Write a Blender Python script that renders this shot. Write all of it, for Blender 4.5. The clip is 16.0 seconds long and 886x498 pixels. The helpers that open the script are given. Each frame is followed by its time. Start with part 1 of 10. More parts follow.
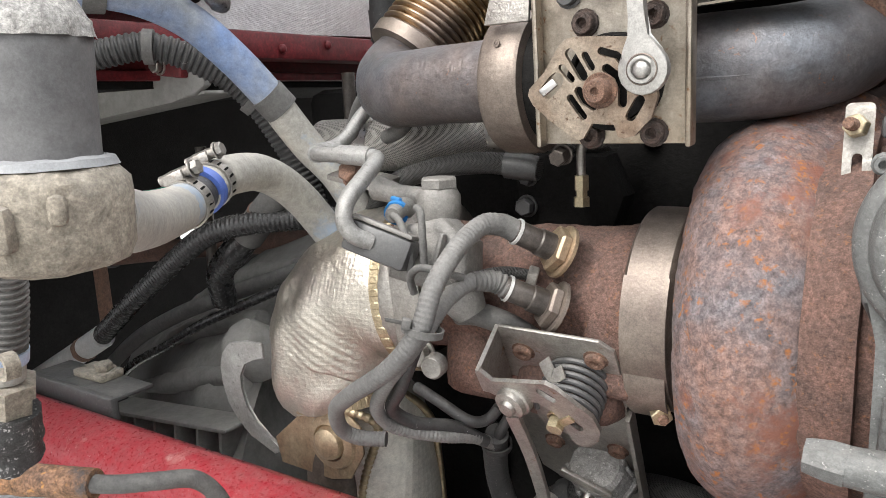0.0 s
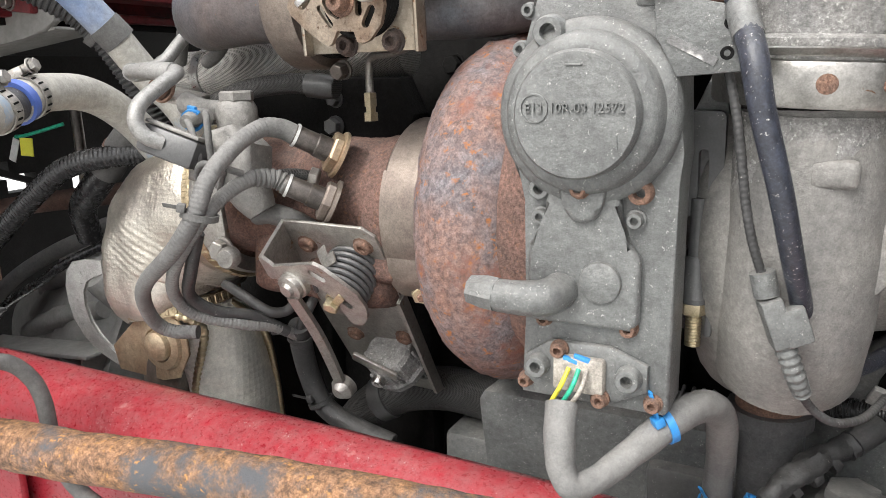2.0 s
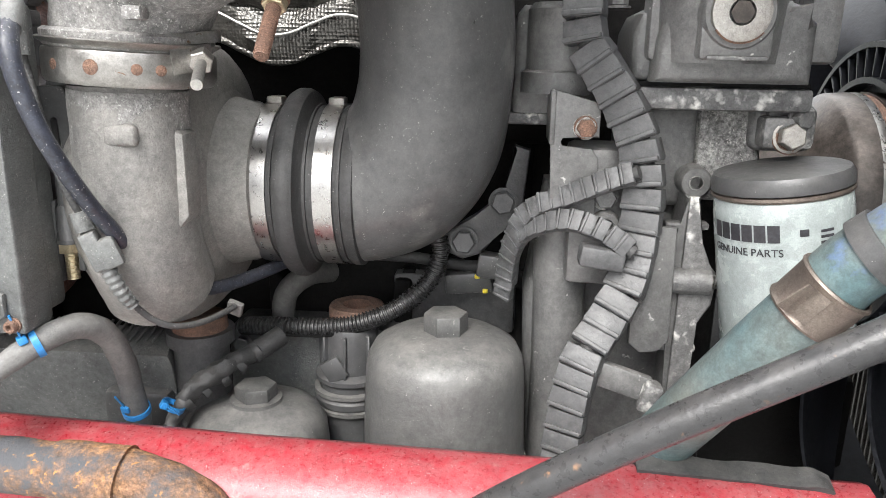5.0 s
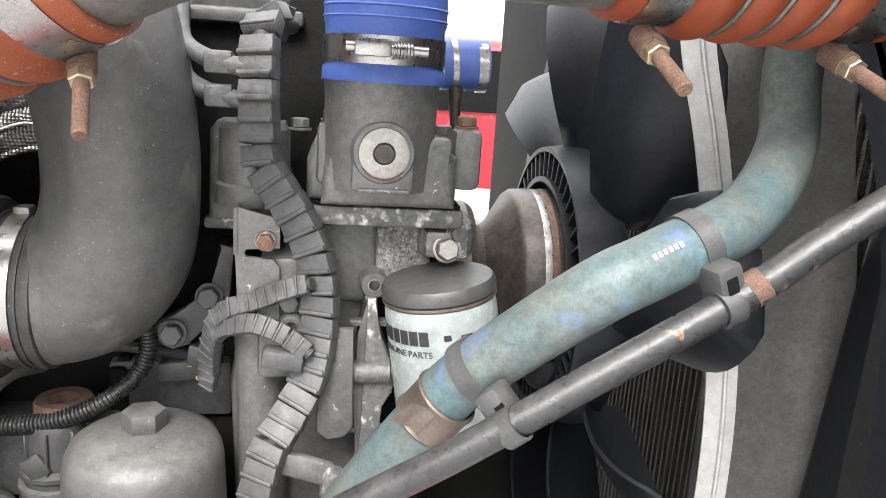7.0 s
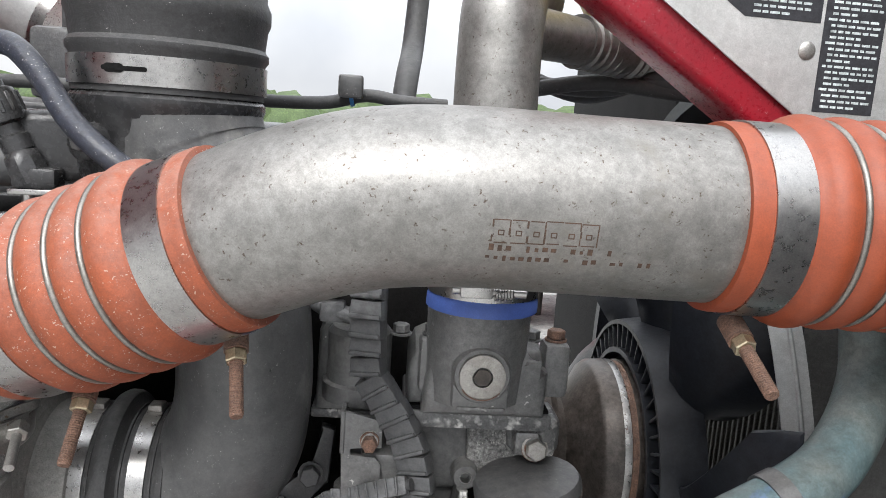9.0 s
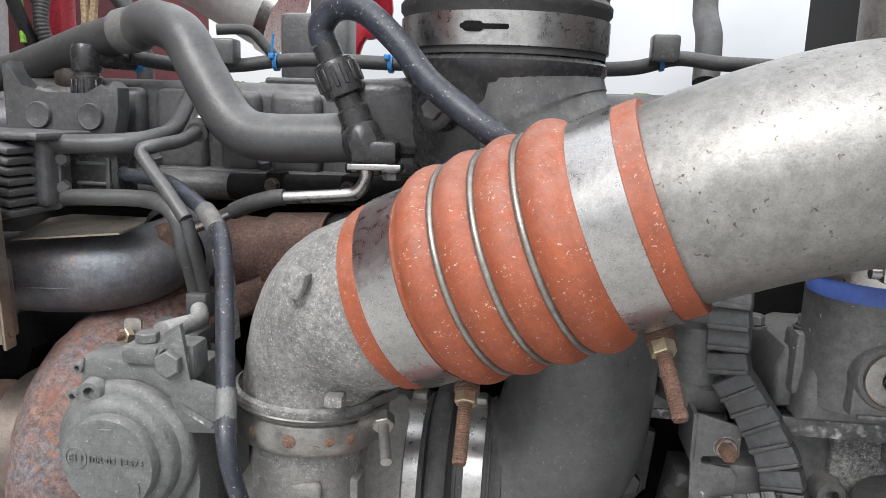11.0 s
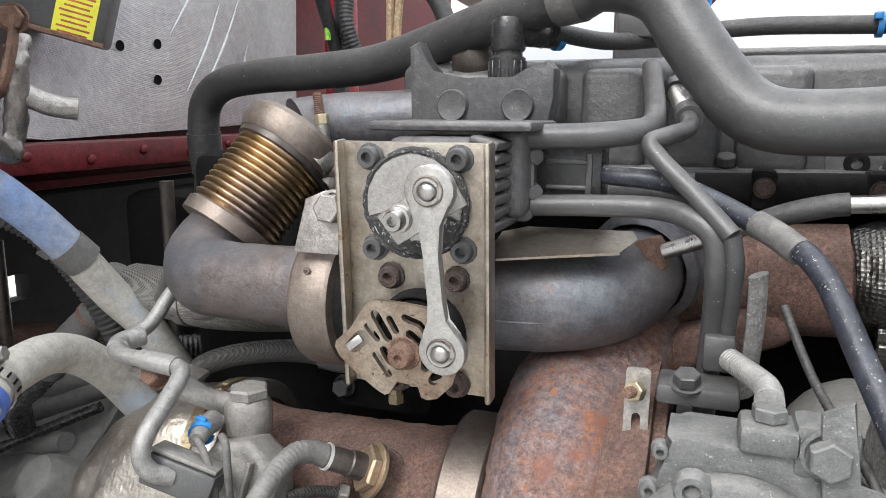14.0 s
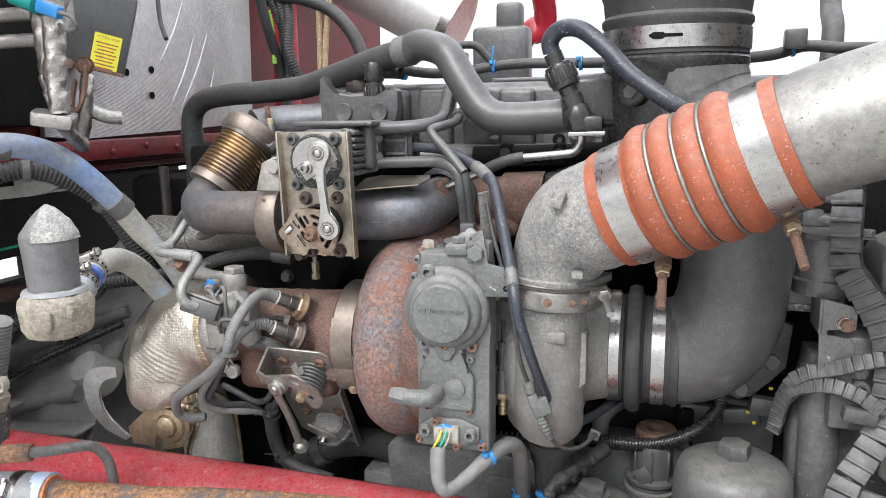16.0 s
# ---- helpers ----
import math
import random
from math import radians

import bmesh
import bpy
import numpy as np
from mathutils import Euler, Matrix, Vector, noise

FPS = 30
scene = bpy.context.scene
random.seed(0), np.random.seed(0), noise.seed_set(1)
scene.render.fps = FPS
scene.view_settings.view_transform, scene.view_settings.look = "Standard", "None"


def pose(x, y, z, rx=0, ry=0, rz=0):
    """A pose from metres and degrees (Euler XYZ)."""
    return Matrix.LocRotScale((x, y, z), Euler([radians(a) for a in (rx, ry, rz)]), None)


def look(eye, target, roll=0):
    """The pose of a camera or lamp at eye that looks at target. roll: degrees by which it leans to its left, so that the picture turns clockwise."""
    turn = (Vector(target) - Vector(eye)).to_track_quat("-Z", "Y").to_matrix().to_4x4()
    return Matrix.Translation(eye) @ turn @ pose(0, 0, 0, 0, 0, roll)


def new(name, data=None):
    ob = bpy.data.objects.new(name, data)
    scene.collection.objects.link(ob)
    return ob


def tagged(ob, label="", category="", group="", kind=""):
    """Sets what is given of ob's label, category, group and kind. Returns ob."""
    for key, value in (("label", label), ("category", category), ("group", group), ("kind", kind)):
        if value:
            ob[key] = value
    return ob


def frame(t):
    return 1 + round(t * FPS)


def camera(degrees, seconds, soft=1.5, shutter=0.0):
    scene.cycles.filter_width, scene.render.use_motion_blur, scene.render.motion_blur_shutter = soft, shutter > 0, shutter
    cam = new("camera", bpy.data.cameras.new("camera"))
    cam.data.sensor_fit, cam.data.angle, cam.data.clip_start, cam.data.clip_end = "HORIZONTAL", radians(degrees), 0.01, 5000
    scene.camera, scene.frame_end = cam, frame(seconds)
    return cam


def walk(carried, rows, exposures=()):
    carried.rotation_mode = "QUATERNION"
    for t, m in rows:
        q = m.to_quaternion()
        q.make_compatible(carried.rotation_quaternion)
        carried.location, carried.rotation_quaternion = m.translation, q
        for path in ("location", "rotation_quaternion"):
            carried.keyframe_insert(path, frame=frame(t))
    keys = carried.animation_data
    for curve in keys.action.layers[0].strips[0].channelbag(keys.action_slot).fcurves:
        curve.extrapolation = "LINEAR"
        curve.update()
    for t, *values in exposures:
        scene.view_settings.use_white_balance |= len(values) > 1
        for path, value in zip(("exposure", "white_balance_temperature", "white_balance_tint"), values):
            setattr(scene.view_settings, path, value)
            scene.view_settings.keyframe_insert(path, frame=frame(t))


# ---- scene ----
cam = camera(62.34, 16.0, soft=0.6)
PATH = [
    (0, (0.0041, -0.0063, 1.5557), (-1.0594, 1.6410, 1.1611), -2.44),
    (0.5, (0.0205, 0.0169, 1.5136), (-1.0963, 1.6227, 1.0967), -2.66),
    (1, (0.0665, 0.0030, 1.5104), (-1.0151, 1.6279, 1.0747), -2.42),
    (1.5, (0.1037, -0.0088, 1.5109), (-0.9008, 1.6613, 1.0615), -2.01),
    (2, (0.1390, -0.0176, 1.5111), (-0.7707, 1.7022, 1.0477), -1.60),
    (2.5, (0.1728, -0.0234, 1.5129), (-0.6349, 1.7427, 1.0351), -1.21),
    (3, (0.2112, -0.0291, 1.5115), (-0.4880, 1.7805, 1.0249), -0.83),
    (3.5, (0.2519, -0.0366, 1.5111), (-0.3240, 1.8132, 1.0147), -0.51),
    (4, (0.2989, -0.0462, 1.5098), (-0.1440, 1.8371, 1.0027), -0.12),
    (4.5, (0.3394, -0.0587, 1.5129), (0.0386, 1.8504, 0.9984), 0.42),
    (5, (0.3801, -0.0701, 1.5148), (0.2200, 1.8541, 0.9934), 1.00),
    (5.2, (0.3965, -0.0736, 1.5151), (0.2958, 1.8539, 0.9908), 1.27),
    (7.3, (0.4970, -0.1128, 1.6411), (0.8104, 1.8127, 1.2000), 4.08),
    (7.5, (0.4944, -0.1165, 1.6683), (0.8100, 1.8138, 1.2506), 4.21),
    (8, (0.4900, -0.1221, 1.7265), (0.7797, 1.8265, 1.3813), 4.39),
    (8.2, (0.4872, -0.1292, 1.7471), (0.7540, 1.8271, 1.4284), 4.37),
    (10.3, (0.3467, -0.0997, 1.7214), (0.2137, 1.8662, 1.3784), 2.48),
    (10.5, (0.3297, -0.0902, 1.7190), (0.1621, 1.8720, 1.3703), 2.33),
    (11, (0.2830, -0.0652, 1.7096), (0.0347, 1.8856, 1.3449), 2.03),
    (11.5, (0.2369, -0.0394, 1.7005), (-0.0853, 1.8989, 1.3274), 1.64),
    (12, (0.1878, -0.0125, 1.6950), (-0.2018, 1.9128, 1.3190), 1.27),
    (12.5, (0.1420, 0.0050, 1.6952), (-0.3128, 1.9157, 1.3180), 0.87),
    (13, (0.0953, 0.0173, 1.6923), (-0.4296, 1.9106, 1.3184), 0.70),
    (13.5, (0.0537, 0.0293, 1.6903), (-0.5496, 1.8991, 1.3160), 0.55),
    (14, (0.0133, 0.0275, 1.6904), (-0.6705, 1.8704, 1.3216), 0.19),
    (14.5, (-0.0059, -0.0019, 1.6924), (-0.7556, 1.8146, 1.3205), -0.24),
    (15, (0.0291, -0.0720, 1.6926), (-0.7409, 1.7351, 1.3165), -0.57),
    (15.5, (0.1191, -0.1915, 1.6882), (-0.5946, 1.6388, 1.3131), -0.64),
    (16, (0.2478, -0.3676, 1.6958), (-0.3313, 1.5102, 1.3237), -0.87),
]
walk(cam, [(t, look(eye, target, roll)) for t, eye, target, roll in PATH],
     exposures=[(0.0, 0.58, 6500), (0.5, 0.70, 6500), (1.0, 0.64, 6500), (2.0, 0.72, 6500), (3.5, 0.97, 6480), (5.0, 1.08, 6400), (7.3, 1.18, 6450), (7.6, 1.02, 6400), (8.0, 0.58, 6250), (8.3, 0.36, 6230), (10.5, 0.14, 6250), (11.2, 0.10, 6250), (12.0, 0.14, 6270), (12.6, 0.28, 6280), (14.5, 0.38, 6300), (16.0, 0.48, 6250)])

# ---- light ----
world = bpy.data.worlds.new("overcast_sky")
scene.world = world
world.use_nodes = True
wn, wl = world.node_tree.nodes, world.node_tree.links
wn.clear()
w_out, w_bg, w_sky = wn.new("ShaderNodeOutputWorld"), wn.new("ShaderNodeBackground"), wn.new("ShaderNodeTexSky")
w_sky.sky_type, w_sky.sun_disc = "NISHITA", False
w_sky.sun_elevation, w_sky.sun_rotation = radians(52), radians(200)
w_sky.dust_density, w_sky.air_density, w_sky.ozone_density = 4.0, 1.0, 1.0
w_hsv, w_noise, w_ramp, w_mix, w_coord = (wn.new("ShaderNodeHueSaturation"), wn.new("ShaderNodeTexNoise"), wn.new("ShaderNodeValToRGB"),
                                          wn.new("ShaderNodeMix"), wn.new("ShaderNodeTexCoord"))
w_hsv.inputs["Saturation"].default_value = 0.22
w_noise.inputs["Scale"].default_value, w_noise.inputs["Detail"].default_value = 2.6, 5
w_ramp.color_ramp.elements[0].position, w_ramp.color_ramp.elements[0].color = 0.35, (7.4, 7.6, 8.0, 1)
w_ramp.color_ramp.elements[1].position, w_ramp.color_ramp.elements[1].color = 0.65, (11.3, 11.2, 11.0, 1)
w_mix.data_type = "RGBA"
w_mix.inputs["Factor"].default_value = 0.75
wl.new(w_sky.outputs["Color"], w_hsv.inputs["Color"])
wl.new(w_coord.outputs["Generated"], w_noise.inputs["Vector"])
wl.new(w_noise.outputs["Fac"], w_ramp.inputs["Fac"])
wl.new(w_hsv.outputs["Color"], w_mix.inputs[6])
wl.new(w_ramp.outputs["Color"], w_mix.inputs[7])
w_sep, w_el, w_mul = wn.new("ShaderNodeSeparateXYZ"), wn.new("ShaderNodeMapRange"), wn.new("ShaderNodeMix")
w_el.inputs["From Min"].default_value, w_el.inputs["From Max"].default_value = 0.05, 0.75
w_el.inputs["To Min"].default_value, w_el.inputs["To Max"].default_value = 0.78, 2.25
w_mul.data_type, w_mul.blend_type = "RGBA", "MULTIPLY"
w_mul.inputs["Factor"].default_value = 1.0
wl.new(w_coord.outputs["Generated"], w_sep.inputs[0])
wl.new(w_sep.outputs["Z"], w_el.inputs["Value"])
wl.new(w_mix.outputs[2], w_mul.inputs[6])
wl.new(w_el.outputs["Result"], w_mul.inputs[7])
wl.new(w_mul.outputs[2], w_bg.inputs["Color"])
wl.new(w_bg.outputs["Background"], w_out.inputs["Surface"])
w_bg.inputs["Strength"].default_value = 0.122
sun = new("sun", bpy.data.lights.new("sun", "SUN"))
sun.data.energy, sun.data.angle, sun.data.color = 2.1, radians(22), (1.0, 0.965, 0.91)
sun.matrix_world = look((-0.6, -2.4, 4.2), (0.1, 0.4, 1.4))


# ---- materials ----
def material(name, base, second=None, rough=0.5, metal=0.0, scale=90.0, bump=0.15, spots=None, dust=0.0, pattern=None, random=0.0, wear=None, mottle=1.0, speck=0.0, spec=0.5):
    """base and second colours mixed by coarse noise; spots: (colour, scale, cover, roughness); dust: share of pale dust on upward faces;
    pattern: (kind, scale, depth) of fine relief; wear: (colour, cover) of broad stains."""
    m = bpy.data.materials.new(name)
    m.use_nodes = True
    n, l = m.node_tree.nodes, m.node_tree.links
    b = n["Principled BSDF"]
    b.inputs["Metallic"].default_value = metal
    b.inputs["Specular IOR Level"].default_value = spec
    co = n.new("ShaderNodeTexCoord")

    def noise_tex(s, detail=6.0, r=0.6):
        t = n.new("ShaderNodeTexNoise")
        t.inputs["Scale"].default_value, t.inputs["Detail"].default_value, t.inputs["Roughness"].default_value = s, detail, r
        l.new(co.outputs["Object"], t.inputs["Vector"])
        return t.outputs["Fac"]

    def ramp(fac, a, c):
        t = n.new("ShaderNodeMapRange")
        t.inputs["From Min"].default_value, t.inputs["From Max"].default_value = a, c
        l.new(fac, t.inputs["Value"])
        return t.outputs["Result"]

    def mix(fac, a, c):
        t = n.new("ShaderNodeMix")
        t.data_type = "RGBA"
        l.new(fac, t.inputs["Factor"])
        for k, v in ((6, a), (7, c)):
            if isinstance(v, tuple):
                t.inputs[k].default_value = (*v, 1)
            else:
                l.new(v, t.inputs[k])
        return t.outputs[2]

    second = second or tuple(0.72 * v for v in base)
    coarse, fine = noise_tex(scale * 0.35, 4), noise_tex(scale * 3.0, 5)
    colour = mix(ramp(coarse, 0.35, 0.68), tuple(base), tuple(second))
    def scaled(col, fac, lo, hi):
        t = n.new("ShaderNodeMapRange")
        t.inputs["From Min"].default_value, t.inputs["From Max"].default_value = 0.3, 0.7
        t.inputs["To Min"].default_value, t.inputs["To Max"].default_value = lo, hi
        l.new(fac, t.inputs["Value"])
        k = n.new("ShaderNodeMix")
        k.data_type, k.blend_type = "RGBA", "MULTIPLY"
        k.inputs["Factor"].default_value = 1.0
        l.new(col, k.inputs[6])
        l.new(t.outputs["Result"], k.inputs[7])
        return k.outputs[2]

    depth = mottle
    colour = scaled(colour, fine, 1 - 0.42 * depth, 1 + 0.38 * depth)
    colour = scaled(colour, noise_tex(scale * 10.0, 4, 0.7), 1 - 0.30 * depth, 1 + 0.30 * depth)
    colour = scaled(colour, noise_tex(1000, 3, 0.75), 0.86, 1.14)
    rough_out = ramp(coarse, -0.6, 2.0)
    rm = n.new("ShaderNodeMath")
    rm.operation, rm.use_clamp = "MULTIPLY_ADD", True
    l.new(fine, rm.inputs[0])
    rm.inputs[1].default_value, rm.inputs[2].default_value = 0.28, rough - 0.14
    rough_out = rm.outputs[0]
    if wear:
        colour = mix(ramp(noise_tex(scale * 0.22, 8, 0.7), 0.62 - wear[1] * 0.4, 0.70 - wear[1] * 0.3), colour, tuple(wear[0]))
    if spots:
        t = n.new("ShaderNodeTexVoronoi")
        t.inputs["Scale"].default_value = spots[1]
        t.inputs["Randomness"].default_value = 1.0
        d = n.new("ShaderNodeVectorMath")
        d.operation = "MULTIPLY_ADD"
        nc = n.new("ShaderNodeTexNoise")
        nc.inputs["Scale"].default_value, nc.inputs["Detail"].default_value = spots[1] * 1.7, 4.0
        l.new(co.outputs["Object"], nc.inputs["Vector"])
        l.new(nc.outputs["Color"], d.inputs[0])
        d.inputs[1].default_value = (1.7 / spots[1],) * 3
        l.new(co.outputs["Object"], d.inputs[2])
        l.new(d.outputs[0], t.inputs["Vector"])
        mask = ramp(t.outputs["Distance"], spots[2] * 1.15, spots[2] * 0.35)
        gate = n.new("ShaderNodeMath")
        gate.operation, gate.use_clamp = "MULTIPLY", True
        l.new(mask, gate.inputs[0])
        l.new(ramp(noise_tex(spots[1] * 0.3, 3), 0.44, 0.56), gate.inputs[1])
        colour = mix(gate.outputs[0], colour, tuple(spots[0]))
    if dust:
        g = n.new("ShaderNodeNewGeometry")
        sx = n.new("ShaderNodeSeparateXYZ")
        l.new(g.outputs["Normal"], sx.inputs[0])
        up = ramp(sx.outputs["Z"], -0.15, 0.95)
        dm = n.new("ShaderNodeMath")
        dm.operation, dm.use_clamp = "MULTIPLY", True
        l.new(up, dm.inputs[0])
        l.new(ramp(noise_tex(scale * 1.1, 9, 0.78), 0.36, 0.72), dm.inputs[1])
        d2 = n.new("ShaderNodeMath")
        d2.operation, d2.use_clamp = "MULTIPLY", True
        l.new(dm.outputs[0], d2.inputs[0])
        d2.inputs[1].default_value = dust * 0.85
        colour = mix(d2.outputs[0], colour, (0.42, 0.40, 0.37))
    if speck:
        t = n.new("ShaderNodeTexVoronoi")
        t.inputs["Scale"].default_value = 620
        l.new(co.outputs["Object"], t.inputs["Vector"])
        dots = n.new("ShaderNodeMath")
        dots.operation, dots.use_clamp = "MULTIPLY", True
        l.new(ramp(t.outputs["Distance"], 0.30, 0.18), dots.inputs[0])
        l.new(ramp(noise_tex(150, 5, 0.7), 0.60 - 0.22 * speck, 0.72 - 0.1 * speck), dots.inputs[1])
        colour = mix(dots.outputs[0], colour, (0.46, 0.445, 0.42))
    if random:
        oi = n.new("ShaderNodeObjectInfo")
        hs = n.new("ShaderNodeHueSaturation")
        l.new(ramp(oi.outputs["Random"], 0, 1), hs.inputs["Fac"])
        hs.inputs["Value"].default_value = 1 - random
        l.new(colour, hs.inputs["Color"])
        colour = hs.outputs["Color"]
    l.new(colour, b.inputs["Base Color"])
    l.new(rough_out, b.inputs["Roughness"])
    bp = n.new("ShaderNodeBump")
    bp.inputs["Strength"].default_value, bp.inputs["Distance"].default_value = min(1.0, 0.04 + 1.25 * bump), 0.0015
    l.new(noise_tex(scale * 4.5, 6, 0.65), bp.inputs["Height"])
    if pattern:
        kind, ps, depth = pattern
        b2 = n.new("ShaderNodeBump")
        b2.inputs["Strength"].default_value, b2.inputs["Distance"].default_value = 1.0, depth
        if kind == "dimple":
            t = n.new("ShaderNodeTexVoronoi")
            t.inputs["Scale"].default_value, t.inputs["Randomness"].default_value = ps, 0.15
            l.new(co.outputs["Object"], t.inputs["Vector"])
            h = t.outputs["Distance"]
        else:
            mp = n.new("ShaderNodeMapping")
            mp.inputs["Rotation"].default_value = (radians(35), radians(45), radians(20))
            l.new(co.outputs["Object"], mp.inputs["Vector"])
            wa = []
            for ax in ("X", "Y"):
                t = n.new("ShaderNodeTexWave")
                t.bands_direction = ax
                t.inputs["Scale"].default_value = ps
                t.inputs["Distortion"].default_value = 0.4
                l.new(mp.outputs[0], t.inputs["Vector"])
                wa.append(t.outputs["Fac"])
            mx = n.new("ShaderNodeMath")
            mx.operation = "MAXIMUM"
            l.new(wa[0], mx.inputs[0]), l.new(wa[1], mx.inputs[1])
            h = mx.outputs[0]
            if kind == "braid":
                colour2 = mix(ramp(h, 0.35, 0.8), tuple(0.25 * v for v in base), colour)
                l.new(colour2, b.inputs["Base Color"])
        l.new(h, b2.inputs["Height"])
        l.new(bp.outputs[0], b2.inputs["Normal"])
        l.new(b2.outputs[0], b.inputs["Normal"])
    else:
        l.new(bp.outputs[0], b.inputs["Normal"])
    return m


RUST = material("rusty_cast_iron", (0.178, 0.104, 0.083), (0.106, 0.070, 0.060), 0.84, 0.15, 130, 1.0, spots=((0.24, 0.125, 0.075), 200, 0.26), dust=0.12, mottle=1.1, spec=0.3)
RUSTBOLT = material("rusty_bolt", (0.26, 0.150, 0.105), (0.145, 0.090, 0.068), 0.8, 0.2, 300, 0.8, dust=0.2, mottle=1.2)
TURBINE = material("heat_tinted_rusty_iron", (0.200, 0.118, 0.094), (0.152, 0.140, 0.150), 0.76, 0.15, 70, 1.0, spots=((0.33, 0.125, 0.038), 150, 0.34), wear=((0.205, 0.088, 0.062), 0.24), mottle=1.2)
EGRIRON = material("blue_grey_burnt_iron", (0.112, 0.120, 0.136), (0.145, 0.120, 0.112), 0.45, 0.5, 40, 0.4, spots=((0.22, 0.12, 0.08), 110, 0.14), dust=0.16, mottle=0.6)
BANDSTEEL = material("heat_browned_steel", (0.235, 0.20, 0.170), (0.150, 0.120, 0.105), 0.50, 0.75, 50, 0.15, dust=0.15, mottle=0.45)
PLATESTEEL = material("stained_zinc_steel", (0.39, 0.36, 0.315), (0.28, 0.225, 0.165), 0.40, 0.9, 26, 0.3, spots=((0.20, 0.11, 0.06), 110, 0.20), wear=((0.17, 0.135, 0.10), 0.14), mottle=0.5)
BRACKET = material("grey_bracket_steel", (0.40, 0.385, 0.36), (0.30, 0.28, 0.255), 0.42, 0.85, 60, 0.35, spots=((0.25, 0.15, 0.09), 80, 0.13), dust=0.12, mottle=0.5)
STAINLESS = material("stainless_steel", (0.44, 0.43, 0.415), (0.36, 0.35, 0.34), 0.30, 1.0, 60, 0.05, mottle=0.25)
LINEPAINT = material("grey_painted_line", (0.074, 0.075, 0.076), (0.056, 0.056, 0.058), 0.40, 0.1, 70, 0.15, dust=0.26, speck=0.05, mottle=0.25)
GEARCASE = material("dusty_gearbox_casting", (0.25, 0.246, 0.235), (0.17, 0.167, 0.160), 0.72, 0.1, 16, 0.5, mottle=0.4, dust=0.8, spec=0.3)
DULLPIPE = material("dull_zinc_pipe", (0.34, 0.34, 0.33), (0.25, 0.245, 0.235), 0.5, 0.5, 70, 0.4, spots=((0.16, 0.155, 0.15), 160, 0.25), dust=0.2, mottle=0.45)
PLATEALU = material("satin_plate_aluminium", (0.55, 0.55, 0.54), (0.48, 0.48, 0.47), 0.5, 0.35, 20, 0.1, mottle=0.3)
ARMOUR = material("dusty_armour_plastic", (0.080, 0.081, 0.083), (0.058, 0.059, 0.061), 0.42, 0.0, 60, 0.3, dust=0.26, mottle=0.7, wear=((0.150, 0.152, 0.156), 0.20))
FOILLOW = material("dimpled_silver_foil", (0.74, 0.72, 0.66), (0.66, 0.64, 0.58), 0.42, 0.30, 30, 0.15, pattern=("dimple", 150, 0.0009), mottle=0.35)
LINKSTEEL = material("cast_link_steel", (0.45, 0.44, 0.42), (0.35, 0.34, 0.325), 0.42, 0.85, 120, 0.10, mottle=0.4)
ALUCAST = material("dusty_cast_aluminium", (0.28, 0.272, 0.26), (0.185, 0.183, 0.180), 0.72, 0.25, 80, 0.9, spots=((0.50, 0.49, 0.47), 420, 0.34), dust=0.35, speck=0.2, mottle=0.9)
ALUPIPE = material("pitted_aluminium_pipe", (0.275, 0.268, 0.254), (0.22, 0.21, 0.196), 0.47, 0.7, 22, 0.16, spots=((0.085, 0.062, 0.045), 210, 0.22), wear=((0.20, 0.185, 0.160), 0.16), mottle=0.5)
BOXPAINT = material("grey_painted_housing", (0.138, 0.143, 0.140), (0.092, 0.095, 0.094), 0.46, 0.1, 70, 0.5, spots=((0.36, 0.36, 0.345), 240, 0.16), dust=0.48, speck=0.25, mottle=0.6)
ENGINE = material("engine_grey_paint", (0.093, 0.093, 0.095), (0.062, 0.062, 0.064), 0.36, 0.1, 50, 0.35, dust=0.32, speck=0.05, mottle=0.6)
# Grimy iron pushed near-black: the deep shade between parts is in this colour.
ENGINEDARK = material("grimy_shade_dark_iron", (0.0125, 0.012, 0.0118), (0.008, 0.0078, 0.0076), 0.75, 0.1, 60, 0.5, dust=0.03, spec=0.12)
# Dusty engine grey made lighter: front light on these castings is in the colour.
TIMING = material("dusty_lit_engine_paint", (0.150, 0.149, 0.146), (0.105, 0.105, 0.104), 0.36, 0.1, 45, 0.35, spots=((0.52, 0.51, 0.49), 70, 0.12), dust=0.5, mottle=0.6)
CLAMPSTEEL = material("dull_clamp_steel", (0.33, 0.322, 0.305), (0.24, 0.23, 0.215), 0.36, 0.85, 60, 0.12, spots=((0.17, 0.10, 0.06), 60, 0.10), mottle=0.45)
WIRESTEEL = material("dull_wire_steel", (0.30, 0.285, 0.26), (0.21, 0.20, 0.18), 0.38, 0.8, 80, 0.1, mottle=0.4)
CHIPPED = material("chipped_engine_paint", (0.16, 0.159, 0.156), (0.10, 0.10, 0.102), 0.48, 0.25, 60, 0.4, spots=((0.66, 0.65, 0.62), 75, 0.40), dust=0.3, speck=0.05, mottle=0.8)
BLACKPL = material("black_moulded_plastic", (0.082, 0.082, 0.082), (0.056, 0.056, 0.057), 0.34, 0.0, 30, 0.25, spots=((0.28, 0.275, 0.265), 90, 0.08), dust=0.40, speck=0.12, mottle=0.4, wear=((0.165, 0.162, 0.155), 0.20))
CANPL = material("dusty_black_filter_plastic", (0.098, 0.098, 0.096), (0.072, 0.072, 0.071), 0.40, 0.0, 36, 0.3, spots=((0.23, 0.225, 0.21), 80, 0.12), dust=0.50, speck=0.05, mottle=0.5)
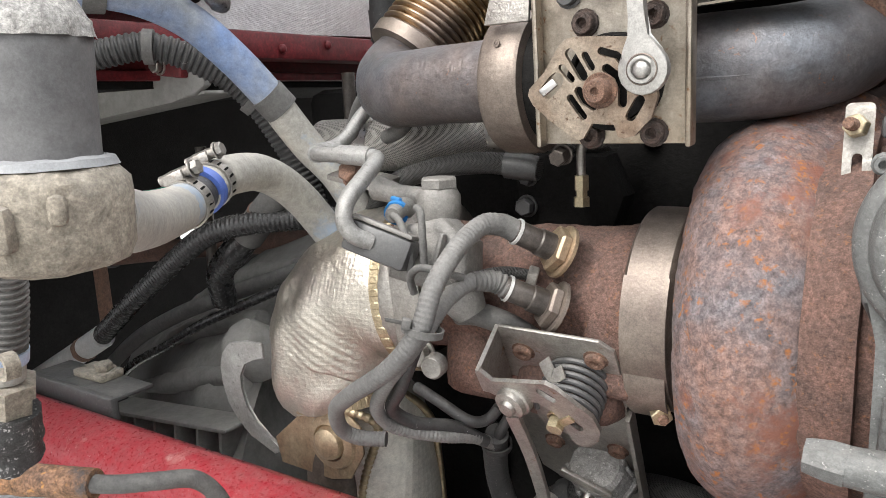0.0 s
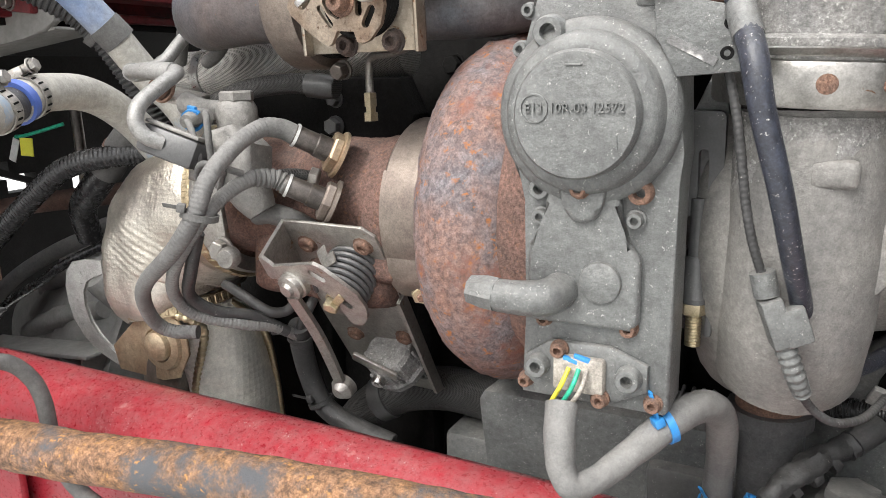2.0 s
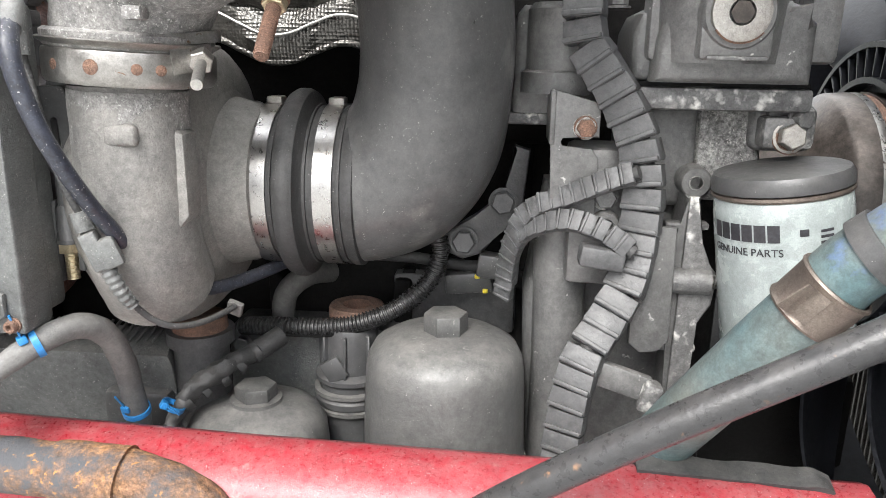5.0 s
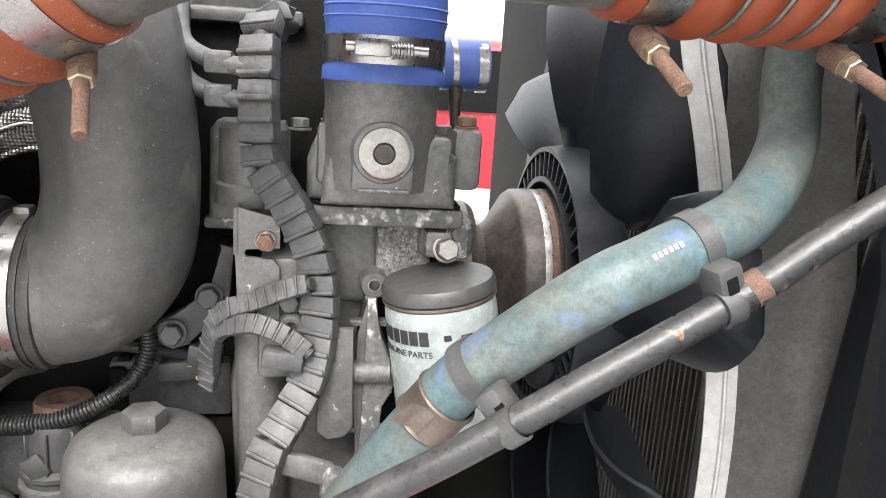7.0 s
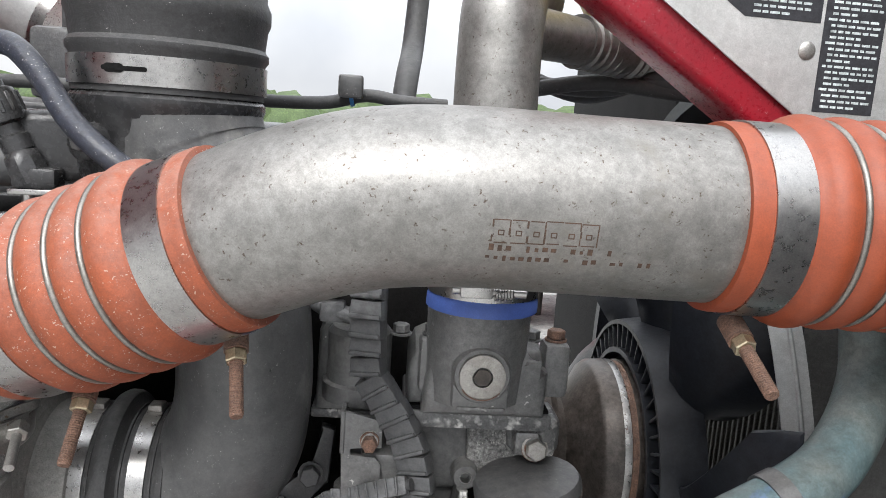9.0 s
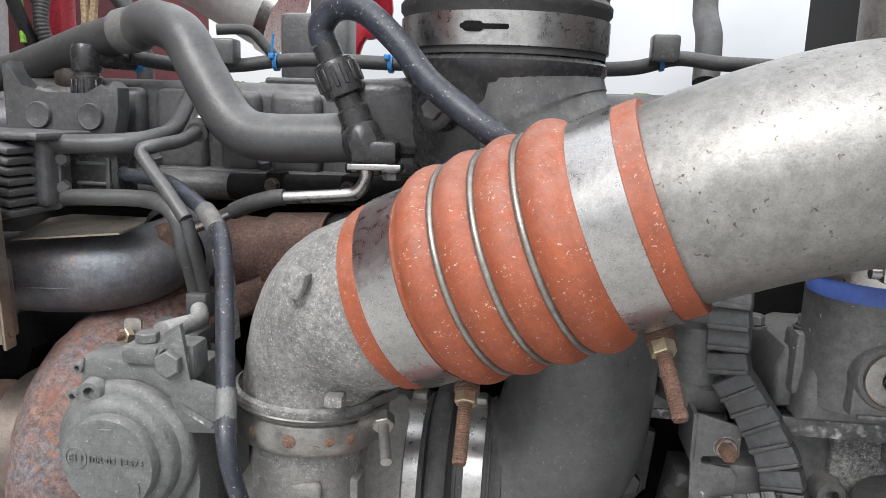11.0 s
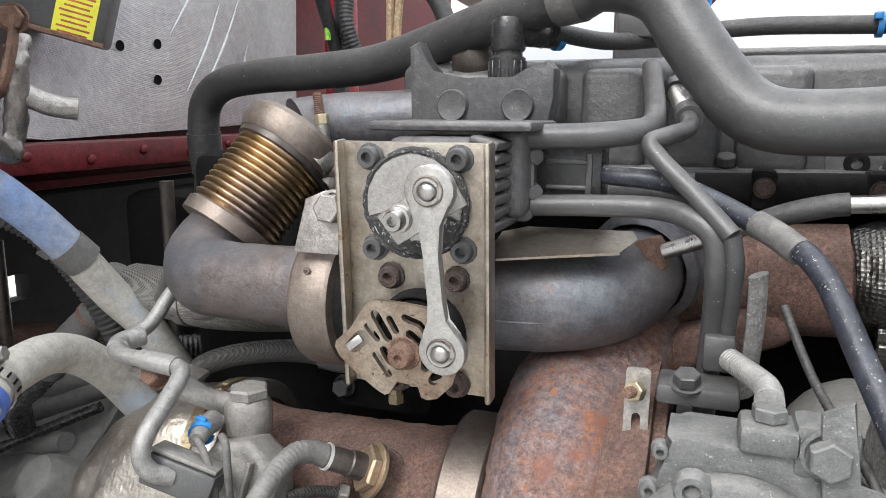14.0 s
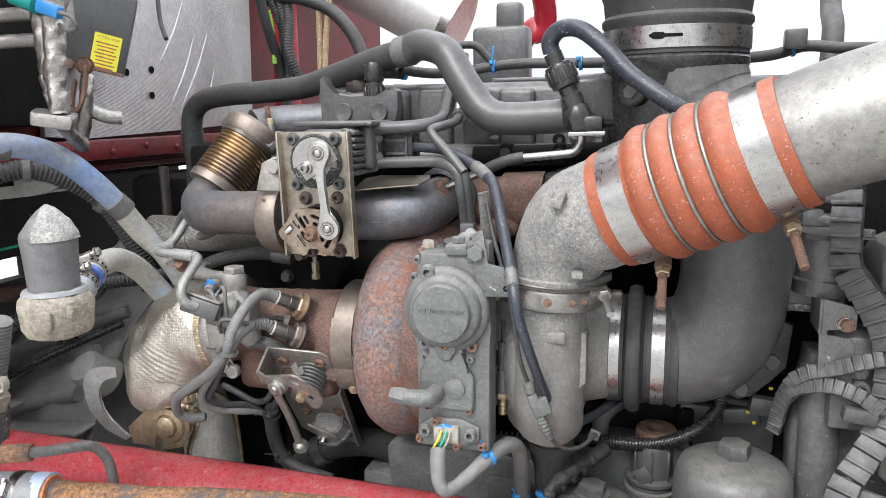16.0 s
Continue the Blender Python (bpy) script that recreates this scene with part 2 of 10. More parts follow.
RUBBER = material("dusty_black_rubber", (0.040, 0.040, 0.041), (0.028, 0.028, 0.028), 0.55, 0.0, 60, 0.35, dust=0.22, speck=0.05, mottle=0.7)
GREYRUB = material("greyed_rubber_hose", (0.12, 0.118, 0.113), (0.085, 0.084, 0.082), 0.7, 0.0, 70, 0.35, dust=0.42, mottle=0.55)
SLEEVE = material("grey_woven_sleeve", (0.17, 0.168, 0.162), (0.115, 0.114, 0.112), 0.68, 0.0, 60, 0.5, dust=0.35, mottle=0.4)
CABLE = material("navy_black_cable_jacket", (0.022, 0.026, 0.038), (0.03, 0.033, 0.045), 0.38, 0.0, 70, 0.2, spots=((0.50, 0.49, 0.46), 300, 0.18), dust=0.10, speck=0.2)
FOIL = material("embossed_gold_foil", (0.59, 0.555, 0.495), (0.49, 0.455, 0.395), 0.36, 0.95, 45, 0.6, pattern=("dimple", 260, 0.00035), wear=((0.40, 0.33, 0.245), 0.08), mottle=0.35)
CRIMP = material("crimped_gold_foil", (0.56, 0.48, 0.33), (0.42, 0.34, 0.22), 0.35, 0.9, 90, 0.4, mottle=0.5)
BRASSPL = material("heat_browned_brass_plate", (0.42, 0.34, 0.235), (0.28, 0.195, 0.13), 0.45, 0.75, 60, 0.3, mottle=0.6)
LEVERBRASS = material("brown_stained_lever_steel", (0.36, 0.31, 0.25), (0.17, 0.115, 0.08), 0.45, 0.75, 60, 0.3, spots=((0.10, 0.06, 0.04), 160, 0.25), mottle=0.7)
DARKRUST = material("dark_crusted_bolt", (0.115, 0.078, 0.064), (0.055, 0.046, 0.044), 0.75, 0.25, 260, 0.9, spots=((0.24, 0.20, 0.17), 300, 0.20), dust=0.15, mottle=1.2)
BELLOWS = material("gold_tinted_bellows", (0.45, 0.31, 0.145), (0.20, 0.165, 0.155), 0.32, 0.95, 26, 0.12, mottle=0.35)
BRASS = material("brass", (0.60, 0.52, 0.36), (0.46, 0.39, 0.26), 0.38, 0.9, 120, 0.2, mottle=0.4)
ORANGE = material("orange_silicone", (0.288, 0.069, 0.026), (0.240, 0.061, 0.027), 0.60, 0.0, 40, 0.2, spots=((0.46, 0.36, 0.29), 260, 0.20), dust=0.42, mottle=0.4, speck=0.25)
ORANGECLEAN = material("clean_orange_silicone", (0.290, 0.058, 0.019), (0.245, 0.050, 0.018), 0.52, 0.0, 30, 0.12, dust=0.10, mottle=0.3)
BEIGEHOSE = material("dusty_beige_hose", (0.37, 0.355, 0.315), (0.30, 0.295, 0.275), 0.62, 0.0, 45, 0.25, wear=((0.24, 0.31, 0.40), 0.16), dust=0.30, mottle=0.5)
BLUEHOSE = material("weathered_blue_hose", (0.260, 0.285, 0.320), (0.110, 0.205, 0.430), 0.60, 0.0, 34, 0.25, wear=((0.33, 0.325, 0.30), 0.20), dust=0.30, mottle=0.5)
COOLHOSE = material("faded_teal_coolant_hose", (0.074, 0.122, 0.130), (0.130, 0.139, 0.126), 0.46, 0.0, 40, 0.25, dust=0.16, wear=((0.11, 0.17, 0.33), 0.10), mottle=0.7)
BLUESIL = material("blue_silicone", (0.07, 0.13, 0.42), (0.06, 0.11, 0.36), 0.5, 0.0, 40, 0.15, dust=0.1, mottle=0.2)
BLUEPL = material("blue_nylon", (0.03, 0.22, 0.52), (0.03, 0.18, 0.45), 0.4, 0.0, 90, 0.1, mottle=0.3)
RED = material("dusty_red_paint", (0.30, 0.012, 0.024), (0.235, 0.012, 0.022), 0.30, 0.0, 110, 0.10, dust=0.30, wear=((0.40, 0.16, 0.15), 0.02), mottle=0.25, speck=0.22, spec=0.4)
REDDARK = material("dull_red_cab_paint", (0.13, 0.013, 0.017), (0.085, 0.014, 0.016), 0.5, 0.0, 30, 0.2, dust=0.15, spec=0.3)
PIPERUST = material("flaking_orange_rust", (0.27, 0.142, 0.066), (0.150, 0.090, 0.062), 0.85, 0.1, 60, 1.0, spots=((0.42, 0.21, 0.07), 150, 0.28), wear=((0.080, 0.082, 0.088), 0.31), mottle=1.6)
FWFOIL = material("woven_foil_insulation", (0.54, 0.54, 0.54), (0.42, 0.42, 0.43), 0.34, 0.8, 30, 0.3, pattern=("weave", 170, 0.0005), mottle=0.35, wear=((0.42, 0.40, 0.37), 0.06))
TEALPL = material("teal_plug_plastic", (0.02, 0.24, 0.22), None, 0.4, 0.0, 60, 0.1, mottle=0.3)
CRUMPLE = material("crumpled_foil_wrap", (0.40, 0.385, 0.365), (0.29, 0.275, 0.26), 0.32, 0.9, 60, 0.9, mottle=0.5)
MESH = material("braided_steel_sleeve", (0.40, 0.385, 0.36), (0.30, 0.29, 0.27), 0.42, 0.6, 60, 0.2, pattern=("braid", 210, 0.0008), dust=0.15, mottle=0.5)
BRAID = material("braided_black_hose", (0.062, 0.061, 0.060), (0.045, 0.045, 0.044), 0.55, 0.2, 90, 0.3, pattern=("braid", 230, 0.0007), dust=0.2)
FILTERPAINT = material("pale_grey_filter_paint", (0.33, 0.37, 0.365), (0.30, 0.335, 0.33), 0.26, 0.0, 20, 0.04, spots=((0.28, 0.27, 0.25), 70, 0.08), mottle=0.3)
PRINT = material("dark_print", (0.03, 0.03, 0.035), None, 0.5, 0.0, 60, 0.05)
PRINTPALE = material("pale_print", (0.55, 0.60, 0.60), None, 0.6, 0.0, 60, 0.05)
PRINTBROWN = material("brown_stencil", (0.095, 0.055, 0.036), None, 0.7, 0.0, 60, 0.05)
YELLOW = material("yellow_label", (0.72, 0.70, 0.04), (0.66, 0.63, 0.04), 0.45, 0.0, 40, 0.05, mottle=0.15)
WHITELABEL = material("pale_green_label", (0.62, 0.70, 0.62), None, 0.45, 0.0, 40, 0.05, mottle=0.15)
LABELTEXT = material("label_lettering", (0.10, 0.10, 0.06), None, 0.6, 0.0, 40, 0.05)
REDTEXT = material("label_red_lettering", (0.45, 0.12, 0.05), None, 0.6, 0.0, 40, 0.05)
WIREY = material("yellow_wire", (0.75, 0.62, 0.05), None, 0.4, 0.0, 60, 0.05)
WIREG = material("green_wire", (0.03, 0.42, 0.26), None, 0.4, 0.0, 60, 0.05)
WIREW = material("grey_wire", (0.35, 0.32, 0.28), None, 0.5, 0.0, 60, 0.05)
LIME = material("lime_wire", (0.30, 0.62, 0.06), None, 0.4, 0.0, 60, 0.05)
DIRTBASE = material("mud_caked_plastic", (0.30, 0.27, 0.22), (0.20, 0.175, 0.14), 0.85, 0.0, 70, 0.9, dust=0.5)
CONE = material("scuffed_dark_rubber", (0.115, 0.115, 0.118), (0.09, 0.09, 0.092), 0.5, 0.0, 40, 0.2, dust=0.5, mottle=0.5)
COMPCAST = material("grey_cast_aluminium", (0.225, 0.217, 0.203), (0.160, 0.156, 0.150), 0.60, 0.2, 70, 0.5, dust=0.55, speck=0.05, mottle=0.55)
GLOSSBLK = material("glossy_black_conduit", (0.030, 0.030, 0.031), (0.022, 0.022, 0.023), 0.26, 0.0, 60, 0.2, dust=0.16, mottle=0.5)
CRUST = material("crumbled_black_seal", (0.050, 0.050, 0.050), (0.030, 0.030, 0.030), 0.7, 0.0, 90, 1.0, spots=((0.42, 0.41, 0.40), 420, 0.34), mottle=1.2)
TUBEPAINT = material("chipped_black_tube_paint", (0.034, 0.034, 0.036), (0.024, 0.024, 0.025), 0.30, 0.0, 50, 0.25, spots=((0.32, 0.17, 0.08), 45, 0.16), dust=0.20, mottle=0.5)
PALECRUST = material("pale_flaking_crust", (0.40, 0.39, 0.37), (0.24, 0.235, 0.225), 0.6, 0.0, 140, 0.9, mottle=1.2)
SPECKLE = material("bare_speckled_casting", (0.36, 0.355, 0.34), (0.13, 0.129, 0.127), 0.6, 0.3, 110, 0.9, spots=((0.50, 0.49, 0.46), 380, 0.36), mottle=1.6)
EMBOSS = material("dark_embossed_foil", (0.16, 0.155, 0.145), (0.055, 0.054, 0.052), 0.30, 0.9, 40, 0.3, pattern=("dimple", 330, 0.0008), wear=((0.52, 0.50, 0.46), 0.12), mottle=0.5)
HOLE = material("dark_bore", (0.012, 0.012, 0.012), None, 0.9, 0.0, 60, 0.1, spec=0.05)
GREYHOSE = material("grey_silicone_hose", (0.25, 0.26, 0.27), (0.20, 0.21, 0.22), 0.55, 0.0, 40, 0.2, dust=0.3, mottle=0.3)
HOSEEND = material("pale_blue_hose_end", (0.42, 0.50, 0.64), (0.38, 0.45, 0.58), 0.55, 0.0, 60, 0.1, mottle=0.3)
COPPER = material("orange_hose_lining", (0.55, 0.20, 0.08), (0.42, 0.17, 0.08), 0.6, 0.0, 140, 0.4)
TANK = material("translucent_yellow_tank", (0.62, 0.47, 0.07), (0.55, 0.40, 0.06), 0.4, 0.0, 30, 0.1, mottle=0.3)
GRAVEL = material("pale_concrete_yard", (0.42, 0.415, 0.40), (0.35, 0.345, 0.33), 0.9, 0.0, 2.0, 0.5)
LEAF = material("far_foliage", (0.09, 0.13, 0.05), (0.06, 0.09, 0.035), 0.8, 0.0, 2.0, 0.6)
FANPL = material("black_fan_plastic", (0.009, 0.010, 0.0135), (0.012, 0.0135, 0.0175), 0.40, 0.0, 40, 0.12, dust=0.03, spec=0.35)
FANCLUTCH = material("grey_clutch_casting", (0.085, 0.083, 0.079), (0.060, 0.058, 0.055), 0.5, 0.3, 50, 0.3, dust=0.15, mottle=0.5)
RADCORE = material("radiator_core", (0.085, 0.08, 0.074), (0.055, 0.052, 0.05), 0.6, 0.4, 90, 0.3, pattern=("weave", 160, 0.001))
PULLEY = material("brown_stained_pulley", (0.085, 0.070, 0.060), (0.050, 0.045, 0.042), 0.40, 0.4, 25, 0.2, dust=0.1)
WOOD = material("bare_stick_wood", (0.45, 0.33, 0.20), None, 0.7, 0.0, 60, 0.2)

# ---- mesh helpers ----
ORG = {}
UP = Vector((0, 0, 1))


def V(*a):
    return Vector(a)


def FACE(x, y, z, spin=0.0, tip=0.0):
    """A frame whose X is the world's x, Y the world's z, and whose Z points towards -y; spin turns it in its own plane, tip leans its top to -y."""
    return Matrix.Translation((x, y, z)) @ Matrix.Rotation(radians(90 + tip), 4, "X") @ Matrix.Rotation(radians(spin), 4, "Z")


def AIM(p, d):
    """A frame at p with its Z along d."""
    return Matrix.Translation(p) @ Vector(d).to_track_quat("Z", "Y").to_matrix().to_4x4()


def smooth_path(pts, n=8):
    pts = [Vector(p) for p in pts]
    out = []
    for i in range(len(pts) - 1):
        p0, p1, p2, p3 = pts[max(i - 1, 0)], pts[i], pts[i + 1], pts[min(i + 2, len(pts) - 1)]
        for k in range(n):
            t = k / n
            out.append(0.5 * ((2 * p1) + (p2 - p0) * t + (2 * p0 - 5 * p1 + 4 * p2 - p3) * t * t + (3 * p1 - p0 - 3 * p2 + p3) * t ** 3))
    out.append(pts[-1])
    return out


def add_tube(bm, pts, r, seg=14, n=8, ribs=None, cap=True, squash=None):
    """A tube along a smooth path. r: a radius or one for each point. ribs: (pitch, depth) of rings round it. squash: (width, height) factors."""
    path = smooth_path(pts, n)
    radii = list(r) if isinstance(r, (list, tuple)) else [r] * len(pts)
    rr = [float(np.interp(i / n, range(len(radii)), radii)) for i in range(len(path))]
    if ribs:
        steps, acc = [0.0], 0.0
        for a, b in zip(path, path[1:]):
            acc += (b - a).length
            steps.append(acc)
        count = max(4, int(acc / ribs[0]) * 4)
        at = [acc * k / count for k in range(count + 1)]
        cols = [np.interp(at, steps, [p[i] for p in path]) for i in range(3)]
        r2 = np.interp(at, steps, rr)
        path = [Vector(c) for c in zip(*cols)]
        rr = [float(r2[k]) - (ribs[1] if k % 4 in (2, 3) else 0.0) for k in range(count + 1)]
    tangent = (path[1] - path[0]).normalized()
    side = tangent.orthogonal().normalized()
    rows = []
    for i, p in enumerate(path):
        t = (path[min(i + 1, len(path) - 1)] - path[max(i - 1, 0)]).normalized()
        side = (side - t * side.dot(t)).normalized()
        other = t.cross(side)
        w, h = squash or (1, 1)
        rows.append([bm.verts.new(p + rr[i] * (w * math.cos(2 * math.pi * k / seg) * side + h * math.sin(2 * math.pi * k / seg) * other)) for k in range(seg)])
    for a, b in zip(rows, rows[1:]):
        for k in range(seg):
            bm.faces.new((a[k], a[(k + 1) % seg], b[(k + 1) % seg], b[k]))
    if cap:
        bm.faces.new(rows[0][::-1]), bm.faces.new(rows[-1])
    return bm


def add_lathe(bm, prof, m, seg=32, arc=(0, 360)):
    """Turns a profile of (height, radius) round the Z of the frame m."""
    full = arc == (0, 360)
    cnt = seg if full else seg + 1
    angles = [radians(arc[0] + (arc[1] - arc[0]) * k / seg) for k in range(cnt)]
    rows = []
    for h, r in prof:
        if r < 1e-6:
            rows.append([bm.verts.new(m @ V(0, 0, h))])
        else:
            rows.append([bm.verts.new(m @ V(r * math.cos(a), r * math.sin(a), h)) for a in angles])
    for a, b in zip(rows, rows[1:]):
        for k in range(seg if full else seg):
            j = (k + 1) % cnt
            if not full and k == cnt - 1:
                continue
            q = [a[0]] if len(a) == 1 else [a[k], a[j]]
            w = [b[0]] if len(b) == 1 else [b[j], b[k]]
            if len(q) + len(w) > 2:
                bm.faces.new(q + w)
    return bm


def add_plate(bm, pts, th, m, bevel=0.0, seg=2):
    """A flat polygon in the frame's X and Y, th thick from its Z = 0 upward."""
    lo = [bm.verts.new(m @ V(x, y, 0)) for x, y in pts]
    hi = [bm.verts.new(m @ V(x, y, th)) for x, y in pts]
    n = len(pts)
    made = [bm.faces.new(lo[::-1]), bm.faces.new(hi)] + [bm.faces.new((lo[i], lo[(i + 1) % n], hi[(i + 1) % n], hi[i])) for i in range(n)]
    if bevel:
        bmesh.ops.bevel(bm, geom=list({e for f in made[:2] for e in f.edges}), offset=bevel, segments=seg, affect="EDGES", profile=0.5)
    return bm


def add_box(bm, size, m, bevel=0.0, seg=2, taper=1.0):
    """A box centred in the frame; taper scales its +Z end."""
    x, y, z = (s / 2 for s in size)
    vs = [bm.verts.new(m @ V(sx * x * (taper if sz > 0 else 1), sy * y * (taper if sz > 0 else 1), sz * z)) for sz in (-1, 1) for sx, sy in ((-1, -1), (1, -1), (1, 1), (-1, 1))]
    fs = [bm.faces.new([vs[i] for i in q]) for q in ((3, 2, 1, 0), (4, 5, 6, 7), (0, 1, 5, 4), (1, 2, 6, 5), (2, 3, 7, 6), (3, 0, 4, 7))]
    if bevel:
        bmesh.ops.bevel(bm, geom=list({e for f in fs for e in f.edges}), offset=bevel, segments=seg, affect="EDGES", profile=0.5)
    return bm


def add_quad(bm, pts, th):
    """A thin sheet on four (or more) corners, th thick."""
    pts = [Vector(p) for p in pts]
    nrm = (pts[1] - pts[0]).cross(pts[2] - pts[0]).normalized() * th
    lo, hi = [bm.verts.new(p) for p in pts], [bm.verts.new(p + nrm) for p in pts]
    n = len(pts)
    bm.faces.new(lo[::-1]), bm.faces.new(hi)
    for i in range(n):
        bm.faces.new((lo[i], lo[(i + 1) % n], hi[(i + 1) % n], hi[i]))
    return bm


def add_ribbon(bm, pts, across, width, th, n=8):
    """A flat strip along a smooth path: across is the way of its width."""
    path = smooth_path(pts, n)
    across = Vector(across).normalized()
    rows = []
    for i, p in enumerate(path):
        t = (path[min(i + 1, len(path) - 1)] - path[max(i - 1, 0)]).normalized()
        a = (across - t * across.dot(t)).normalized()
        o = t.cross(a) * th / 2
        a = a * width / 2
        rows.append([bm.verts.new(q) for q in (p - a - o, p + a - o, p + a + o, p - a + o)])
    for a, b in zip(rows, rows[1:]):
        for k in range(4):
            bm.faces.new((a[k], a[(k + 1) % 4], b[(k + 1) % 4], b[k]))
    bm.faces.new(rows[0][::-1]), bm.faces.new(rows[-1])
    return bm


def add_holed(bm, outline, holes, th, m):
    """A plate with holes through it: outline and holes are closed loops of (x, y)."""
    edges = []
    for loop in [outline] + holes:
        vs = [bm.verts.new((x, y, 0)) for x, y in loop]
        edges += [bm.edges.new((vs[i], vs[(i + 1) % len(vs)])) for i in range(len(vs))]
    bmesh.ops.triangle_fill(bm, use_beauty=True, use_dissolve=False, edges=edges)
    out = bmesh.ops.extrude_face_region(bm, geom=bm.faces[:])
    bmesh.ops.translate(bm, vec=(0, 0, th), verts=[g for g in out["geom"] if isinstance(g, bmesh.types.BMVert)])
    bmesh.ops.recalc_face_normals(bm, faces=bm.faces[:])
    bmesh.ops.transform(bm, matrix=m, verts=bm.verts[:])
    return bm


def slot_loop(pts, w, n=5):
    """A loop round a bent slot of width w along pts."""
    pts = [Vector((*p, 0)) for p in pts]
    left, right = [], []
    for i, p in enumerate(pts):
        d = (pts[min(i + 1, len(pts) - 1)] - pts[max(i - 1, 0)]).normalized()
        q = V(-d.y, d.x, 0) * w / 2
        left.append(p + q), right.append(p - q)
    d0, d1 = (pts[0] - pts[1]).normalized(), (pts[-1] - pts[-2]).normalized()
    cap1 = [pts[-1] + Matrix.Rotation(radians(90 - 180 * k / n), 3, "Z") @ d1 * w / 2 for k in range(1, n)]
    cap0 = [pts[0] + Matrix.Rotation(radians(90 - 180 * k / n), 3, "Z") @ d0 * w / 2 for k in range(1, n)]
    return [(v.x, v.y) for v in left + cap1 + right[::-1] + cap0]


def rounded(w, h, r, n=4):
    """A rounded rectangle's outline about the origin."""
    out = []
    for cx, cy, a in ((w / 2 - r, h / 2 - r, 0), (-w / 2 + r, h / 2 - r, 90), (-w / 2 + r, -h / 2 + r, 180), (w / 2 - r, -h / 2 + r, 270)):
        out += [(cx + r * math.cos(radians(a + 90 * k / n)), cy + r * math.sin(radians(a + 90 * k / n))) for k in range(n + 1)]
    return out


def disc_pts(r, n=24, x=0.0, y=0.0):
    return [(x + r * math.cos(2 * math.pi * k / n), y + r * math.sin(2 * math.pi * k / n)) for k in range(n)]


def lumpy(bm, amp, size):
    """Uneven cast or bent surfaces: moves the points along their normals by smooth noise."""
    bm.normal_update()
    for v in bm.verts:
        v.co += v.normal * amp * noise.noise(v.co / size)
    return bm


def ripple(bm, amp, wave, lean=0.6):
    """Wrinkles across a shell: waves along z that wander with place."""
    bm.normal_update()
    for v in bm.verts:
        w = noise.noise(v.co * 22) * 2.6 + noise.noise(v.co * 70) * 0.8
        v.co += v.normal * amp * math.sin(2 * math.pi * (v.co.z + lean * v.co.x) / wave + w) * (0.5 + 0.9 * abs(noise.noise(v.co * 14 + V(3, 1, 7))))
    return bm


def dense(prof, step):
    """The same profile with points no further apart than step."""
    out = [prof[0]]
    for (a, b), (c, d) in zip(prof, prof[1:]):
        n = max(1, int(math.hypot(c - a, d - b) / step))
        out += [(a + (c - a) * k / n, b + (d - b) * k / n) for k in range(1, n + 1)]
    return out


def finish(bm, name, mat, angle=38):
    bmesh.ops.recalc_face_normals(bm, faces=bm.faces)
    me = bpy.data.meshes.new(name)
    bm.to_mesh(me)
    bm.free()
    me.materials.append(mat)
    me.shade_smooth()
    me.set_sharp_from_angle(angle=radians(angle))
    return me


def thing(name, base, label, category, group="", kind=""):
    ob = new(name)
    ob.empty_display_size = 0.02
    ob.location = base
    ORG[ob] = Vector(base)
    return tagged(ob, label, category, group, kind)


def moved(ob, x, y, z, tip=0.0, lean=0.0):
    """Sets a thing over by metres, and tips it about its base round the world's x and y by degrees."""
    ob.location = ob.location + V(x, y, z)
    ob.rotation_euler.x += radians(tip)
    ob.rotation_euler.y += radians(lean)
    return ob


def part(name, bm, mat, parent, label="", angle=38):
    """Links a bmesh, in the world's metres, as one mesh under a thing or part."""
    bmesh.ops.translate(bm, verts=bm.verts, vec=-ORG[parent])
    ob = new(name, finish(bm, name, mat, angle))
    ob.parent = parent
    ORG[ob] = ORG[parent]
    return tagged(ob, label)


def single(name, bm, mat, label, category, group="", kind="", angle=38):
    """A thing of one mesh, with its origin at its base."""
    zs = [v.co for v in bm.verts]
    base = V(sum(c.x for c in zs) / len(zs), sum(c.y for c in zs) / len(zs), min(c.z for c in zs))
    bmesh.ops.translate(bm, verts=bm.verts, vec=-base)
    ob = new(name, finish(bm, name, mat, angle))
    ob.location = base
    ORG[ob] = base
    return tagged(ob, label, category, group, kind)


MESHES = {}


